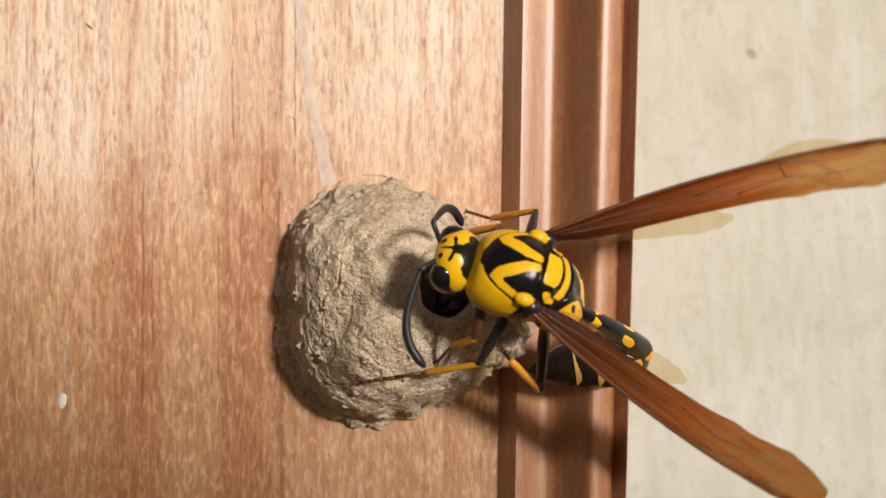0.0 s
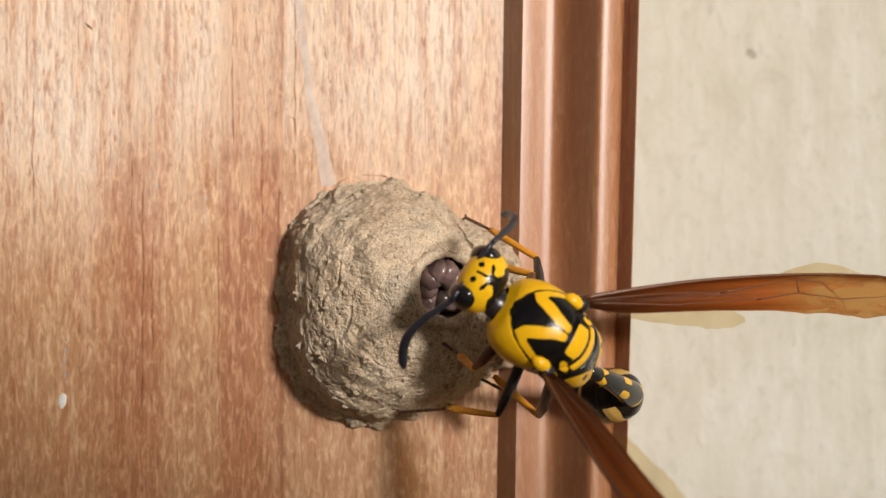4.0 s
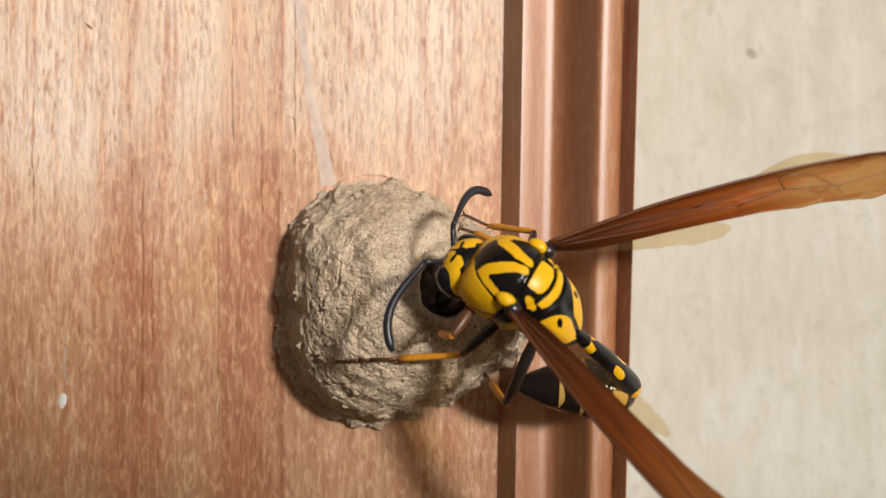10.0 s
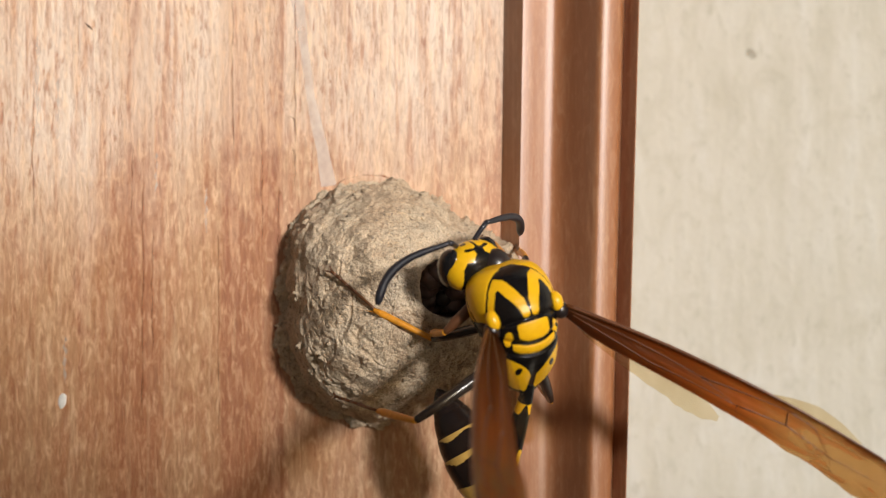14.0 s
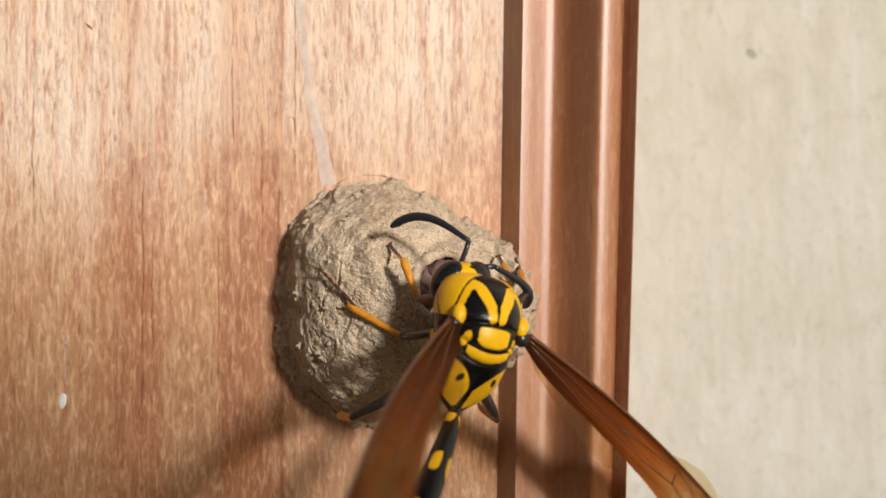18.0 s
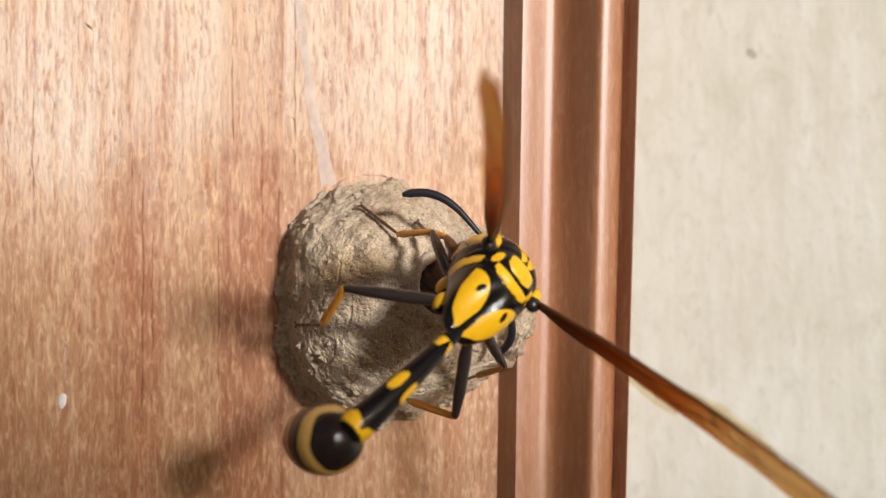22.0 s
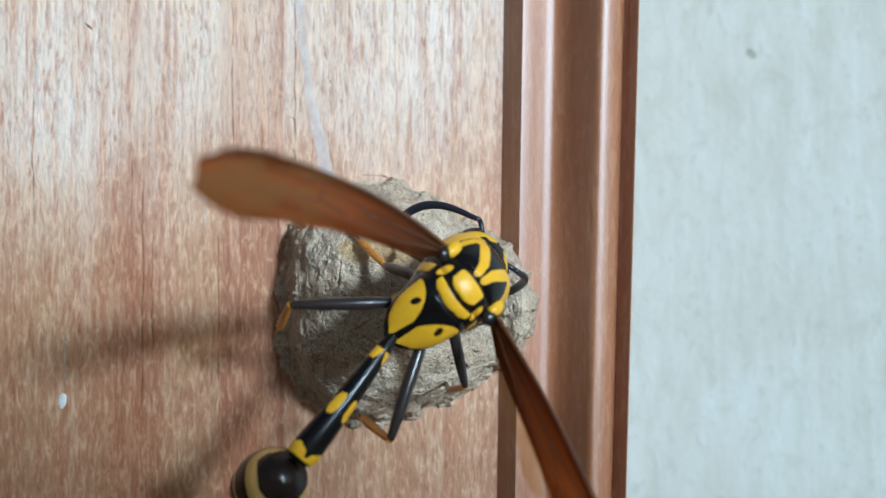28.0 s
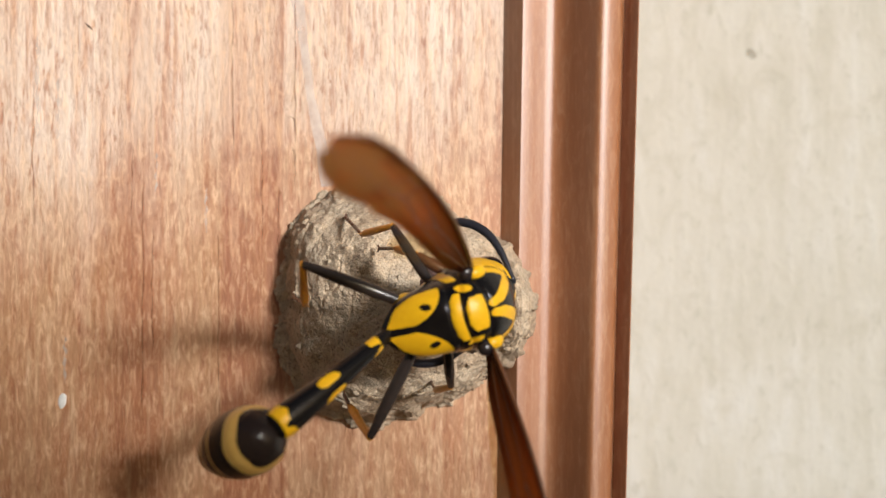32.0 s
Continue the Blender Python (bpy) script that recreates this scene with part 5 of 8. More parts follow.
    walk(piece["left_forewing"], keyed([
        (0, -0.35, 2.35, 1.35, 106.1, 12.7, 169.4), (0.5, -0.35, 2.35, 1.35, 107.9, 5.1, 174.9), (1, -0.35, 2.35, 1.35, 100.3, 8.1, 174.7),
        (1.5, -0.35, 2.35, 1.35, 99.8, 15, 168), (2, -0.35, 2.35, 1.35, 96.6, 8.1, 175.9), (2.5, -0.35, 2.35, 1.35, 69.1, -50.8, 149.7),
        (3, -0.35, 2.35, 1.35, 71.1, -39.4, 141.7), (3.5, -0.35, 2.35, 1.35, 73.5, -46.1, 143.8), (5.5, -0.35, 2.35, 1.35, 109.4, -31.7, 139.3),
        (6, -0.35, 2.35, 1.35, 90.1, -26.9, 151.1), (7, -0.35, 2.35, 1.35, 86.3, -3, 160.5), (8, -0.35, 2.35, 1.35, 79.5, -6.8, 157.6),
        (9, -0.35, 2.35, 1.35, 82.3, -8.8, 158.7), (10, -0.35, 2.35, 1.35, 84.7, -7, 158.1), (11, -0.35, 2.35, 1.35, 85.2, -15, 157),
        (12, -0.35, 2.35, 1.35, 78.4, -15.5, 154.6), (12.5, -0.35, 2.35, 1.35, 96.9, -28.2, 151.7), (13, -0.35, 2.35, 1.35, 85.3, -52.5, 145.4),
        (14, -0.35, 2.35, 1.35, 97, -55.6, 135.5), (14.5, -0.35, 2.35, 1.35, 89.3, -35.7, 156.3), (16.5, -0.35, 2.35, 1.35, 93, -42.3, 157.6),
        (17, -0.35, 2.35, 1.35, 101.9, -51.2, 148.5), (18, -0.35, 2.35, 1.35, 116.4, -39, 143.1), (18.5, -0.35, 2.35, 1.35, 110.7, -24.3, 140.2),
        (19, -0.35, 2.35, 1.35, 57.2, -34.6, 152.4), (19.5, -0.35, 2.35, 1.35, -15.3, -39.1, 152.3), (20, -0.35, 2.35, 1.35, -39.5, -31.9, 148.5),
        (20.5, -0.35, 2.35, 1.35, -16.7, -34.8, 146.1), (21, -0.35, 2.35, 1.35, 49.4, -30.6, 147.1), (21.5, -0.35, 2.35, 1.35, -5.8, -23.7, 152.6),
        (22, -0.35, 2.35, 1.35, -93.1, -24.5, 152.6), (22.5, -0.35, 2.35, 1.35, -66.6, -23.1, 157.1), (23, -0.35, 2.35, 1.35, -59.8, -28, 153.7),
        (23.5, -0.35, 2.35, 1.35, -17.3, -29.4, 151.1), (24, -0.35, 2.35, 1.35, 42.5, -30.8, 149.1), (24.5, -0.35, 2.35, 1.35, 13, -26.2, 155.3),
        (25, -0.35, 2.35, 1.35, -75.4, -29.2, 150.7), (25.5, -0.35, 2.35, 1.35, 18.7, -30, 143.7), (27.5, -0.35, 2.35, 1.35, -56.1, -27.3, 156.2),
        (28, -0.35, 2.35, 1.35, 57.2, -34.5, 147.1), (28.5, -0.35, 2.35, 1.35, -19.4, -38.3, 145.4), (29, -0.35, 2.35, 1.35, -48.3, -29.9, 150.4),
        (29.5, -0.35, 2.35, 1.35, -78.7, -29, 158.3), (30, -0.35, 2.35, 1.35, -97.1, -25.3, 162.9), (30.5, -0.35, 2.35, 1.35, -49.3, -13.8, 163.2),
        (31, -0.35, 2.35, 1.35, -99, -24.9, 157.3), (31.5, -0.35, 2.35, 1.35, -45.2, -32.7, 155.5), (32, -0.35, 2.35, 1.35, 42.4, -36.1, 150.7),
    ]))
    walk(piece["left_hind_femur"], keyed([
        (0, -4.6, 3.65, -7.64, -30, -58.2, -49.2), (0.5, -4.24, 4.78, -7.11, -18.2, -50.1, -63.4), (1, -3.79, 5.82, -6.29, -10.3, -39.8, -73.6),
        (1.5, -4.05, 5.73, -6.3, -8.9, -39.8, -70.4), (2, -4.3, 5.63, -6.3, -7.3, -39.9, -67.2), (2.5, -5.7, 4.6, -6.42, -18.2, -41.2, -46.7),
        (3, -5.45, 3.08, -7.47, -36.6, -55.4, -33.1), (3.5, -5.16, 3.36, -7.51, -34.5, -56.1, -39.3), (5.5, -5.12, 0.56, -7.97, -53, -64.3, 11.2),
        (6, -5.37, 0.2, -7.8, -45.6, -61, 16.8), (7, -3.03, 2.58, -8.39, -0.8, -75.4, -67.1), (8, -2.92, 3.76, -8, 4.9, -65, -79),
        (9, -3, 3.66, -8.04, 1.9, -65.8, -76.8), (10, -2.75, 3.69, -8.04, 4.6, -65.9, -82.3), (11, -4.32, 3.71, -7.72, -16.9, -59.6, -53.6),
        (12, -4.97, 3.04, -7.73, -30.9, -59.8, -37), (12.5, -5.08, 2.24, -7.9, -39.6, -62.9, -23), (13, -3.82, 7.22, -3.41, 5.6, -10.9, -76.9),
        (14, -4.22, 7.23, -2.39, -1, -1.7, -73.5), (14.5, -4.12, 7.14, -3.42, 17.2, -11, -74.1), (16.5, -4.95, 6.97, -2.27, 13.1, -0.6, -66.5),
        (17, -5.35, 6.78, -2.28, 3.9, -0.7, -62.6), (18, -5.37, 4.74, -6.54, -0.5, -42.7, -50.8), (18.5, -5.7, 4.45, -6.54, -2.5, -42.7, -45.4),
        (19, -6.47, 5.04, -5.18, 20, -27.7, -44.1), (19.5, -5.06, 5.1, -6.43, 31, -41.4, -56.4), (20, -3.89, 5.15, -6.93, 44.3, -47.6, -69.8),
        (20.5, -4.39, 4.88, -6.96, 34.6, -48.1, -62.2), (21, -5.02, 4.67, -6.83, 24.2, -46.3, -53.7), (21.5, -2.73, 4.51, -7.61, 55, -57.6, -84.5),
        (22, -1.07, 4.59, -7.4, 82.8, -54.3, -110.9), (22.5, -1.86, 4.32, -7.71, 71.9, -59.4, -99.5), (23, -2.8, 4.07, -7.86, 55.4, -62.1, -82.4),
        (23.5, -3.43, 3.96, -7.83, 40.9, -61.6, -70.2), (24, -4.21, 3.95, -7.64, 26.4, -58.2, -57.7), (24.5, -3.84, 4.24, -7.58, 36.9, -57.3, -65.4),
        (25, -3.7, 4.57, -7.42, 44.7, -54.6, -69.4), (25.5, -6.59, 4.05, -6.04, 14.1, -36.8, -35.1), (27.5, -5.44, 4.87, -6.39, 44.8, -40.9, -51.1),
        (28, -6.89, 4.8, -4.86, 16.6, -24.6, -39.5), (28.5, -5.96, 5.17, -5.62, 27.7, -32.3, -48.8), (29, -4.94, 5.49, -6.11, 41.5, -37.6, -59.9),
        (29.5, -4, 5.36, -6.7, 53.7, -44.7, -69.4), (30, -2.87, 5.22, -7.08, 70.1, -49.6, -83.6), (30.5, -2.23, 4.96, -7.3, 75.8, -52.8, -92.5),
        (31, -1.7, 4.68, -7.46, 81.5, -55.3, -101.1), (31.5, -3.76, 4.84, -7.22, 48.5, -51.6, -70), (32, -6.45, 4.92, -5.37, 20.5, -29.6, -43.3),
    ]))
    walk(piece["left_hind_tarsus"], keyed([
        (0, -1.45, 3.73, -4.12, -131.5, 63.7, -106.6), (0.5, -1.32, 4.61, -3.35, 178.3, 72.7, -112.2), (1, -2.7, 4.52, -10.78, -25.4, 60.8, -29.3),
        (1.5, -2.71, 4.21, -10.62, -33.4, 70, -41), (2, -2.69, 3.9, -10.47, -44.8, 76.6, -64.5), (2.5, -4.74, 3.58, -10.97, 40.8, 88.8, 44.4),
        (3, -3.76, 1, -11.46, -90.1, 76.7, -66.6), (3.5, -3.99, 1.72, -11.88, -35.3, 71.6, -22.8), (5.5, -2.77, 2.62, -4.36, 174.9, 70.7, -97.8),
        (6, -4.4, -0.68, -12.41, -30.9, 38.2, -4.7), (7, -1.65, 0.57, -12.45, -38.5, 37.2, -17), (8, -1.5, 1.52, -12.03, -32, 41, -35.9),
        (9, -1.74, 1.88, -12.3, -28.4, 37.1, -33.6), (10, -1.23, 1.36, -11.9, -41, 52.2, -55.9), (11, -3.24, 1.6, -11.87, -48.8, 63.5, -76.3),
        (12, -4.33, 0.96, -12, -114, 65.8, -90.2), (12.5, -4.13, 0.24, -12.16, -82.5, 64, -84.9), (13, -2.33, 8.61, -7.83, -29.6, 57.6, 37.5),
        (14, -3.25, 8.19, -7.01, -25.7, 63.7, 43.6), (14.5, -2.42, 7.2, -7.9, -57.4, 57, 28.4), (16.5, -3.44, 7.23, -6.89, -61, 64.3, 28.5),
        (17, -4.43, 6.8, -7.01, -44.8, 65.5, 37.2), (18, -4.49, 3.75, -11.08, -68.8, 63.7, 13.7), (18.5, -4.63, 2.91, -10.94, 165.3, 61.6, -54.1),
        (19, -5.51, 3.43, -9.65, -115.2, 68.3, 25.8), (19.5, -3.83, 3.61, -10.88, -136.3, 60.8, 8.7), (20, -2.42, 3.83, -11.35, -153.4, 51.2, -2.5),
        (20.5, -3.16, 3.62, -11.46, -144.3, 56.1, -1), (21, -4, 3.45, -11.43, -134.5, 61, 1.9), (21.5, -1.05, 2.99, -11.9, -141.6, 53, 1.2),
        (22, 1.21, 2.79, -11.27, -149.3, 43.4, -0.9), (22.5, 0.31, 2.72, -11.74, -145.4, 46.9, -0.1), (23, -0.81, 2.69, -12.02, -141.7, 50, 0.2),
        (23.5, -1.92, 2.61, -12.2, -135.4, 54.3, 1), (24, -3.13, 2.64, -12.19, -129, 58.3, 1.9), (24.5, -2.11, 2.52, -11.8, -139.2, 53, -1.8),
        (25, -1.42, 2.53, -11.14, -148.4, 47.1, -4.2), (25.5, -4.92, 1.51, -9.73, 178.6, 58.2, -16.1), (27.5, -2.69, 4.11, -10.3, -177.9, 38.8, 0.9),
        (28, -5.93, 3.71, -9.43, -143.9, 61.2, -2), (28.5, -4.46, 4.01, -10.06, -140.1, 50.3, -1.7), (29, -3.07, 4.33, -10.44, -136.8, 39.4, -1),
        (29.5, -1.59, 4.09, -10.67, -132.5, 38.2, 8), (30, 0.01, 3.94, -10.71, -129, 37.1, 17.3), (30.5, 0.59, 3.64, -10.98, -131.5, 36.8, 13.5),
        (31, 1.06, 3.32, -11.19, -134.2, 36.3, 9.4), (31.5, -1.56, 2.59, -10.94, -138.4, 50.8, 8.5), (32, -4.78, 2.05, -8.85, -152.2, 63.5, -0.3),
    ]))
    walk(piece["left_hind_tibia"], keyed([
        (0, -4.6, 3.65, -7.64, -41.4, -48.2, 1.5), (0.5, -4.24, 4.78, -7.11, -33.2, -52.1, -3.2), (1, -3.79, 5.82, -6.29, -38, 69.3, -50),
        (1.5, -4.05, 5.73, -6.3, -27.1, 64.9, -48.5), (2, -4.3, 5.63, -6.3, -18.9, 60.4, -46.9), (2.5, -5.7, 4.6, -6.42, -23.4, 72.9, -46.7),
        (3, -5.45, 3.08, -7.47, -42, 56.1, -51), (3.5, -5.16, 3.36, -7.51, -43.1, 65.3, -54.5), (5.5, -5.12, 0.56, -7.97, -35.4, -49.1, 41.1),
        (6, -5.37, 0.2, -7.8, -102.6, 74.2, -42.5), (7, -3.03, 2.58, -8.39, -78.5, 59, -55.5), (8, -2.92, 3.76, -8, -43.2, 56.7, -57.7),
        (9, -3, 3.66, -8.04, -73, 62.9, -54.6), (10, -2.75, 3.69, -8.04, -46, 54.2, -56.9), (11, -4.32, 3.71, -7.72, -47.5, 60.3, -62.9),
        (12, -4.97, 3.04, -7.73, -73.4, 63.1, -72.9), (12.5, -5.08, 2.24, -7.9, -68.9, 62.5, -64.7), (13, -3.82, 7.22, -3.41, -33.6, 65.3, 42.9),
        (14, -4.22, 7.23, -2.39, -32.4, 73.6, 44.4), (14.5, -4.12, 7.14, -3.42, -98.4, 69.1, 2), (16.5, -4.95, 6.97, -2.27, -90.1, 71.6, 9.8),
        (17, -5.35, 6.78, -2.28, -98.2, 79, 1), (18, -5.37, 4.74, -6.54, -173.5, 73.6, -48.5), (18.5, -5.7, 4.45, -6.54, 167.5, 66.9, -55.1),
        (19, -6.47, 5.04, -5.18, 100.7, 67.2, -59.4), (19.5, -5.06, 5.1, -6.43, 118.5, 66.5, -50.5), (20, -3.89, 5.15, -6.93, 135.3, 66, -41.9),
        (20.5, -4.39, 4.88, -6.96, 135.5, 68.6, -45.7), (21, -5.02, 4.67, -6.83, 135.7, 71, -50), (21.5, -2.73, 4.51, -7.61, 140.3, 62.2, -42.2),
        (22, -1.07, 4.59, -7.4, 142.4, 53.1, -38.3), (22.5, -1.86, 4.32, -7.71, 146.3, 56.3, -36.4), (23, -2.8, 4.07, -7.86, 150.9, 59.9, -34.7),
        (23.5, -3.43, 3.96, -7.83, 147.2, 65.1, -41.7), (24, -4.21, 3.95, -7.64, 141.5, 69.6, -50.7), (24.5, -3.84, 4.24, -7.58, 137.6, 59.9, -44.8),
        (25, -3.7, 4.57, -7.42, 130, 50.6, -41.8), (25.5, -6.59, 4.05, -6.04, 88, 50.6, -56.6), (27.5, -5.44, 4.87, -6.39, 150.6, 53.9, -15.3),
        (28, -6.89, 4.8, -4.86, 120.2, 72.4, -48.8), (28.5, -5.96, 5.17, -5.62, 134.9, 66.9, -37.8), (29, -4.94, 5.49, -6.11, 145.4, 63.1, -31.8),
        (29.5, -4, 5.36, -6.7, 143.6, 55.5, -27.7), (30, -2.87, 5.22, -7.08, 143.3, 49.2, -24), (30.5, -2.23, 4.96, -7.3, 146.7, 49.8, -25.2),
        (31, -1.7, 4.68, -7.46, 150.2, 50.5, -26.2), (31.5, -3.76, 4.84, -7.22, 106.6, 49.8, -45.7), (32, -6.45, 4.92, -5.37, 68.1, 46.5, -59.8),
    ]))
    walk(piece["left_mid_femur"], keyed([
        (0, 0.06, 3.77, -6.37, -6.4, -58.2, -95.9), (0.5, -0.62, 4.16, -6.08, -11.9, -52.3, -81.8), (1, -1.22, 4.78, -5.39, -10.3, -40.6, -74.1),
        (1.5, -1, 4.97, -5.23, -7.3, -38.2, -78.1), (2, -0.79, 5.18, -5, -4.6, -34.8, -81.6), (2.5, -1.04, 5.77, -3.75, -16.5, -18.5, -79.6),
        (3, -1.31, 4.55, -5.6, -20, -44, -71.7), (3.5, -1.66, 4.82, -5.17, -21, -37.3, -68.1), (5.5, -1.64, 4.33, -5.68, -13.2, -45.3, -65.4),
        (6, -1.94, 3.59, -6.11, -12.4, -52.9, -54), (7, 0.62, 3.13, -6.63, 27.3, -64.6, -113.2), (8, 0.91, 3.15, -6.56, 27.3, -62.8, -119.6),
        (9, 0.92, 2.97, -6.63, 27, -64.7, -122.4), (10, 1.13, 2.86, -6.62, 31.5, -64.3, -128.7), (11, 0.54, 3.47, -6.48, 9.2, -60.8, -108.1),
        (12, -0.17, 4.93, -5.37, -3.4, -40.3, -90.4), (12.5, -1.23, 4.35, -5.8, -12.1, -47.4, -71.9), (13, 0.48, 3.89, -6.24, 17, -55.5, -104.1),
        (14, 0.08, 3.59, -6.47, 8.4, -60.6, -96.6), (14.5, -1.47, 5.01, 0.61, 30.9, 35, -71.5), (16.5, -1.53, 4.92, 0.7, 25.6, 36.3, -70.4),
        (17, -1.05, 5.05, 0.71, 16.4, 36.4, -77.5), (18, 0.39, 1.76, -7.03, 70.3, -80.4, -136.8), (18.5, 0.75, 0.47, -6.95, 163.4, -75.9, 142.4),
        (19, 1.12, 4.3, -5.76, 54.4, -46.5, -113), (19.5, 2.46, 3.99, -5.22, 64.2, -38, -133.7), (20, 3.46, 3.7, -4.29, 64.6, -25.3, -145.7),
        (20.5, 3.11, 3.62, -4.88, 66.4, -33.1, -143.8), (21, -2.34, 5.2, -0.35, 49.2, 22.2, -61.9), (21.5, 3.65, 3.45, -4.22, 69.4, -24.3, -149.7),
        (22, 4.1, 3.46, -2.83, 68.7, -7.3, -152.2), (22.5, 3.65, 3.83, -3.71, 73, -17.9, -145.7), (23, 2.94, 4.22, -4.45, 72.9, -27.3, -136.2),
        (23.5, 2.63, 4.09, -4.97, 70.9, -34.4, -134.4), (24, 2.19, 4.02, -5.42, 67.1, -41, -130.2), (24.5, 2.91, 3.81, -4.94, 73, -34, -139.9),
        (25, 3.46, 3.71, -4.28, 74.2, -25.2, -145.6), (25.5, 1.75, 4.44, -5.32, 59.5, -39.5, -121.1), (27.5, 2.56, 5.11, -3.26, 65.8, -12.5, -125.2),
        (28, 0.99, 2.89, -6.64, 77.9, -65.1, -125.1), (28.5, 2.27, 3.65, -5.66, 73.7, -44.9, -135.2), (29, 2.77, 4.53, -4.24, 68.5, -24.6, -131.7),
        (29.5, 2.55, 5.05, -3.47, 69.1, -15, -125.5), (30, 2, 5.55, -2.72, 71.4, -6.1, -116.8), (30.5, 2.53, 5.22, -2.83, 72.7, -7.4, -124.2),
        (31, 2.98, 4.86, -2.91, 73.9, -8.3, -130.9), (31.5, 1.91, 5.15, -4.18, 63.7, -23.9, -118.1), (32, 0.15, 5.28, -4.89, 44.5, -33.3, -94.9),
    ]))
    walk(piece["left_mid_tarsus"], keyed([
        (0, 2.65, 4.28, -9.63, -21.2, 28.1, 20.1), (0.5, 1.92, 4.6, -9.39, -13.2, 17.4, 25.9), (1, 1.23, 5.19, -8.74, -6.5, 23.4, 32.7),
        (1.5, 1.29, 5.7, -8.64, -5.8, 32.5, 38), (2, 1.32, 6.22, -8.51, -5.6, 45.5, 43.7), (2.5, 0.48, 6.35, -7.66, 30.1, 65.5, 77.9),
        (3, 0.51, 5, -9.4, 4.9, 74.7, 65), (3.5, 0.2, 5.56, -8.92, 6, 70.8, 53.7), (5.5, 0.06, 5.47, -9.32, -17.7, 28.3, 35.1),
        (6, -0.47, 4.97, -9.78, -20.4, 35.4, 45.1), (7, 3.75, 4.96, -8.79, -31.4, 28.7, 34), (8, 4.17, 5.2, -6.77, -31.6, 31.2, 17.3),
        (9, 4.49, 4.94, -7.56, -27.9, 27.7, 22.2), (10, 4.61, 4.6, -8.23, -29.7, 24.3, 24.7), (11, 4.11, 4.57, -8.41, -22.7, 25, 17.4),
        (12, 2.44, 6.19, -8.46, -27.4, 52.7, 22.9), (12.5, 0.97, 5.32, -9.29, -21.2, 33, 29.1), (13, 3.54, 6.1, -7.85, -18.5, 15.9, 32.4),
        (14, 2.72, 6.24, -7.33, -18.4, 21.8, 27.7), (14.5, 1.34, 7.03, -1.78, -47.6, 45.5, 9.6), (16.5, 0.67, 7.26, -2.03, -40.3, 45.8, 16.1),
        (17, 0.55, 7.24, -2.49, -37.2, 53, 24.4), (18, 1.77, 3.95, -8.7, -33.5, 25.2, 41.4), (18.5, 1.15, 1.83, -10.29, -43.6, 26.6, 43.5),
        (19, 1.18, 5.58, -8.87, -49.6, 36.2, 60.6), (19.5, 3.4, 4.85, -8.2, -58.4, 33.9, 57.1), (20, 5.48, 4.06, -7.14, -66.5, 31.4, 55.4),
        (20.5, 4.74, 4.13, -7.85, -61.8, 35, 59.4), (21, -0.31, 5.52, -4.05, -103.5, 49.2, 2.8), (21.5, 5.79, 3.91, -7.49, -70.9, 34.2, 54.9),
        (22, 6.91, 3.8, -5.87, -87.7, 28.9, 39.3), (22.5, 5.82, 4.6, -7.23, -89.8, 32.9, 30.1), (23, 4.3, 5.44, -8.27, -94.5, 37.2, 19.4),
        (23.5, 3.69, 5.21, -8.82, -90.3, 40.8, 19.1), (24, 3.06, 5.01, -9.37, -85.1, 44.2, 20.1), (24.5, 4, 4.73, -8.85, -89.3, 40.3, 20.4),
        (25, 4.81, 4.54, -8.16, -94, 36.4, 20.2), (25.5, 2.48, 4.17, -9.39, -85.5, 53.3, 34.8), (27.5, 4.4, 6.21, -6.83, -81.1, 29.6, 50.4),
        (28, 2.59, 4.62, -9.67, -47.2, 36.3, 58.4), (28.5, 3.85, 4.82, -9.12, -61.3, 35.3, 54.4), (29, 4.41, 5.11, -8.05, -83.4, 36.8, 38.4),
        (29.5, 3.83, 5.91, -7.31, -96.6, 33.6, 27.6), (30, 2.9, 6.63, -6.69, -106, 28.3, 21.5), (30.5, 3.5, 6.18, -6.83, -106.8, 28.5, 19.8),
        (31, 4.07, 5.68, -6.94, -107.6, 28.6, 18.3), (31.5, 2.81, 5.33, -8.24, -103.4, 44.8, 24.1), (32, 0.85, 4.91, -9.03, -99.9, 60.3, 27.6),
    ]))
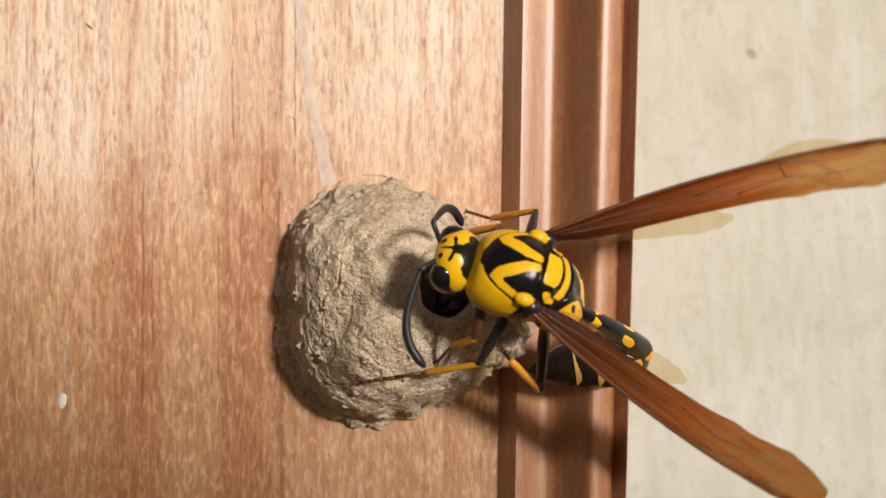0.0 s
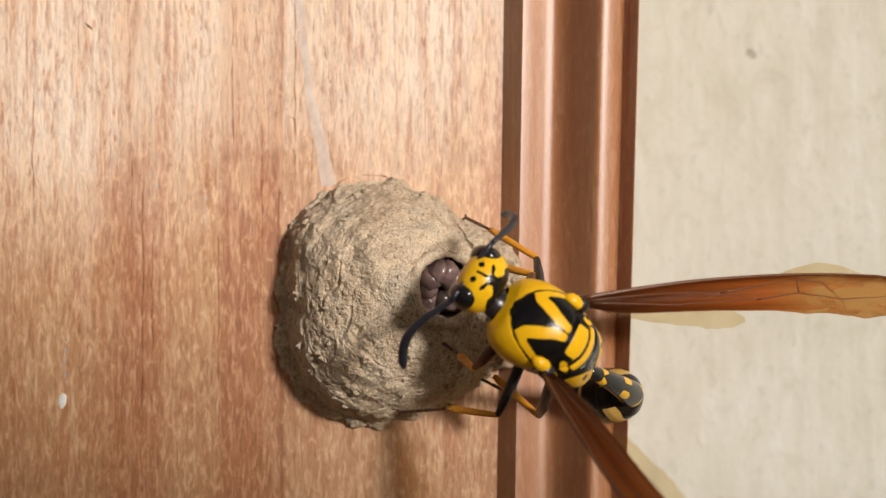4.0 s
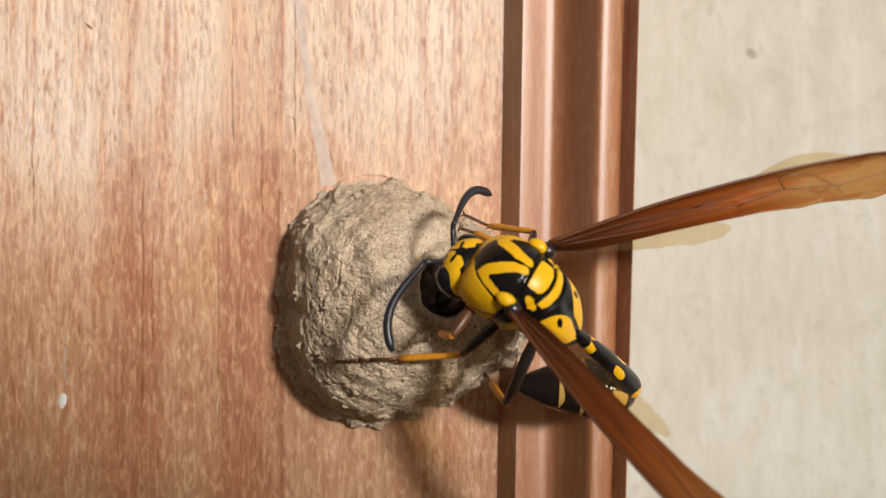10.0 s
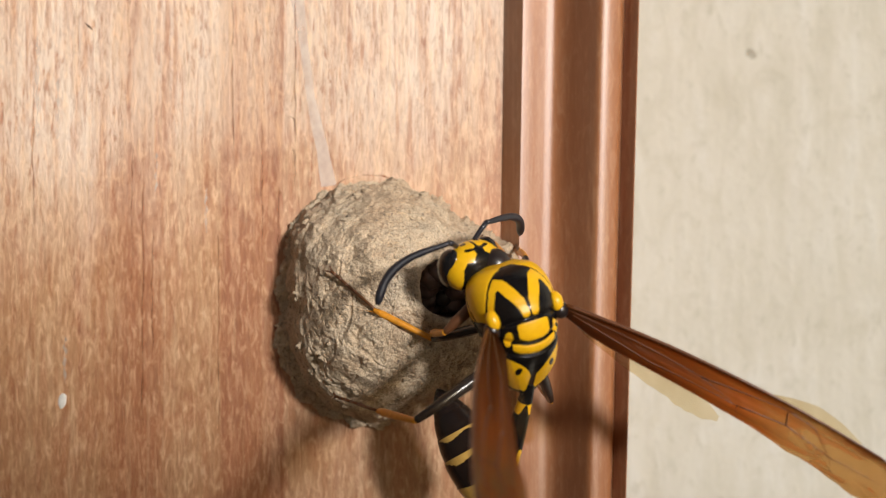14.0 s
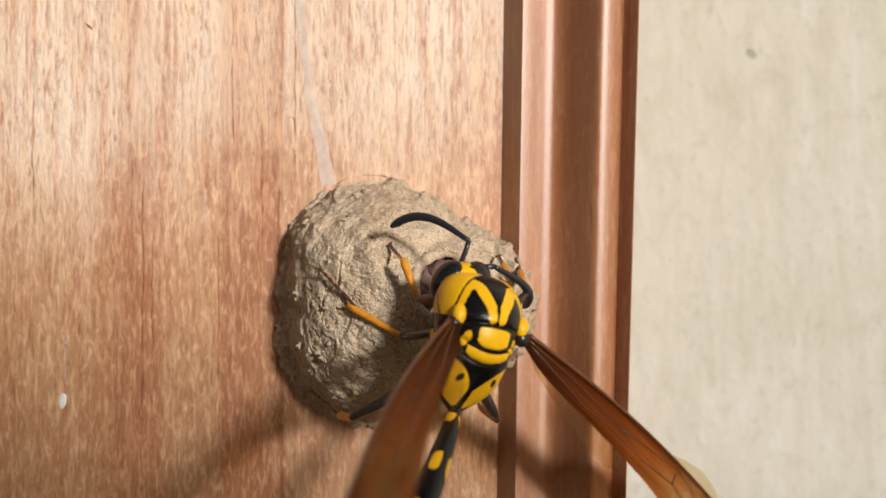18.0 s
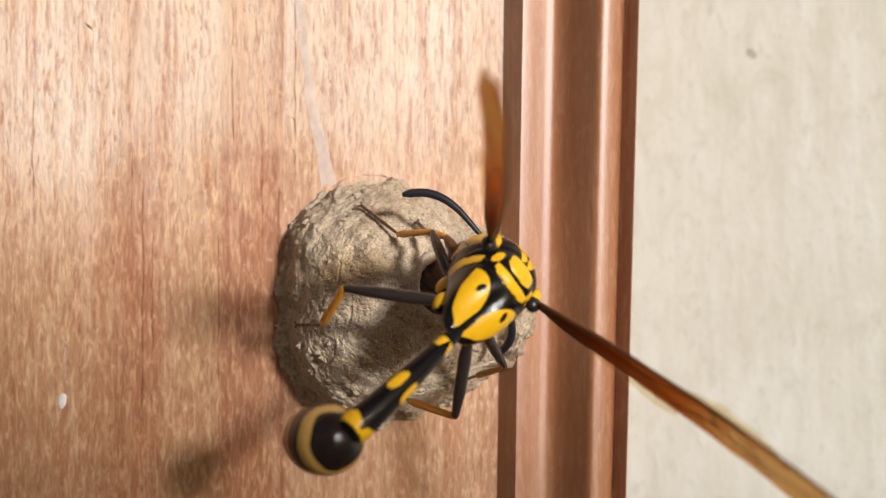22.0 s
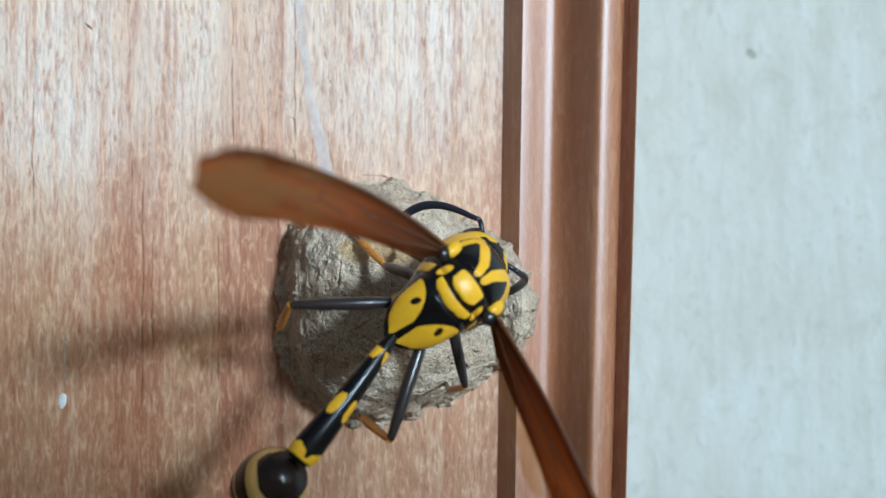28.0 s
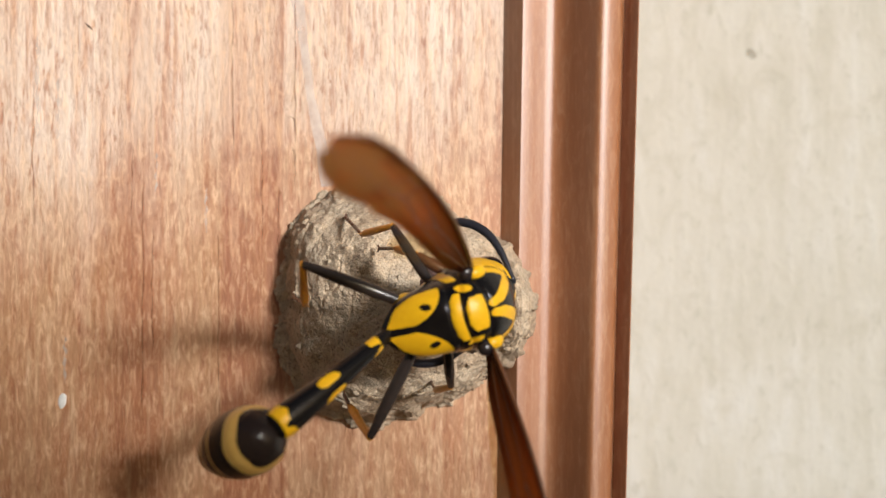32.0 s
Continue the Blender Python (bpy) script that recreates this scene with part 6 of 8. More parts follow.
    walk(piece["left_mid_tibia"], keyed([
        (0, 0.06, 3.77, -6.37, -28.3, 51.1, 11.2), (0.5, -0.62, 4.16, -6.08, -21.9, 52.1, 9.7), (1, -1.22, 4.78, -5.39, -14.5, 53.4, 9.5),
        (1.5, -1, 4.97, -5.23, -12.3, 54.8, 17.7), (2, -0.79, 5.18, -5, -10.4, 56.3, 26.2), (2.5, -1.04, 5.77, -3.75, 8.8, 67.4, 21),
        (3, -1.31, 4.55, -5.6, -21.9, 63.8, 14.2), (3.5, -1.66, 4.82, -5.17, -9.4, 62, 21.8), (5.5, -1.64, 4.33, -5.68, -24.1, 60.7, 34),
        (6, -1.94, 3.59, -6.11, -27.6, 61.2, 43.4), (7, 0.62, 3.13, -6.63, -32.6, 30.8, 30.4), (8, 0.91, 3.15, -6.56, -26.8, 3.1, 32.1),
        (9, 0.92, 2.97, -6.63, -25.3, 12.9, 28.9), (10, 1.13, 2.86, -6.62, -29.1, 22.5, 26.6), (11, 0.54, 3.47, -6.48, -23.1, 27.4, 17.2),
        (12, -0.17, 4.93, -5.37, -24.7, 46.8, 25.6), (12.5, -1.23, 4.35, -5.8, -27.9, 55.4, 23.8), (13, 0.48, 3.89, -6.24, -19.1, 23.1, 35.8),
        (14, 0.08, 3.59, -6.47, -15.5, 13, 45.1), (14.5, -1.47, 5.01, 0.61, -38.5, 34.7, 35.7), (16.5, -1.53, 4.92, 0.7, -34.3, 40.3, 46.9),
        (17, -1.05, 5.05, 0.71, -28.2, 49.7, 53.7), (18, 0.39, 1.76, -7.03, -31.2, 32.7, 57.7), (18.5, 0.75, 0.47, -6.95, -41.8, 67, 73.3),
        (19, 1.12, 4.3, -5.76, -58.2, 67.6, 87.5), (19.5, 2.46, 3.99, -5.22, -102.2, 67, 42.4), (20, 3.46, 3.7, -4.29, -132, 54.2, 10.2),
        (20.5, 3.11, 3.62, -4.88, -120.9, 60.2, 17.2), (21, -2.34, 5.2, -0.35, -123.5, 61, 8.9), (21.5, 3.65, 3.45, -4.22, -128.6, 56.2, 12.1),
        (22, 4.1, 3.46, -2.83, -139.6, 47.1, 6.9), (22.5, 3.65, 3.83, -3.71, -126.7, 56.9, 19.7), (23, 2.94, 4.22, -4.45, -104.8, 64.5, 42),
        (23.5, 2.63, 4.09, -4.97, -97.3, 68.2, 46.5), (24, 2.19, 4.02, -5.42, -92.4, 71.6, 48.4), (24.5, 2.91, 3.81, -4.94, -105.8, 70, 40),
        (25, 3.46, 3.71, -4.28, -118.8, 67.7, 31.7), (25.5, 1.75, 4.44, -5.32, 174.2, 79.2, -20.3), (27.5, 2.56, 5.11, -3.26, -133.4, 59, 30.9),
        (28, 0.99, 2.89, -6.64, -64.5, 52.1, 47.1), (28.5, 2.27, 3.65, -5.66, -101.4, 60.3, 36.3), (29, 2.77, 4.53, -4.24, -138.2, 65.4, 19.5),
        (29.5, 2.55, 5.05, -3.47, -129.6, 68.2, 33.9), (30, 2, 5.55, -2.72, -118.8, 70.4, 50.3), (30.5, 2.53, 5.22, -2.83, -122.3, 71.2, 44.8),
        (31, 2.98, 4.86, -2.91, -128, 71.3, 37), (31.5, 1.91, 5.15, -4.18, -156.6, 77.3, 11.3), (32, 0.15, 5.28, -4.89, 158.7, 79.2, -28),
    ]))
    walk(piece["left_scape"], keyed([
        (0, 2.05, 0.42, 0.55, 0, -29.1, 65.8), (0.5, 2.05, 0.42, 0.55, 0, -23.1, 84.4), (1, 2.05, 0.42, 0.55, 0, -9.5, 85.6),
        (1.5, 2.05, 0.42, 0.55, 0, 8.7, 93.2), (2, 2.05, 0.42, 0.55, 0, -13.1, 92.4), (2.5, 2.05, 0.42, 0.55, 0, -44.9, 51.4),
        (3, 2.05, 0.42, 0.55, 0, -43.8, 44.3), (3.5, 2.05, 0.42, 0.55, 0, 10.3, 90), (5.5, 2.05, 0.42, 0.55, 0, -66, 56),
        (6, 2.05, 0.42, 0.55, 0, -51.7, 65.9), (7, 2.05, 0.42, 0.55, 0, -40.2, 85.7), (8, 2.05, 0.42, 0.55, 0, -56.9, 114.4),
        (9, 2.05, 0.42, 0.55, 0, -58.6, 83.4), (10, 2.05, 0.42, 0.55, 0, -46.5, 71.2), (11, 2.05, 0.42, 0.55, 0, -41.6, 72.2),
        (12, 2.05, 0.42, 0.55, 0, -46.2, 81.1), (12.5, 2.05, 0.42, 0.55, 0, -53.3, 68.2), (13, 2.05, 0.42, 0.55, 0, -81.6, 5.8),
        (14, 2.05, 0.42, 0.55, 0, -44.4, 105.1), (14.5, 2.05, 0.42, 0.55, 0, -55.7, 116.4), (16.5, 2.05, 0.42, 0.55, 0, -47.6, 103.2),
        (17, 2.05, 0.42, 0.55, 0, -63.2, 83.3), (18, 2.05, 0.42, 0.55, 0, -68.3, -6), (18.5, 2.05, 0.42, 0.55, 0, -85.2, -54.6),
        (19, 2.05, 0.42, 0.55, 0, -25.5, 148.5), (19.5, 2.05, 0.42, 0.55, 0, -22.2, 148.1), (20, 2.05, 0.42, 0.55, 0, -20.4, 147.1),
        (20.5, 2.05, 0.42, 0.55, 0, -12.7, 142.7), (21, 2.05, 0.42, 0.55, 0, -6.7, 137.6), (21.5, 2.05, 0.42, 0.55, 0, -25.6, 130.9),
        (22, 2.05, 0.42, 0.55, 0, -45.8, 126.4), (22.5, 2.05, 0.42, 0.55, 0, -41.2, 108.6), (23, 2.05, 0.42, 0.55, 0, -34.1, 95.4),
        (23.5, 2.05, 0.42, 0.55, 0, -26.9, 85.1), (24, 2.05, 0.42, 0.55, 0, -18.1, 77.4), (24.5, 2.05, 0.42, 0.55, 0, -27.1, 85.6),
        (25, 2.05, 0.42, 0.55, 0, -30.5, 111), (25.5, 2.05, 0.42, 0.55, 0, -7.5, 96.6), (27.5, 2.05, 0.42, 0.55, 0, -48.3, 137.8),
        (28, 2.05, 0.42, 0.55, 0, -28.7, 87.2), (28.5, 2.05, 0.42, 0.55, 0, -15.4, 87.6), (29, 2.05, 0.42, 0.55, 0, -7, 85.7),
        (29.5, 2.05, 0.42, 0.55, 0, -16.7, 95.7), (30, 2.05, 0.42, 0.55, 0, -22.1, 106.8), (30.5, 2.05, 0.42, 0.55, 0, -28.1, 110.6),
        (31, 2.05, 0.42, 0.55, 0, -34.9, 117.5), (31.5, 2.05, 0.42, 0.55, 0, -23, 150), (32, 2.05, 0.42, 0.55, 0, -25.3, -173.5),
    ]))
    walk(piece["petiole"], keyed([
        (0, -4.55, 0, -2.03, 0, 39, -170), (0.5, -4.55, 0, -2.03, 0, 42.1, -173.4), (1, -4.55, 0, -2.03, 0, 44.6, -177.5),
        (1.5, -4.55, 0, -2.03, 0, 44.9, -174.6), (2, -4.55, 0, -2.03, 0, 45.2, -171.5), (2.5, -4.55, 0, -2.03, 0, 36, 173.8),
        (3, -4.55, 0, -2.03, 0, 32.9, -169.8), (3.5, -4.55, 0, -2.03, 0, 42.4, -165.1), (5.5, -4.55, 0, -2.03, 0, 42.4, -165.6),
        (6, -4.55, 0, -2.03, 0, 35.3, -154.7), (7, -4.55, 0, -2.03, 0, 53.4, -163.5), (8, -4.55, 0, -2.03, 0, 50.1, -166.5),
        (9, -4.55, 0, -2.03, 0, 51.3, -162.5), (10, -4.55, 0, -2.03, 0, 51.7, -159.2), (11, -4.55, 0, -2.03, 0, 47.3, -158),
        (12, -4.55, 0, -2.03, 0, 39.1, -161.9), (12.5, -4.55, 0, -2.03, 0, 39.6, -159.7), (13, -4.55, 0, -2.03, 0, 44.3, 152.1),
        (14, -4.55, 0, -2.03, 0, 37, 157.4), (14.5, -4.55, 0, -2.03, 0, 55.4, 179.5), (16.5, -4.55, 0, -2.03, 0, 57.7, 173.2),
        (17, -4.55, 0, -2.03, 5.4, 47.6, -177.7), (18, -4.55, 0, -2.03, -4.9, -21, 154.1), (18.5, -4.55, 0, -2.03, 0, -20.5, 150.5),
        (19, -4.55, 0, -2.03, 0, 24.8, -168.7), (19.5, -4.55, 0, -2.03, 0, 21.3, -175.7), (20, -4.55, 0, -2.03, 0, 25.2, 179.3),
        (20.5, -4.55, 0, -2.03, 0, 23.2, 178.6), (21, -4.55, 0, -2.03, 0, 22.5, 178.6), (21.5, -4.55, 0, -2.03, 0, 28.4, 176.5),
        (22, -4.55, 0, -2.03, 0, 39.9, 176.3), (22.5, -4.55, 0, -2.03, 0, 34.6, 176.5), (23, -4.55, 0, -2.03, 0, 30, 176.8),
        (23.5, -4.55, 0, -2.03, 0, 23.8, 178.5), (24, -4.55, 0, -2.03, 0, 19.4, -179), (24.5, -4.55, 0, -2.03, 0, 24, 178.8),
        (25, -4.55, 0, -2.03, 0, 30.2, 177.5), (25.5, -4.55, 0, -2.03, 0, 28.9, -165.5), (27.5, -4.55, 0, -2.03, 0, 33.1, 179.9),
        (28, -4.55, 0, -2.03, 0, 19.6, -164.8), (28.5, -4.55, 0, -2.03, 0, 32.7, -168.6), (29, -4.55, 0, -2.03, 0, 32, -178.9),
        (29.5, -4.55, 0, -2.03, 0, 36.8, -175.7), (30, -4.55, 0, -2.03, 0, 43.2, -171.6), (30.5, -4.55, 0, -2.03, 0, 45.5, -173.6),
        (31, -4.55, 0, -2.03, 0, 48.2, -175.2), (31.5, -4.55, 0, -2.03, 0, 40.5, -161), (32, -4.55, 0, -2.03, -1.7, 5.4, -163.9),
    ]))
    walk(piece["right_flagellum"], keyed([
        (0, 2.46, -1.25, 1.98, -12, 61.8, -89.8), (0.5, 2.1, -1.2, 2.06, -8.4, 54.7, -80.9), (1, 2.1, -1.39, 1.94, -9.3, 45.5, -76.1),
        (1.5, 1.75, -1.27, 2, -14.2, 42.6, -76.4), (2, 2.22, -1.69, 1.67, -19.1, 39.1, -76.9), (2.5, 2.36, -1, 2.12, -107.4, -3.9, -71.4),
        (3, 3.15, -1.65, 0.95, -88.6, 73.5, -149.7), (3.5, 1.8, -2.04, 1.01, 43, 54.2, -96.3), (5.5, 2.26, -1.81, 1.5, 6.1, 50.7, -65.7),
        (6, 2.69, -1.46, 1.73, -20.8, 27.9, -96.9), (7, 2.46, -1.29, 1.95, -2.6, 19.7, -73.1), (8, 2, -1.77, 1.58, -5.6, 31.8, -82.4),
        (9, 2.01, -1.81, 1.53, 0.5, 31.5, -75.8), (10, 2.16, -1.65, 1.72, -3.2, 26.4, -74.3), (11, 1.99, -1.91, 1.37, -15.6, 29.5, -91.4),
        (12, 2.42, -0.99, 2.11, 94.9, 63.2, -37.7), (12.5, 2.21, -1.82, 1.5, -21.9, 52.9, -101.2), (13, 1.35, -1.61, 1.54, 20.6, 37.9, -87.3),
        (14, 2.23, -1.59, 1.77, 9.2, 38.1, -74), (14.5, 1.15, -1.45, 1.56, 22.8, 25.4, -96.9), (16.5, 1.12, -1.55, 1.42, 33.3, 26.4, -94.4),
        (17, 1.41, -1.5, 1.7, 26.1, 30.1, -91.7), (18, 1.11, -1.34, 1.62, 36.1, 23.4, -93.5), (18.5, 1.08, -1.09, 1.78, 23.9, 8.1, -117.3),
        (19, 1.71, -2.09, 0.59, 62.7, 5.8, -22.2), (19.5, 1.59, -2.03, 0.82, 69.9, 9.4, -39.3), (20, 1.46, -1.97, 0.91, 62.8, 16.8, -59),
        (20.5, 1.58, -2.05, 0.39, 66.4, 31.5, -57.8), (21, 1.64, -1.96, -0.04, 49.4, 53.9, -71.8), (21.5, 1.54, -2.02, 0.29, 78.6, 29, -51.7),
        (22, 1.33, -1.96, 0.6, 84, 8.2, -49.6), (22.5, 1.37, -1.98, 0.54, 78.7, 12.8, -61.6), (23, 1.4, -1.99, 0.49, 67.6, 17.8, -76.5),
        (23.5, 1.57, -1.97, 0.05, 55.5, 32.9, -82.6), (24, 1.69, -1.82, -0.34, 20.1, 48.4, -99.7), (24.5, 1.7, -1.93, -0.16, 52.1, 39.3, -79.5),
        (25, 1.68, -2, 0.05, 68.8, 25.7, -64.2), (25.5, 1.84, -1.81, -0.4, 35.3, 74.5, -71.6), (27.5, 1.94, -2.11, 0.45, 88.7, 2.7, -29.5),
        (28, 1.7, -1.89, 1.32, 20.7, 8.4, -18.5), (28.5, 1.68, -2.08, 0.59, 66.4, 4.4, -33.1), (29, 1.76, -2.07, 0.27, 74.4, 9.2, -51.6),
        (29.5, 1.85, -2.09, 0.28, 82.4, 2.7, -32.5), (30, 1.97, -2.1, 0.28, 91.9, -2, -15.4), (30.5, 1.92, -2.08, 0.22, 97.3, -8.5, -26.1),
        (31, 1.86, -2.06, 0.16, 103.7, -13.2, -37.7), (31.5, 2.03, -1.95, -0.19, 106, 21.5, -26.6), (32, 1.92, -1.72, -0.54, 22.6, 77, -80.3),
    ]))
    walk(piece["right_fore_femur"], keyed([
        (0, 1.59, -4.11, -2.8, 10.1, -19.5, 88), (0.5, 1.03, -3.89, -3.15, 4.3, -26, 76.9), (1, 0.51, -3.54, -3.44, 0.8, -31.8, 65),
        (1.5, 0.72, -3.61, -3.46, 0.7, -32.2, 69.4), (2, 0.93, -3.67, -3.47, 0.4, -32.5, 74), (2.5, 2.04, -3.41, -3.93, 20, -42.4, 97.9),
        (3, 4.47, -2.78, -1.77, 23, -1.2, 147.3), (3.5, 0.87, -3.52, -3.66, 15.8, -36.5, 71.8), (5.5, 3.46, -3.45, -3.03, 20.6, -23.8, 125.7),
        (6, 2.93, -3.76, -3.02, 8.9, -23.6, 114.1), (7, 2.78, -3.49, -3.57, 2, -34.6, 113.5), (8, 1.75, -3.75, -3.53, -16.5, -33.6, 91),
        (9, 1.51, -3.73, -3.55, -16.5, -34.1, 86), (10, 2.33, -3.68, -3.51, -2, -33.3, 103.3), (11, 1.9, -3.99, -3.08, 1.8, -24.8, 93.9),
        (12, 3.12, -3.09, -3.82, 31.3, -40, 124.2), (12.5, 4.54, -2.62, -2.14, 25, -7.7, 150.3), (13, 4.03, -1.38, -4, 23.3, -44.3, 170.7),
        (14, 3.88, -1.83, -4.04, 25.5, -45.1, 159.1), (14.5, 4.31, -2.28, -3.25, 14, -28.1, 153.9), (16.5, 4.42, -2.04, -3.26, 13.5, -28.2, 159.1),
        (17, 4.51, -1.73, -3.27, 19.4, -28.4, 165.5), (18, 3.98, -3.3, -2.35, 4.5, -11.4, 134.7), (18.5, 4.46, -2.52, -0.72, 14.1, 17.2, 151.1),
        (19, 4.69, -1.9, -2.76, -6.3, -18.8, 163.2), (19.5, 4.72, -2.31, -1.91, -13.3, -3.7, 156.5), (20, 4.46, -2.66, -1, -20.1, 12.3, 149),
        (20.5, 4.52, -2.69, -1.98, -19.9, -4.9, 149.1), (21, 4.29, -2.7, -2.84, -23.5, -20.2, 146.8), (21.5, 4.58, -2.6, -1.82, -20.1, -2, 150.9),
        (22, 4.52, -2.43, -0.76, -18.6, 16.6, 153.1), (22.5, 4.7, -2.35, -1.5, -15.9, 3.5, 155.8), (23, 4.71, -2.26, -2.23, -14.3, -9.2, 157.3),
        (23.5, 4.13, -2.73, -3.12, -54.8, -25.4, 144.5), (24, 3.23, -3.04, -3.8, -84.3, -39.4, 126.9), (24.5, 3.65, -3.24, -3.14, -66.9, -25.9, 131),
        (25, 3.89, -3.37, -2.39, -55.7, -12.1, 132.8), (25.5, 4.1, -3.16, -2.37, -30.5, -11.7, 138), (27.5, 4.55, -2.67, -1.67, -45, 0.6, 149.6),
        (28, 3.08, -3.66, -3.08, -39.4, -24.7, 117.4), (28.5, 3.21, -3.69, -2.88, -51.1, -20.9, 119.3), (29, 3.32, -3.71, -2.67, -62.8, -17.1, 120.9),
        (29.5, 3.81, -3.16, -3.04, -79.3, -24, 134.3), (30, 4.16, -2.54, -3.27, -102.5, -28.5, 147.9), (30.5, 3.87, -3.01, -3.17, -95, -26.4, 137.2),
        (31, 3.49, -3.43, -3.03, -89, -23.7, 126.3), (31.5, 3.58, -3.34, -3.07, -66.5, -24.5, 128.8), (32, 3.65, -3.12, -3.31, -44.5, -29.2, 132.7),
    ]))
    walk(piece["right_fore_tarsus"], keyed([
        (0, 2.94, -4.2, -5.3, -72.3, 62.5, -74.1), (0.5, 2.58, -3.62, -5.46, -59.1, 66.9, -71.5), (1, 2.28, -2.98, -5.55, -44, 71.3, -66.5),
        (1.5, 2.52, -3.1, -5.59, -37.7, 71.6, -59.1), (2, 2.79, -3.18, -5.53, -31.9, 72, -52.6), (2.5, 3.36, -3.38, -6.39, -109.9, 80, -145.6),
        (3, 5.29, -3, -4.49, -114.6, 73.5, -97.4), (3.5, 1.96, -3.45, -6.24, -120.7, 76.7, -113.2), (5.5, 4.94, -4.1, -5.4, -85.8, 69.9, -59.1),
        (6, 4.41, -4.13, -5.38, -85.3, 68, -50.9), (7, 4.74, -4.19, -5.51, -66.2, 56.5, -39.6), (8, 3.76, -4.59, -5.35, -53.9, 55.4, -37.5),
        (9, 3.54, -4.58, -5.36, -52.9, 57.3, -40.5), (10, 4.46, -4.52, -5.23, -56.6, 55, -41.4), (11, 3.85, -4.74, -5, -63, 64.5, -54),
        (12, 4.04, -4.02, -6.33, -91.3, 66.5, -72.9), (12.5, 5, -3.59, -4.75, -140.8, 69.1, -89.2), (13, 5.04, -1.69, -6.66, -62, 69.7, -24.1),
        (14, 4.94, -2.28, -6.6, -75.8, 73.3, -33.6), (14.5, 6.12, -2.75, -5.34, -58.3, 52.7, -9.7), (16.5, 5.95, -2.58, -5.6, -49.1, 54.5, -7.5),
        (17, 5.67, -2.35, -5.79, -55.3, 62.4, -11.9), (18, 5.76, -3.81, -4.53, -59.9, 54.4, -33.3), (18.5, 6.1, -3.33, -2.9, -73.3, 47.8, -42.2),
        (19, 6.36, -1.77, -4.98, -77.8, 50, -2), (19.5, 6.68, -2.28, -3.9, -82.4, 42.6, -4), (20, 6.65, -2.73, -2.71, -85.7, 35, -6.3),
        (20.5, 6.57, -2.9, -3.88, -98, 40.6, -5.8), (21, 6.13, -3.02, -4.87, -103.5, 47, -3.1), (21.5, 6.8, -2.97, -3.44, -110.8, 35.5, -5.7),
        (22, 6.98, -2.81, -1.9, -118.1, 23.4, -8), (22.5, 7.09, -2.8, -2.87, -124.2, 30.6, -6.4), (23, 6.91, -2.74, -3.79, -129.8, 37.8, -5.7),
        (23.5, 6.14, -3.33, -4.86, -129.2, 47, -2.9), (24, 5.08, -3.75, -5.73, -130.4, 54.9, -2.5), (24.5, 5.65, -3.89, -4.89, -144.3, 47.4, -8.6),
        (25, 6.06, -3.96, -3.97, -156.6, 39.6, -11.2), (25.5, 5.75, -3.69, -4.48, -175.5, 59.1, -14), (27.5, 6.81, -2.74, -3.25, -139.2, 74.7, 35.2),
        (28, 4.33, -4.06, -5.46, 156.5, 63.6, -18.8), (28.5, 4.88, -4.17, -5, 162.1, 59.1, -17.5), (29, 5.36, -4.26, -4.45, 163.8, 62, -19.3),
        (29.5, 6.01, -3.63, -4.6, 159.7, 69.1, -21.9), (30, 6.6, -2.94, -4.64, 148.8, 74.9, -30.7), (30.5, 6.25, -3.56, -4.49, 152.5, 58.2, -24.9),
        (31, 5.87, -4.14, -4.33, 149.6, 46.6, -24.8), (31.5, 5.49, -4.07, -4.88, 128.8, 50.1, -29.6), (32, 5.06, -3.97, -5.55, 104, 56.9, -39.6),
    ]))
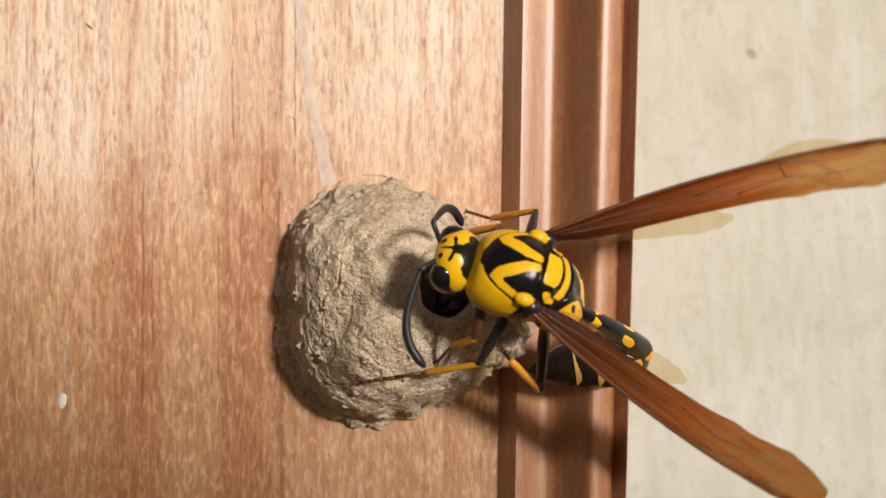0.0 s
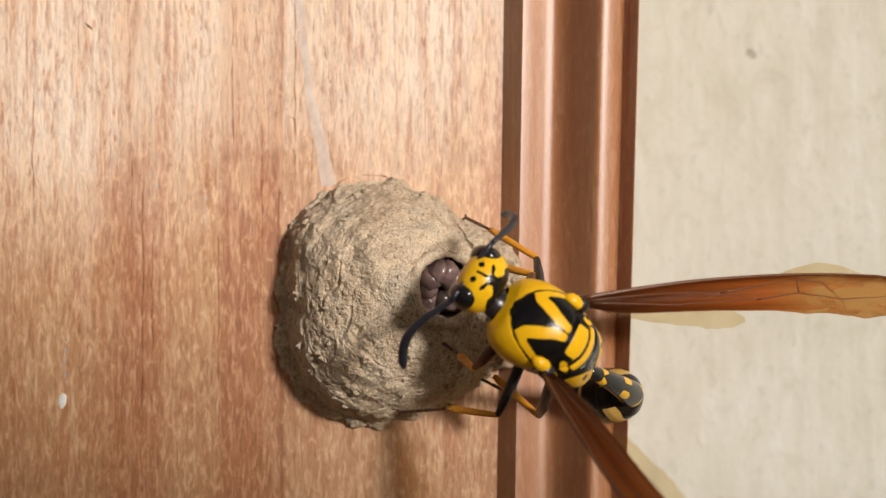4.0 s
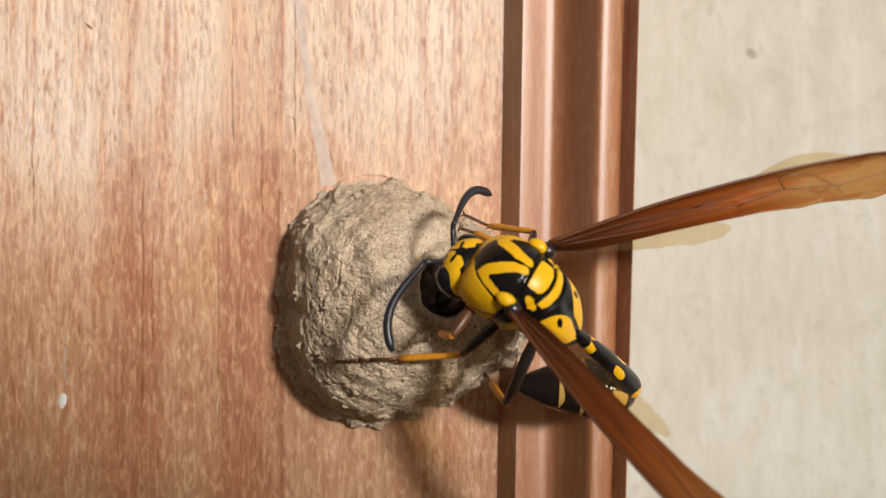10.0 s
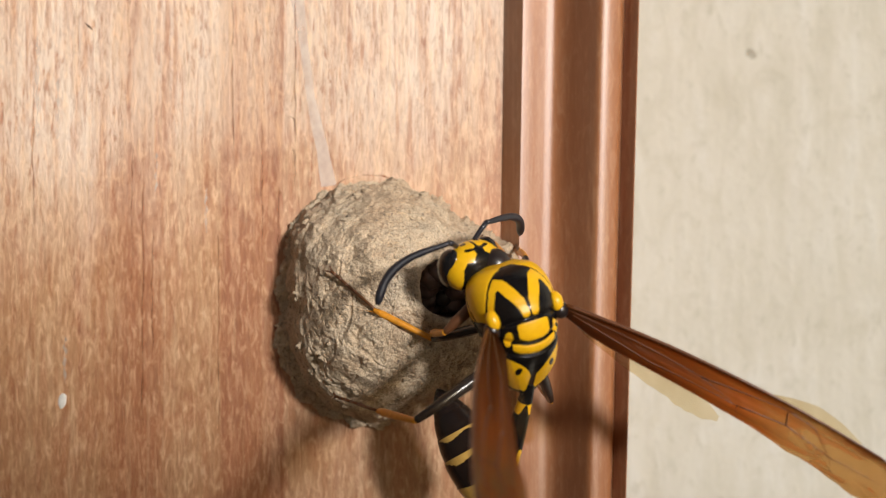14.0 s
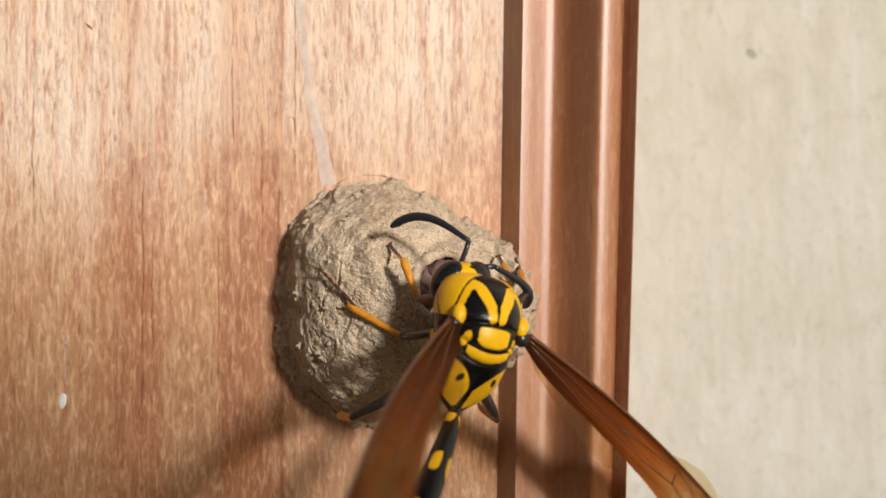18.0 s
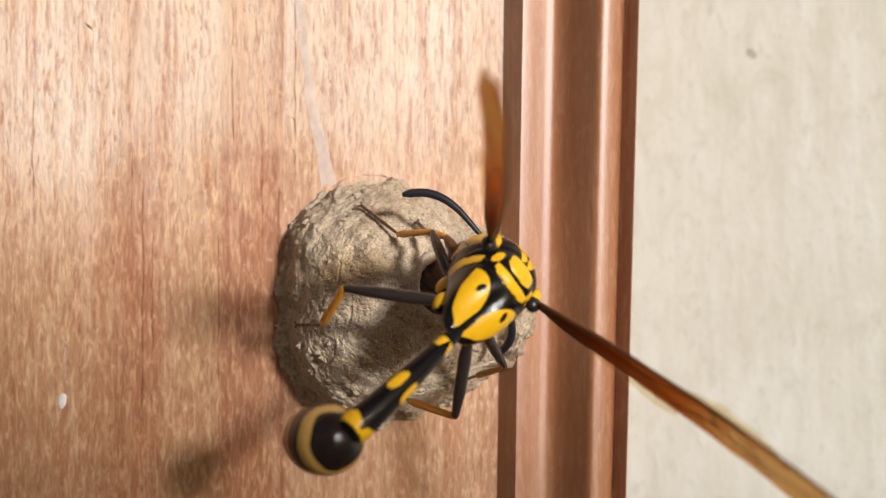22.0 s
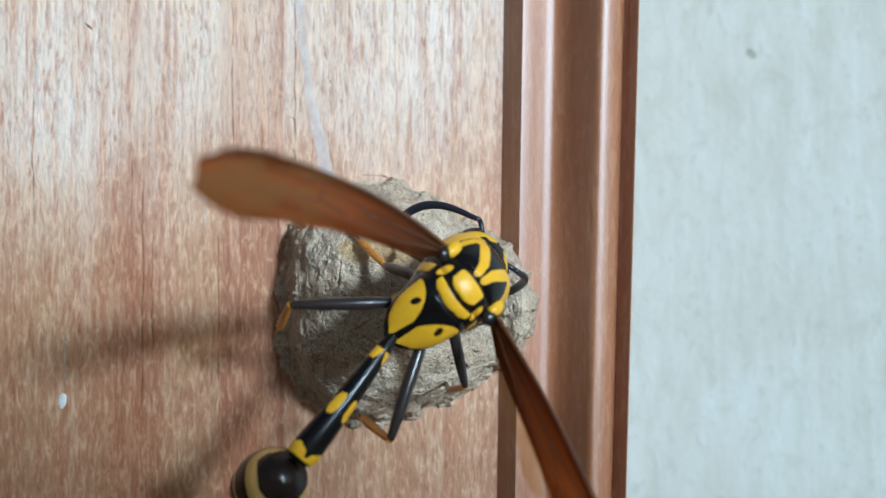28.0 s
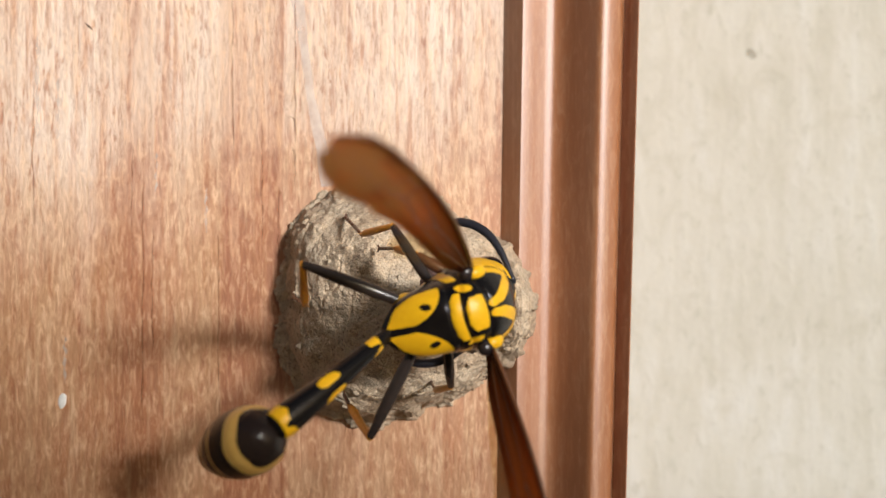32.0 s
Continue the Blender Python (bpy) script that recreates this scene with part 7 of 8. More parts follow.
    walk(piece["right_fore_tibia"], keyed([
        (0, 1.59, -4.11, -2.8, -40, 61.5, -3.8), (0.5, 1.03, -3.89, -3.15, -23.1, 55.8, 10), (1, 0.51, -3.54, -3.44, -11.7, 48.8, 17.5),
        (1.5, 0.72, -3.61, -3.46, -11.5, 48.6, 15.9), (2, 0.93, -3.67, -3.47, -10.6, 47, 14.8), (2.5, 2.04, -3.41, -3.93, 0.3, 61.8, 1.5),
        (3, 4.47, -2.78, -1.77, -43.9, 72.7, -15.1), (3.5, 0.87, -3.52, -3.66, -19.1, 67.1, 3.7), (5.5, 3.46, -3.45, -3.03, -42.3, 55.7, -23.8),
        (6, 2.93, -3.76, -3.02, -45.8, 57.1, -14.2), (7, 2.78, -3.49, -3.57, -43.3, 43, -19.5), (8, 1.75, -3.75, -3.53, -35.4, 39.8, -22.7),
        (9, 1.51, -3.73, -3.55, -32.9, 39.3, -22.7), (10, 2.33, -3.68, -3.51, -36, 36.9, -21.5), (11, 1.9, -3.99, -3.08, -31.5, 42.5, -21.2),
        (12, 3.12, -3.09, -3.82, -62.3, 62.4, -45.1), (12.5, 4.54, -2.62, -2.14, -89, 67.7, -64.8), (13, 4.03, -1.38, -4, -56.5, 68.5, -16.8),
        (14, 3.88, -1.83, -4.04, -48.6, 65.6, -22.8), (14.5, 4.31, -2.28, -3.25, -45.4, 48.2, -14.6), (16.5, 4.42, -2.04, -3.26, -43.6, 55.2, -19.4),
        (17, 4.51, -1.73, -3.27, -53.2, 62.5, -28.1), (18, 3.98, -3.3, -2.35, -52.7, 49.6, -16), (18.5, 4.46, -2.52, -0.72, -85.3, 50.1, -26),
        (19, 4.69, -1.9, -2.76, -95.5, 52.9, 4.4), (19.5, 4.72, -2.31, -1.91, -100.9, 45.5, 0.9), (20, 4.46, -2.66, -1, -105.8, 38, -1.7),
        (20.5, 4.52, -2.69, -1.98, -112.1, 42.7, -5.8), (21, 4.29, -2.7, -2.84, -119.3, 47.3, -10.1), (21.5, 4.58, -2.6, -1.82, -124, 35.9, -9.5),
        (22, 4.52, -2.43, -0.76, -129, 24.5, -8.8), (22.5, 4.7, -2.35, -1.5, -136.8, 29.5, -10.6), (23, 4.71, -2.26, -2.23, -144.8, 34.7, -12.5),
        (23.5, 4.13, -2.73, -3.12, -151.4, 39.6, -16.4), (24, 3.23, -3.04, -3.8, -159.3, 44.3, -21), (24.5, 3.65, -3.24, -3.14, -164.4, 39.8, -17.9),
        (25, 3.89, -3.37, -2.39, -170.2, 35.1, -15.3), (25.5, 4.1, -3.16, -2.37, 168.1, 50.7, -17.7), (27.5, 4.55, -2.67, -1.67, 167.1, 35, -1.7),
        (28, 3.08, -3.66, -3.08, 153.7, 61.3, -17.9), (28.5, 3.21, -3.69, -2.88, 152.1, 50.7, -16.2), (29, 3.32, -3.71, -2.67, 150.3, 40.1, -15.3),
        (29.5, 3.81, -3.16, -3.04, 149.8, 34.7, -12.1), (30, 4.16, -2.54, -3.27, 148.1, 28.8, -9.3), (30.5, 3.87, -3.01, -3.17, 144.6, 28.4, -13),
        (31, 3.49, -3.43, -3.03, 140.8, 27.6, -16.6), (31.5, 3.58, -3.34, -3.07, 125.8, 41.7, -20.8), (32, 3.65, -3.12, -3.31, 104.6, 53.8, -31.2),
    ]))
    walk(piece["right_forewing"], keyed([
        (0, -0.35, -2.35, 1.35, -55.2, -20.3, -152.1), (0.5, -0.35, -2.35, 1.35, -74.8, -12.3, -139.8), (1, -0.35, -2.35, 1.35, -85.7, -6.5, -143.3),
        (1.5, -0.35, -2.35, 1.35, -67.7, -9, -154.5), (2, -0.35, -2.35, 1.35, -64.3, -12.6, -143.5), (2.5, -0.35, -2.35, 1.35, -76.8, -2.3, -153),
        (3, -0.35, -2.35, 1.35, -63.1, -3.1, -143.8), (3.5, -0.35, -2.35, 1.35, -67.8, -3.2, -147), (5.5, -0.35, -2.35, 1.35, -52.2, -8.9, -140.7),
        (6, -0.35, -2.35, 1.35, -44.7, -11.2, -135.7), (7, -0.35, -2.35, 1.35, -39.3, -14.3, -132.9), (8, -0.35, -2.35, 1.35, -37.7, -21, -139.7),
        (9, -0.35, -2.35, 1.35, -39.9, -19.4, -140.8), (10, -0.35, -2.35, 1.35, -42.9, -12.8, -138.3), (11, -0.35, -2.35, 1.35, -50.9, -12.4, -141.3),
        (12, -0.35, -2.35, 1.35, -53.9, -8.2, -140.3), (12.5, -0.35, -2.35, 1.35, -61.6, -9.7, -136.9), (13, -0.35, -2.35, 1.35, -52.9, -3.3, -133.7),
        (14, -0.35, -2.35, 1.35, -53.6, -14.6, -137.5), (14.5, -0.35, -2.35, 1.35, -37.2, -8.7, -131.7), (16.5, -0.35, -2.35, 1.35, -46.6, -2.4, -124.9),
        (17, -0.35, -2.35, 1.35, -61.1, -0.2, -123.3), (18, -0.35, -2.35, 1.35, -59.7, 8.9, -118), (18.5, -0.35, -2.35, 1.35, -5.8, -50.2, -164),
        (19, -0.35, -2.35, 1.35, -21.2, -35.4, -140), (19.5, -0.35, -2.35, 1.35, 10.5, -35.4, -140), (20, -0.35, -2.35, 1.35, 24.1, -34.5, -142.2),
        (20.5, -0.35, -2.35, 1.35, 20.7, -36.2, -145.1), (21, -0.35, -2.35, 1.35, 15.7, -37.7, -148.7), (21.5, -0.35, -2.35, 1.35, 51.7, -34.2, -149.9),
        (22, -0.35, -2.35, 1.35, 69.9, -30.3, -152.4), (22.5, -0.35, -2.35, 1.35, 61.5, -31.6, -150.6), (23, -0.35, -2.35, 1.35, 32.8, -31.9, -149.3),
        (23.5, -0.35, -2.35, 1.35, 28.6, -34.2, -150.8), (24, -0.35, -2.35, 1.35, 24.6, -36.5, -152.5), (24.5, -0.35, -2.35, 1.35, 29.9, -34.8, -149.5),
        (25, -0.35, -2.35, 1.35, 35.4, -33.3, -147), (25.5, -0.35, -2.35, 1.35, 7.3, -30.7, -143.4), (27.5, -0.35, -2.35, 1.35, 33.8, -29.3, -134),
        (28, -0.35, -2.35, 1.35, -10.5, -31.4, -134.2), (28.5, -0.35, -2.35, 1.35, 9, -32.7, -136.1), (29, -0.35, -2.35, 1.35, 29.5, -33.1, -141.5),
        (29.5, -0.35, -2.35, 1.35, 56.7, -30.5, -140.6), (30, -0.35, -2.35, 1.35, 66.7, -28, -140), (30.5, -0.35, -2.35, 1.35, 68.1, -27.9, -143.6),
        (31, -0.35, -2.35, 1.35, 69.5, -27.8, -147.1), (31.5, -0.35, -2.35, 1.35, 26.9, -34.7, -135.8), (32, -0.35, -2.35, 1.35, 2.6, -34.8, -131),
    ]))
    walk(piece["right_hind_femur"], keyed([
        (0, -3.9, -2.3, -4.6, -43.3, -51.3, 38.7), (0.5, -3.9, -2.3, -4.6, -25.1, -51.3, 38.7), (1, -3.9, -2.3, -4.6, -11.3, -51.3, 38.7),
        (1.5, -3.9, -2.3, -4.6, -10.8, -51.3, 38.7), (2, -3.9, -2.3, -4.6, -10.1, -51.3, 38.7), (2.5, -3.9, -2.3, -4.6, 20.8, -51.3, 38.7),
        (3, -3.9, -2.3, -4.6, -23.5, -51.3, 38.7), (3.5, -3.9, -2.3, -4.6, -3.9, -51.3, 38.7), (5.5, -3.9, -2.3, -4.6, -38.7, -51.3, 38.7),
        (6, -3.9, -2.3, -4.6, -40.4, -51.3, 38.7), (7, -3.9, -2.3, -4.6, -48.7, -51.3, 38.7), (8, -3.9, -2.3, -4.6, -45.1, -51.3, 38.7),
        (9, -3.9, -2.3, -4.6, -42.9, -51.3, 38.7), (10, -3.9, -2.3, -4.6, -47.8, -51.3, 38.7), (11, -3.9, -2.3, -4.6, -37.9, -51.3, 38.7),
        (12, -3.9, -2.3, -4.6, -43.6, -51.3, 38.7), (12.5, -3.9, -2.3, -4.6, -43.5, -51.3, 38.7), (13, -5.37, -2.46, -7.71, -30.6, -59.4, 24.6),
        (14, -6.14, -3.06, -7.01, -28.1, -48.7, 27.6), (14.5, -3.93, -3.83, -7.78, -57, -60.8, 60.6), (16.5, -4.53, -3.89, -7.55, -43.3, -56.7, 52.6),
        (17, -5.39, -4.08, -7.01, -33.5, -48.7, 45), (18, -3.91, -5.42, -6.67, -46.6, -44.3, 70.7), (18.5, -5.68, -4.5, -6.52, -51.7, -42.5, 46),
        (19, -8.31, -3.36, -3.13, -21.8, -8.4, 20.9), (19.5, -4.75, -4.91, -6.78, -46.3, -45.6, 58.3), (20, -3.37, -5.53, -6.71, -63.2, -44.9, 77.6),
        (20.5, -4.14, -5.44, -6.57, -56.1, -43, 68.2), (21, -4.96, -5.3, -6.3, -49.4, -39.8, 58.7), (21.5, -3.12, -5.56, -6.74, -71.3, -45.1, 80.8),
        (22, -1.53, -5.66, -6.61, -92.3, -43.5, 100.8), (22.5, -2.4, -5.69, -6.66, -82, -44.2, 90), (23, -3.36, -5.68, -6.56, -71, -43, 78.1),
        (23.5, -4.2, -5.43, -6.55, -62.9, -42.9, 67.5), (24, -5.08, -5.1, -6.42, -54.6, -41.2, 56.2), (24.5, -3.92, -5.5, -6.6, -65.2, -43.4, 71),
        (25, -2.85, -5.76, -6.57, -75, -43, 84.5), (25.5, -7.3, -4.39, -4.66, -33.9, -22.6, 33.9), (27.5, -2.24, -5.16, -7.14, -73.5, -50.6, 92.2),
        (28, -7.43, -4.66, -3.94, -26.3, -15.8, 35.3), (28.5, -5.74, -5.08, -5.94, -40.2, -35.7, 49.9), (29, -4.42, -5.22, -6.66, -56.4, -44.2, 63.8),
        (29.5, -3.02, -4.97, -7.26, -71.6, -52.3, 80.8), (30, -1.83, -4.58, -7.54, -89.2, -56.6, 99.3), (30.5, -1.99, -4.79, -7.41, -88.6, -54.5, 96.3),
        (31, -2.17, -4.99, -7.28, -88.1, -52.5, 93.4), (31.5, -3.67, -5.52, -6.66, -60.2, -44.1, 74), (32, -5.52, -5.94, -4.99, -38.3, -25.8, 57.2),
    ]))
    walk(piece["right_hind_tarsus"], keyed([
        (0, -1.6, -3, -8, -21.6, -7.8, 24.3), (0.5, -1.6, -3, -8, -16.3, 3, 13.2), (1, -1.6, -3, -8, -12.9, 33.7, -0.1),
        (1.5, -1.6, -3, -8, -11.4, 30.5, 0.2), (2, -1.6, -3, -8, -9.9, 27.7, 0.2), (2.5, -1.6, -3, -8, -1.9, 48.5, -5.2),
        (3, -1.6, -3, -8, -22.6, 43.3, -1.9), (3.5, -1.6, -3, -8, -15, 39.8, -1.7), (5.5, -1.6, -3, -8, -21.8, -13.6, 26.1),
        (6, -1.6, -3, -8, -23.4, -6.4, 26.7), (7, -1.6, -3, -8, -32.8, 24.1, 20.2), (8, -1.6, -3, -8, -27.1, 0.5, 30),
        (9, -1.6, -3, -8, -25.4, 1.4, 26.6), (10, -1.6, -3, -8, -28.7, 14.1, 23.8), (11, -1.6, -3, -8, -21.5, -4.4, 22.8),
        (12, -1.6, -3, -8, -23.8, 17.9, 15.2), (12.5, -1.6, -3, -8, -22.6, 0.8, 22.5), (13, -3.62, -3.72, -11.98, -116.4, 75.5, -41),
        (14, -5.2, -4.36, -11.54, -65.6, 70.1, -42.7), (14.5, -1.88, -5.29, -11.83, -40.3, 53.6, -31.5), (16.5, -2.37, -4.68, -11.72, -117.3, 68.2, -21.7),
        (17, -3.87, -4.68, -11.48, -81.8, 69.5, -18), (18, -2.27, -6.43, -10.99, -112.7, 60.3, -44.9), (18.5, -4.24, -6.11, -10.82, 168.5, 57.3, -51.7),
        (19, -6.33, -3.03, -7.5, -162.7, 56.8, -8.6), (19.5, -2.75, -4.06, -10.98, -134.3, 50.6, -1.7), (20, -1.31, -4.25, -10.83, -176.6, 45.3, -11.2),
        (20.5, -2.23, -4.12, -10.73, -163.6, 48.6, -12.1), (21, -3.2, -3.92, -10.49, -147.9, 51.7, -12.5), (21.5, -0.6, -4.36, -10.6, -145.6, 41.5, -9.1),
        (22, 1.69, -4.62, -9.98, -148.9, 30.7, -8), (22.5, 0.82, -4.92, -10.09, -139.3, 34.5, -6.6), (23, -0.13, -5.17, -10.07, -134.2, 38.5, -6.5),
        (23.5, -1.27, -5.34, -10.28, -132, 41.8, -10), (24, -2.47, -5.44, -10.4, -130.3, 45, -14.2), (24.5, -1.36, -5, -10.57, -142.9, 40.9, -13.4),
        (25, -0.52, -4.42, -10.47, -166.8, 36.5, -14.4), (25.5, -4.89, -3.74, -8.75, 167.7, 52.9, -18.4), (27.5, 0.27, -2.83, -10.49, -148.5, 36.2, 6.8),
        (28, -5.71, -3.59, -8.36, -163.6, 63.4, -6.4), (28.5, -3.59, -3.58, -9.89, -150.8, 51.8, -3.3), (29, -1.91, -3.33, -10.22, -147.1, 39.3, -3.6),
        (29.5, -0.09, -3.35, -10.64, -149, 33.7, -0.8), (30, 1.51, -3.21, -10.66, -158.6, 28.1, 0.3), (30.5, 1.37, -3.5, -10.53, -147.1, 26.8, -0.5),
        (31, 1.23, -3.77, -10.4, -136.7, 25.5, -1.4), (31.5, -0.91, -4.41, -10.34, -141.7, 41.9, -0.5), (32, -3.43, -5.01, -9.19, -165.5, 57.8, -8),
    ]))
    walk(piece["right_hind_tibia"], keyed([
        (0, -3.9, -2.3, -4.6, -40.9, 54.7, -16.9), (0.5, -3.9, -2.3, -4.6, -30.8, 54.7, -16.9), (1, -3.9, -2.3, -4.6, -20.2, 54.7, -16.9),
        (1.5, -3.9, -2.3, -4.6, -18.2, 54.7, -16.9), (2, -3.9, -2.3, -4.6, -16, 54.7, -16.9), (2.5, -3.9, -2.3, -4.6, -6.1, 54.7, -16.9),
        (3, -3.9, -2.3, -4.6, -31.3, 54.7, -16.9), (3.5, -3.9, -2.3, -4.6, -23, 54.7, -16.9), (5.5, -3.9, -2.3, -4.6, -39.8, 54.7, -16.9),
        (6, -3.9, -2.3, -4.6, -43.7, 54.7, -16.9), (7, -3.9, -2.3, -4.6, -58.6, 54.7, -16.9), (8, -3.9, -2.3, -4.6, -52.3, 54.7, -16.9),
        (9, -3.9, -2.3, -4.6, -48.3, 54.7, -16.9), (10, -3.9, -2.3, -4.6, -53.8, 54.7, -16.9), (11, -3.9, -2.3, -4.6, -40.1, 54.7, -16.9),
        (12, -3.9, -2.3, -4.6, -42.9, 54.7, -16.9), (12.5, -3.9, -2.3, -4.6, -42.8, 54.7, -16.9), (13, -5.37, -2.46, -7.71, -34.4, 63.3, -35.9),
        (14, -6.14, -3.06, -7.01, -70, 70.5, -54), (14.5, -3.93, -3.83, -7.78, -73, 58.1, -35.4), (16.5, -4.53, -3.89, -7.55, -68.8, 61.1, -19.9),
        (17, -5.39, -4.08, -7.01, -87, 70, -21.6), (18, -3.91, -5.42, -6.67, -118.8, 65.9, -31.6), (18.5, -5.68, -4.5, -6.52, -177.9, 63.3, -48.4),
        (19, -8.31, -3.36, -3.13, -133.1, 65.2, 9.4), (19.5, -4.75, -4.91, -6.78, -118.1, 62.7, 23), (20, -3.37, -5.53, -6.71, -110.8, 59.5, 31.9),
        (20.5, -4.14, -5.44, -6.57, -101.6, 60.8, 34.9), (21, -4.96, -5.3, -6.3, -92.2, 62, 38.2), (21.5, -3.12, -5.56, -6.74, -109.7, 54.1, 25.5),
        (22, -1.53, -5.66, -6.61, -122, 44.9, 17.9), (22.5, -2.4, -5.69, -6.66, -122.5, 46, 13.5), (23, -3.36, -5.68, -6.56, -122.7, 47, 8.9),
        (23.5, -4.2, -5.43, -6.55, -130.3, 51.9, 1.8), (24, -5.08, -5.1, -6.42, -142.2, 56.5, -7.4), (24.5, -3.92, -5.5, -6.6, -124.7, 56.7, 10.9),
        (25, -2.85, -5.76, -6.57, -109.9, 55.5, 29.9), (25.5, -7.3, -4.39, -4.66, -114.4, 58.5, 15.1), (27.5, -2.24, -5.16, -7.14, -102.9, 44.3, 42.9),
        (28, -7.43, -4.66, -3.94, -99, 65.4, 31.8), (28.5, -5.74, -5.08, -5.94, -96.8, 56.4, 34.8), (29, -4.42, -5.22, -6.66, -98.9, 48.5, 36.9),
        (29.5, -3.02, -4.97, -7.26, -113.1, 45.2, 28.9), (30, -1.83, -4.58, -7.54, -126.9, 40.8, 22.2), (30.5, -1.99, -4.79, -7.41, -125.8, 40.9, 21),
        (31, -2.17, -4.99, -7.28, -124.9, 40.9, 19.7), (31.5, -3.67, -5.52, -6.66, -117.4, 51.1, 21.8), (32, -5.52, -5.94, -4.99, -106.4, 61.4, 24.1),
    ]))
    walk(piece["right_mid_femur"], keyed([
        (0, -0.42, -6.05, -2.88, 8.2, -8, 87.4), (0.5, -0.84, -5.79, -3.79, 6, -18.9, 82.1), (1, -1.17, -5.35, -4.62, 4.3, -29.6, 76.8),
        (1.5, -0.92, -5.44, -4.55, 3.4, -28.6, 80.4), (2, -0.65, -5.53, -4.45, 2.4, -27.3, 84.1), (2.5, 0.35, -4.84, -5.44, 19.6, -41.3, 98.6),
        (3, 2.37, -5.02, -3.87, 23.8, -19.9, 124), (3.5, 0.95, -5, -5.08, 24.1, -35.9, 106.9), (5.5, 1.54, -5.28, -4.29, 16.3, -25.2, 113.1),
        (6, 1.39, -5.53, -3.85, 6.2, -19.7, 110.2), (7, 2.31, -5.21, -3.46, 7.3, -14.9, 122.1), (8, 0.69, -5.82, -3.56, -5.4, -16.1, 100.9),
        (9, 0.7, -5.81, -3.6, -3.2, -16.7, 101.1), (10, 1.05, -5.75, -3.52, 0, -15.6, 105.4), (11, 0.64, -5.84, -3.53, 4.7, -15.7, 100.3),
        (12, 1.55, -5.23, -4.37, 19.5, -26.3, 113.4), (12.5, -0.55, -6, -3.13, 2.1, -10.9, 85.9), (13, 3.57, -3.16, -4.64, 12.9, -29.8, 152.6),
        (14, 3.33, -3.51, -4.7, 17.1, -30.7, 146.8), (14.5, 3.9, -3.68, -3.23, 6.6, -12.1, 148.9), (16.5, 4.17, -3.2, -3.19, 8.2, -11.6, 155.4),
        (17, 4.34, -2.81, -3.08, 13.8, -10.3, 160.5), (18, 3.49, -4.42, -2.42, 6.6, -2.6, 138.9), (18.5, 2.05, -5.28, -3.71, -14.6, -17.9, 118.9),
        (19, -1.82, -5.23, -4.46, -39.9, -27.5, 68.1), (19.5, -0.53, -5.46, -4.61, -52.8, -29.4, 85.6), (20, 0.47, -5.61, -4.23, -62.1, -24.5, 98.6),
        (20.5, 0.01, -5.64, -4.26, -57.5, -24.9, 92.7), (21, -0.49, -5.65, -4.23, -52.8, -24.5, 86.3), (21.5, 0.66, -5.7, -3.94, -65.4, -20.8, 100.8),
        (22, 1.54, -5.64, -3.33, -75.1, -13.3, 111.4), (22.5, 1.37, -5.65, -3.52, -71, -15.6, 109.4), (23, 1.16, -5.66, -3.7, -66.8, -17.8, 107),
        (23.5, 0.17, -5.76, -3.96, -62.8, -21.1, 94.6), (24, -0.99, -5.69, -4, -56.6, -21.5, 80), (24.5, -0.06, -5.76, -3.98, -62.9, -21.3, 91.7),
        (25, 0.76, -5.73, -3.8, -68.1, -19, 102), (25.5, -0.38, -5.54, -4.47, -52.7, -27.5, 87.6), (27.5, 2.4, -5.05, -3.77, -70.2, -18.6, 124),
        (28, -1.1, -5.61, -4.14, -39.2, -23.3, 78.4), (28.5, 0.04, -5.71, -4.11, -52.5, -22.9, 93), (29, 0.98, -5.73, -3.66, -63.3, -17.3, 104.6),
        (29.5, 1.99, -5.39, -3.5, -69.5, -15.3, 117.6), (30, 2.79, -4.97, -3.13, -73.6, -10.9, 128.5), (30.5, 2.42, -5.26, -3.02, -73.6, -9.6, 122.8),
        (31, 2, -5.52, -2.9, -73.7, -8.2, 117), (31.5, 1.87, -5.33, -3.83, -62.3, -19.5, 116.6), (32, 1, -5.3, -4.61, -49.3, -29.4, 106.4),
    ]))
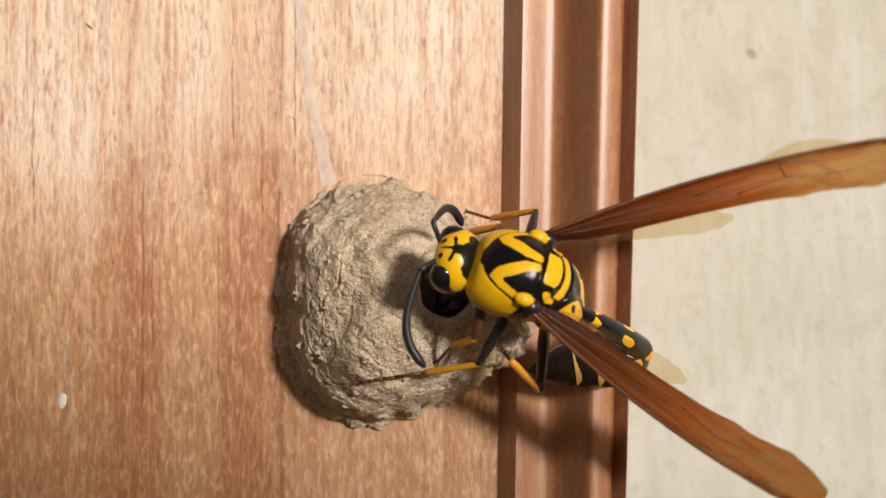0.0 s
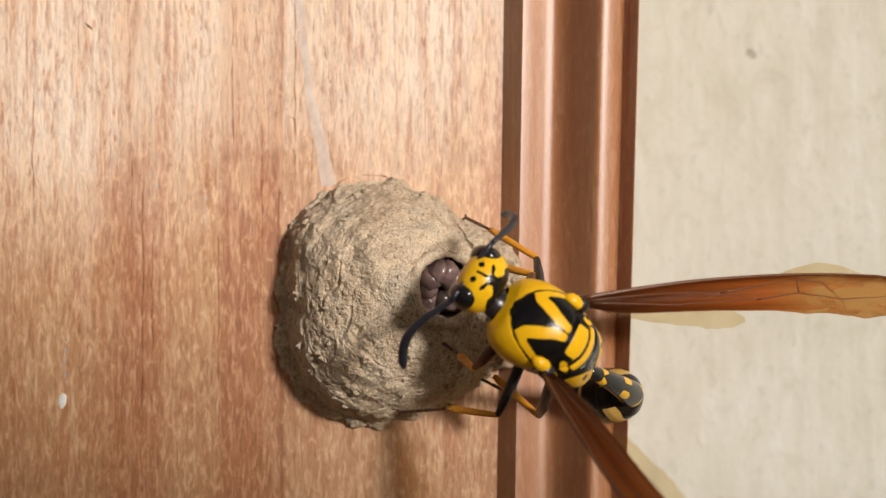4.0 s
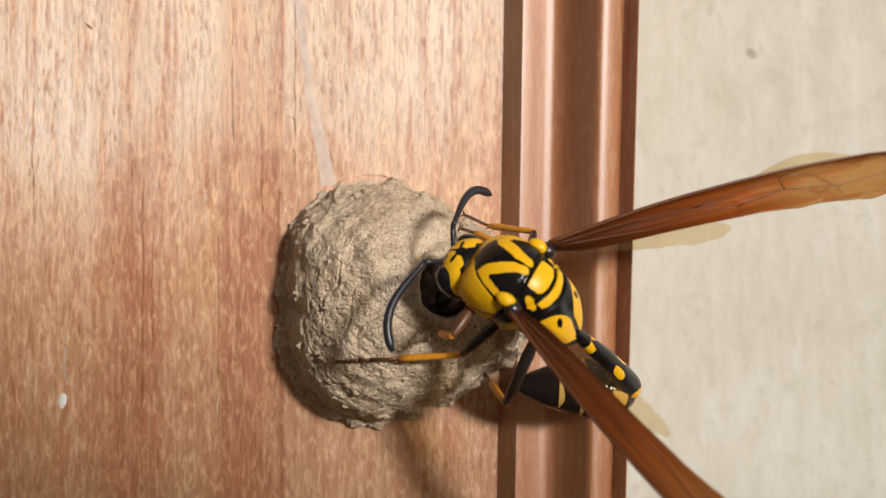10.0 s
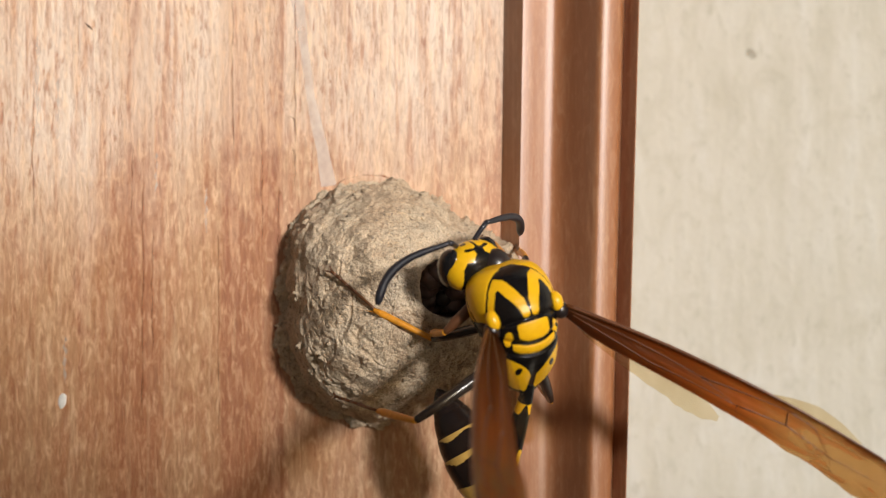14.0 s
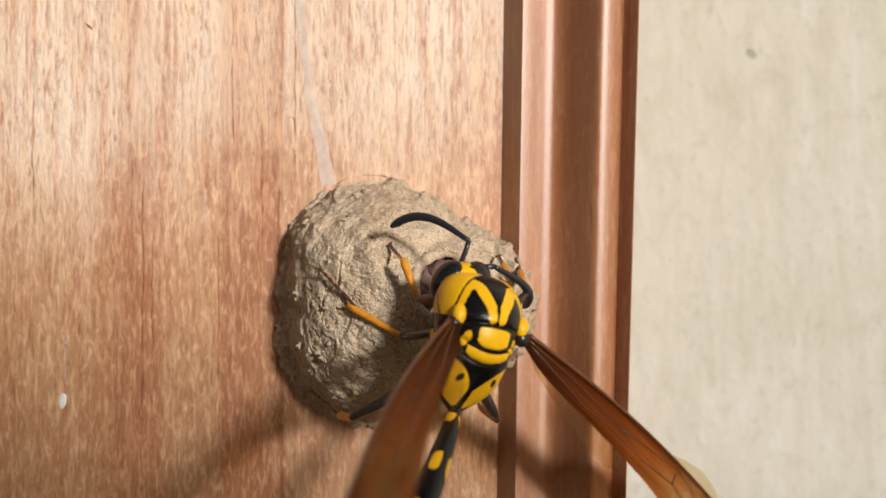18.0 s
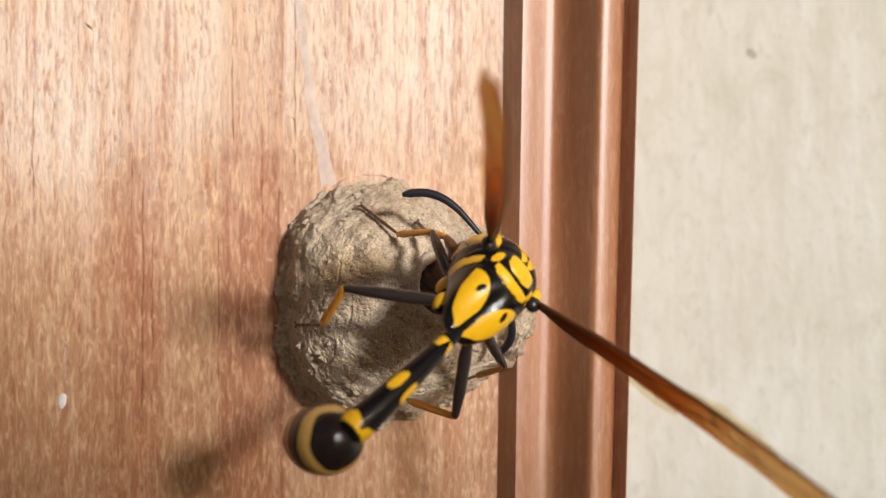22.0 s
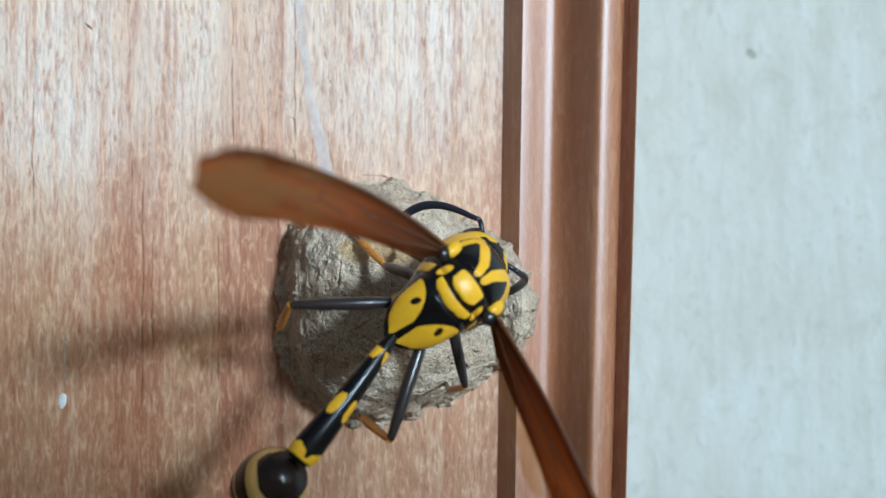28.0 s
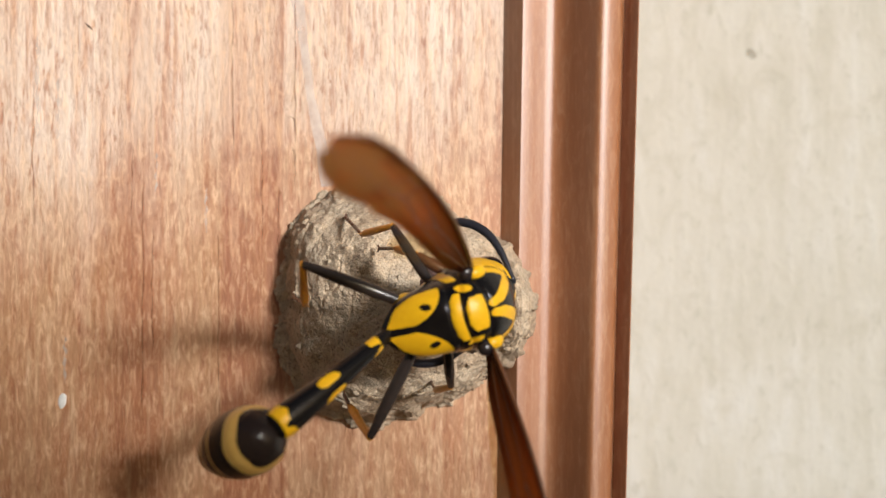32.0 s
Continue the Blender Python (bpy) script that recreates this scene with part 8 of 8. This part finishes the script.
    walk(piece["right_mid_tarsus"], keyed([
        (0, 1.55, -6.41, -6.63, -61.2, 60, -60.3), (0.5, 0.99, -5.92, -7.58, -48, 63.8, -50.8), (1, 0.53, -5.21, -8.52, -31.3, 65.9, -37.6),
        (1.5, 1.17, -5.14, -8.2, -30.6, 68.1, -40.3), (2, 1.8, -5.04, -7.87, -28.6, 70, -43.2), (2.5, 1.79, -4.79, -9.43, -77.4, 84.5, -96),
        (3, 4.33, -5.46, -7.57, -68.1, 70.1, -61.4), (3.5, 3.67, -5.78, -8.21, -60.9, 74.2, -60.8), (5.5, 4.05, -5.85, -7.61, -47, 59.5, -25.7),
        (6, 3.66, -5.88, -7.36, -47.8, 57.1, -25.9), (7, 4.46, -5.9, -7.03, -47.1, 47.7, -31), (8, 3.38, -6.27, -6.8, -39.7, 46.4, -31.3),
        (9, 3.15, -6.38, -6.97, -40.6, 49.6, -32.5), (10, 4.05, -6.17, -6.42, -44.7, 48.3, -36.2), (11, 3.07, -6.65, -6.86, -44.9, 56.9, -41.4),
        (12, 3.45, -5.71, -8.11, -54.2, 60, -34.1), (12.5, 0.93, -6.74, -7, -105.3, 67.6, -79.2), (13, 4.28, -4.21, -8.71, -32.5, 68.8, -51.7),
        (14, 3.99, -4.83, -8.68, -49.9, 67.9, -58.9), (14.5, 5.9, -5.06, -6.63, -28.8, 52.1, -33.2), (16.5, 6.11, -4.34, -6.79, -28.3, 54.7, -28.6),
        (17, 5.81, -3.99, -6.86, -40, 60.6, -35.4), (18, 6.04, -5.69, -5.54, -48.7, 52.1, -35.1), (18.5, 0.66, -2.07, -1.38, -127.3, 49.6, -47.9),
        (19, -1.02, -5.39, -8.57, 154.7, 59.6, -17.8), (19.5, 0.99, -5.73, -8.44, 165.2, 59.4, -17.4), (20, 2.71, -6.03, -7.7, 168, 60.3, -18.2),
        (20.5, 1.94, -6.19, -7.91, 163.6, 59.8, -23.2), (21, 1.14, -6.33, -8.05, 157.6, 58.3, -28.2), (21.5, 2.92, -6.43, -7.39, 160.7, 45.6, -22.6),
        (22, 4.33, -6.39, -6.31, 160, 32.3, -19.6), (22.5, 3.81, -6.36, -6.79, 168.4, 37.4, -18.7), (23, 3.22, -6.34, -7.23, 176, 42.5, -18.1),
        (23.5, 1.91, -6.35, -7.67, 166.4, 47, -24.2), (24, 0.44, -6.18, -7.84, 155.5, 50.6, -31.1), (24.5, 1.83, -6.59, -7.57, 147.7, 43.4, -27.6),
        (25, 3.06, -6.84, -7.04, 135.3, 35.8, -24.7), (25.5, 2.12, -6.84, -7.5, 50.4, 36.2, -29.6), (27.5, 5.04, -4.91, -7.03, 170.6, 37, -1.5),
        (28, 0.32, -6.1, -8.03, -168.4, 56.1, -10.3), (28.5, 1.72, -6.11, -7.86, -164.3, 45.9, -8.9), (29, 2.94, -6.05, -7.34, -172.2, 36.2, -8.8),
        (29.5, 4.45, -5.58, -6.83, -136.8, 33.2, 1.6), (30, 5.73, -5, -6.07, -126.1, 29.6, 10.5), (30.5, 5.46, -5.49, -5.84, -136.7, 27.1, 2.2),
        (31, 5.16, -5.96, -5.61, -151.6, 24.6, -4.8), (31.5, 4.29, -5.96, -7.12, -130.5, 40.6, 1.3), (32, 2.68, -6.22, -8.3, -112.9, 55, 6.2),
    ]))
    walk(piece["right_mid_tibia"], keyed([
        (0, -0.42, -6.05, -2.88, -43.4, 61.8, -10.4), (0.5, -0.84, -5.79, -3.79, -32.7, 64.2, -4), (1, -1.17, -5.35, -4.62, -20.7, 66.4, 4.6),
        (1.5, -0.92, -5.44, -4.55, -15.9, 60.1, 8.3), (2, -0.65, -5.53, -4.45, -12.5, 53.9, 11.2), (2.5, 0.35, -4.84, -5.44, 0.5, 70.2, 1.8),
        (3, 2.37, -5.02, -3.87, -33.4, 61.6, -12.8), (3.5, 0.95, -5, -5.08, -20.7, 47.9, -16.1), (5.5, 1.54, -5.28, -4.29, -36.9, 52.2, -12.7),
        (6, 1.39, -5.53, -3.85, -44.3, 56.9, -8.8), (7, 2.31, -5.21, -3.46, -64.1, 57.7, -17.8), (8, 0.69, -5.82, -3.56, -45.3, 49.9, -9.5),
        (9, 0.7, -5.81, -3.6, -45.9, 53.2, -13.2), (10, 1.05, -5.75, -3.52, -41.2, 43.7, -8), (11, 0.64, -5.84, -3.53, -38.2, 52.4, -18.5),
        (12, 1.55, -5.23, -4.37, -49, 62.3, -14), (12.5, -0.55, -6, -3.13, -61.3, 66.9, -26.6), (13, 3.57, -3.16, -4.64, -123.5, 72.6, -56.1),
        (14, 3.33, -3.51, -4.7, -58.2, 69.6, -63.3), (14.5, 3.9, -3.68, -3.23, -34.8, 54.5, -34.6), (16.5, 4.17, -3.2, -3.19, -35.1, 58, -30.6),
        (17, 4.34, -2.81, -3.08, -49, 63.6, -38.9), (18, 3.49, -4.42, -2.42, -44.2, 47.6, -26.5), (18.5, 2.05, -5.28, -3.71, -34.8, -33.6, 113.5),
        (19, -1.82, -5.23, -4.46, -179.9, 78.8, -11.4), (19.5, -0.53, -5.46, -4.61, -177.7, 68, -10.3), (20, 0.47, -5.61, -4.23, -177.2, 56.7, -10.7),
        (20.5, 0.01, -5.64, -4.26, 179.4, 61.2, -15.9), (21, -0.49, -5.65, -4.23, 174.3, 65.2, -22.8), (21.5, 0.66, -5.7, -3.94, 177.8, 55.6, -17.9),
        (22, 1.54, -5.64, -3.33, 179.6, 45.9, -15), (22.5, 1.37, -5.65, -3.52, 179.1, 52.2, -16.3), (23, 1.16, -5.66, -3.7, 177.7, 58.4, -18.3),
        (23.5, 0.17, -5.76, -3.96, -177.4, 63.6, -18.8), (24, -0.99, -5.69, -4, -172.1, 68.6, -18.9), (24.5, -0.06, -5.76, -3.98, 173.4, 60.1, -23.7),
        (25, 0.76, -5.73, -3.8, 160.1, 51.7, -25.8), (25.5, -0.38, -5.54, -4.47, 108.1, 47.1, -27.4), (27.5, 2.4, -5.05, -3.77, -174.3, 51, 3),
        (28, -1.1, -5.61, -4.14, 163.6, 68.8, -18.9), (28.5, 0.04, -5.71, -4.11, 174.2, 65.3, -13.4), (29, 0.98, -5.73, -3.66, -179.8, 61.6, -9.4),
        (29.5, 1.99, -5.39, -3.5, -176.5, 53.5, -4.4), (30, 2.79, -4.97, -3.13, -174.6, 45, -0.7), (30.5, 2.42, -5.26, -3.02, -176.4, 42.8, -4.4),
        (31, 2, -5.52, -2.9, -178.2, 40.4, -7.9), (31.5, 1.87, -5.33, -3.83, 164.3, 52.7, -14.6), (32, 1, -5.3, -4.61, 137.4, 62.6, -28.9),
    ]))
    walk(piece["right_scape"], keyed([
        (0, 2.05, -0.42, 0.55, 0, -57, -63.9), (0.5, 2.05, -0.42, 0.55, 0, -62.5, -86.3), (1, 2.05, -0.42, 0.55, 0, -55.1, -87),
        (1.5, 2.05, -0.42, 0.55, 0, -58.2, -109.3), (2, 2.05, -0.42, 0.55, 0, -41.4, -82.5), (2.5, 2.05, -0.42, 0.55, 0, -67.2, -62),
        (3, 2.05, -0.42, 0.55, 0, -13.5, -48.2), (3.5, 2.05, -0.42, 0.55, 0, -15.7, -98.7), (5.5, 2.05, -0.42, 0.55, 0, -34.1, -81.3),
        (6, 2.05, -0.42, 0.55, 0, -44.2, -58.6), (7, 2.05, -0.42, 0.55, 0, -55.4, -64.8), (8, 2.05, -0.42, 0.55, 0, -37.5, -91.9),
        (9, 2.05, -0.42, 0.55, 0, -35.2, -91.6), (10, 2.05, -0.42, 0.55, 0, -43.4, -84.8), (11, 2.05, -0.42, 0.55, 0, -28.9, -92.2),
        (12, 2.05, -0.42, 0.55, 0, -66.5, -56.8), (12.5, 2.05, -0.42, 0.55, 0, -34, -83.6), (13, 2.05, -0.42, 0.55, 0, -35.5, -120.3),
        (14, 2.05, -0.42, 0.55, 0, -45.9, -81.1), (14.5, 2.05, -0.42, 0.55, 0, -36.6, -131.2), (16.5, 2.05, -0.42, 0.55, 0, -30.9, -129.5),
        (17, 2.05, -0.42, 0.55, 0, -42.5, -120.6), (18, 2.05, -0.42, 0.55, 0, -39.1, -135.5), (18.5, 2.05, -0.42, 0.55, 0, -46.3, -145.3),
        (19, 2.05, -0.42, 0.55, 0, -1.4, -101.4), (19.5, 2.05, -0.42, 0.55, 0, -9.3, -105.9), (20, 2.05, -0.42, 0.55, 0, -12.1, -110.8),
        (20.5, 2.05, -0.42, 0.55, 0, 5.4, -105.9), (21, 2.05, -0.42, 0.55, 0, 20.4, -104.8), (21.5, 2.05, -0.42, 0.55, 0, 8.7, -107.5),
        (22, 2.05, -0.42, 0.55, 0, -1.6, -115.2), (22.5, 2.05, -0.42, 0.55, 0, 0.2, -113.6), (23, 2.05, -0.42, 0.55, 0, 2, -112.6),
        (23.5, 2.05, -0.42, 0.55, 0, 17.2, -107.2), (24, 2.05, -0.42, 0.55, 0, 31.5, -104.6), (24.5, 2.05, -0.42, 0.55, 0, 24.6, -103.1),
        (25, 2.05, -0.42, 0.55, 0, 17, -103.1), (25.5, 2.05, -0.42, 0.55, 0, 34.1, -98.4), (27.5, 2.05, -0.42, 0.55, 0, 3.5, -93.7),
        (28, 2.05, -0.42, 0.55, 0, -26.9, -103.5), (28.5, 2.05, -0.42, 0.55, 0, -1.4, -102.7), (29, 2.05, -0.42, 0.55, 0, 9.6, -100),
        (29.5, 2.05, -0.42, 0.55, 0, 9.3, -96.7), (30, 2.05, -0.42, 0.55, 0, 9.1, -92.9), (30.5, 2.05, -0.42, 0.55, 0, 11.3, -94.6),
        (31, 2.05, -0.42, 0.55, 0, 13.2, -96.6), (31.5, 2.05, -0.42, 0.55, 0, 25.9, -90.9), (32, 2.05, -0.42, 0.55, 0, 39.8, -95.9),
    ]))


motions()
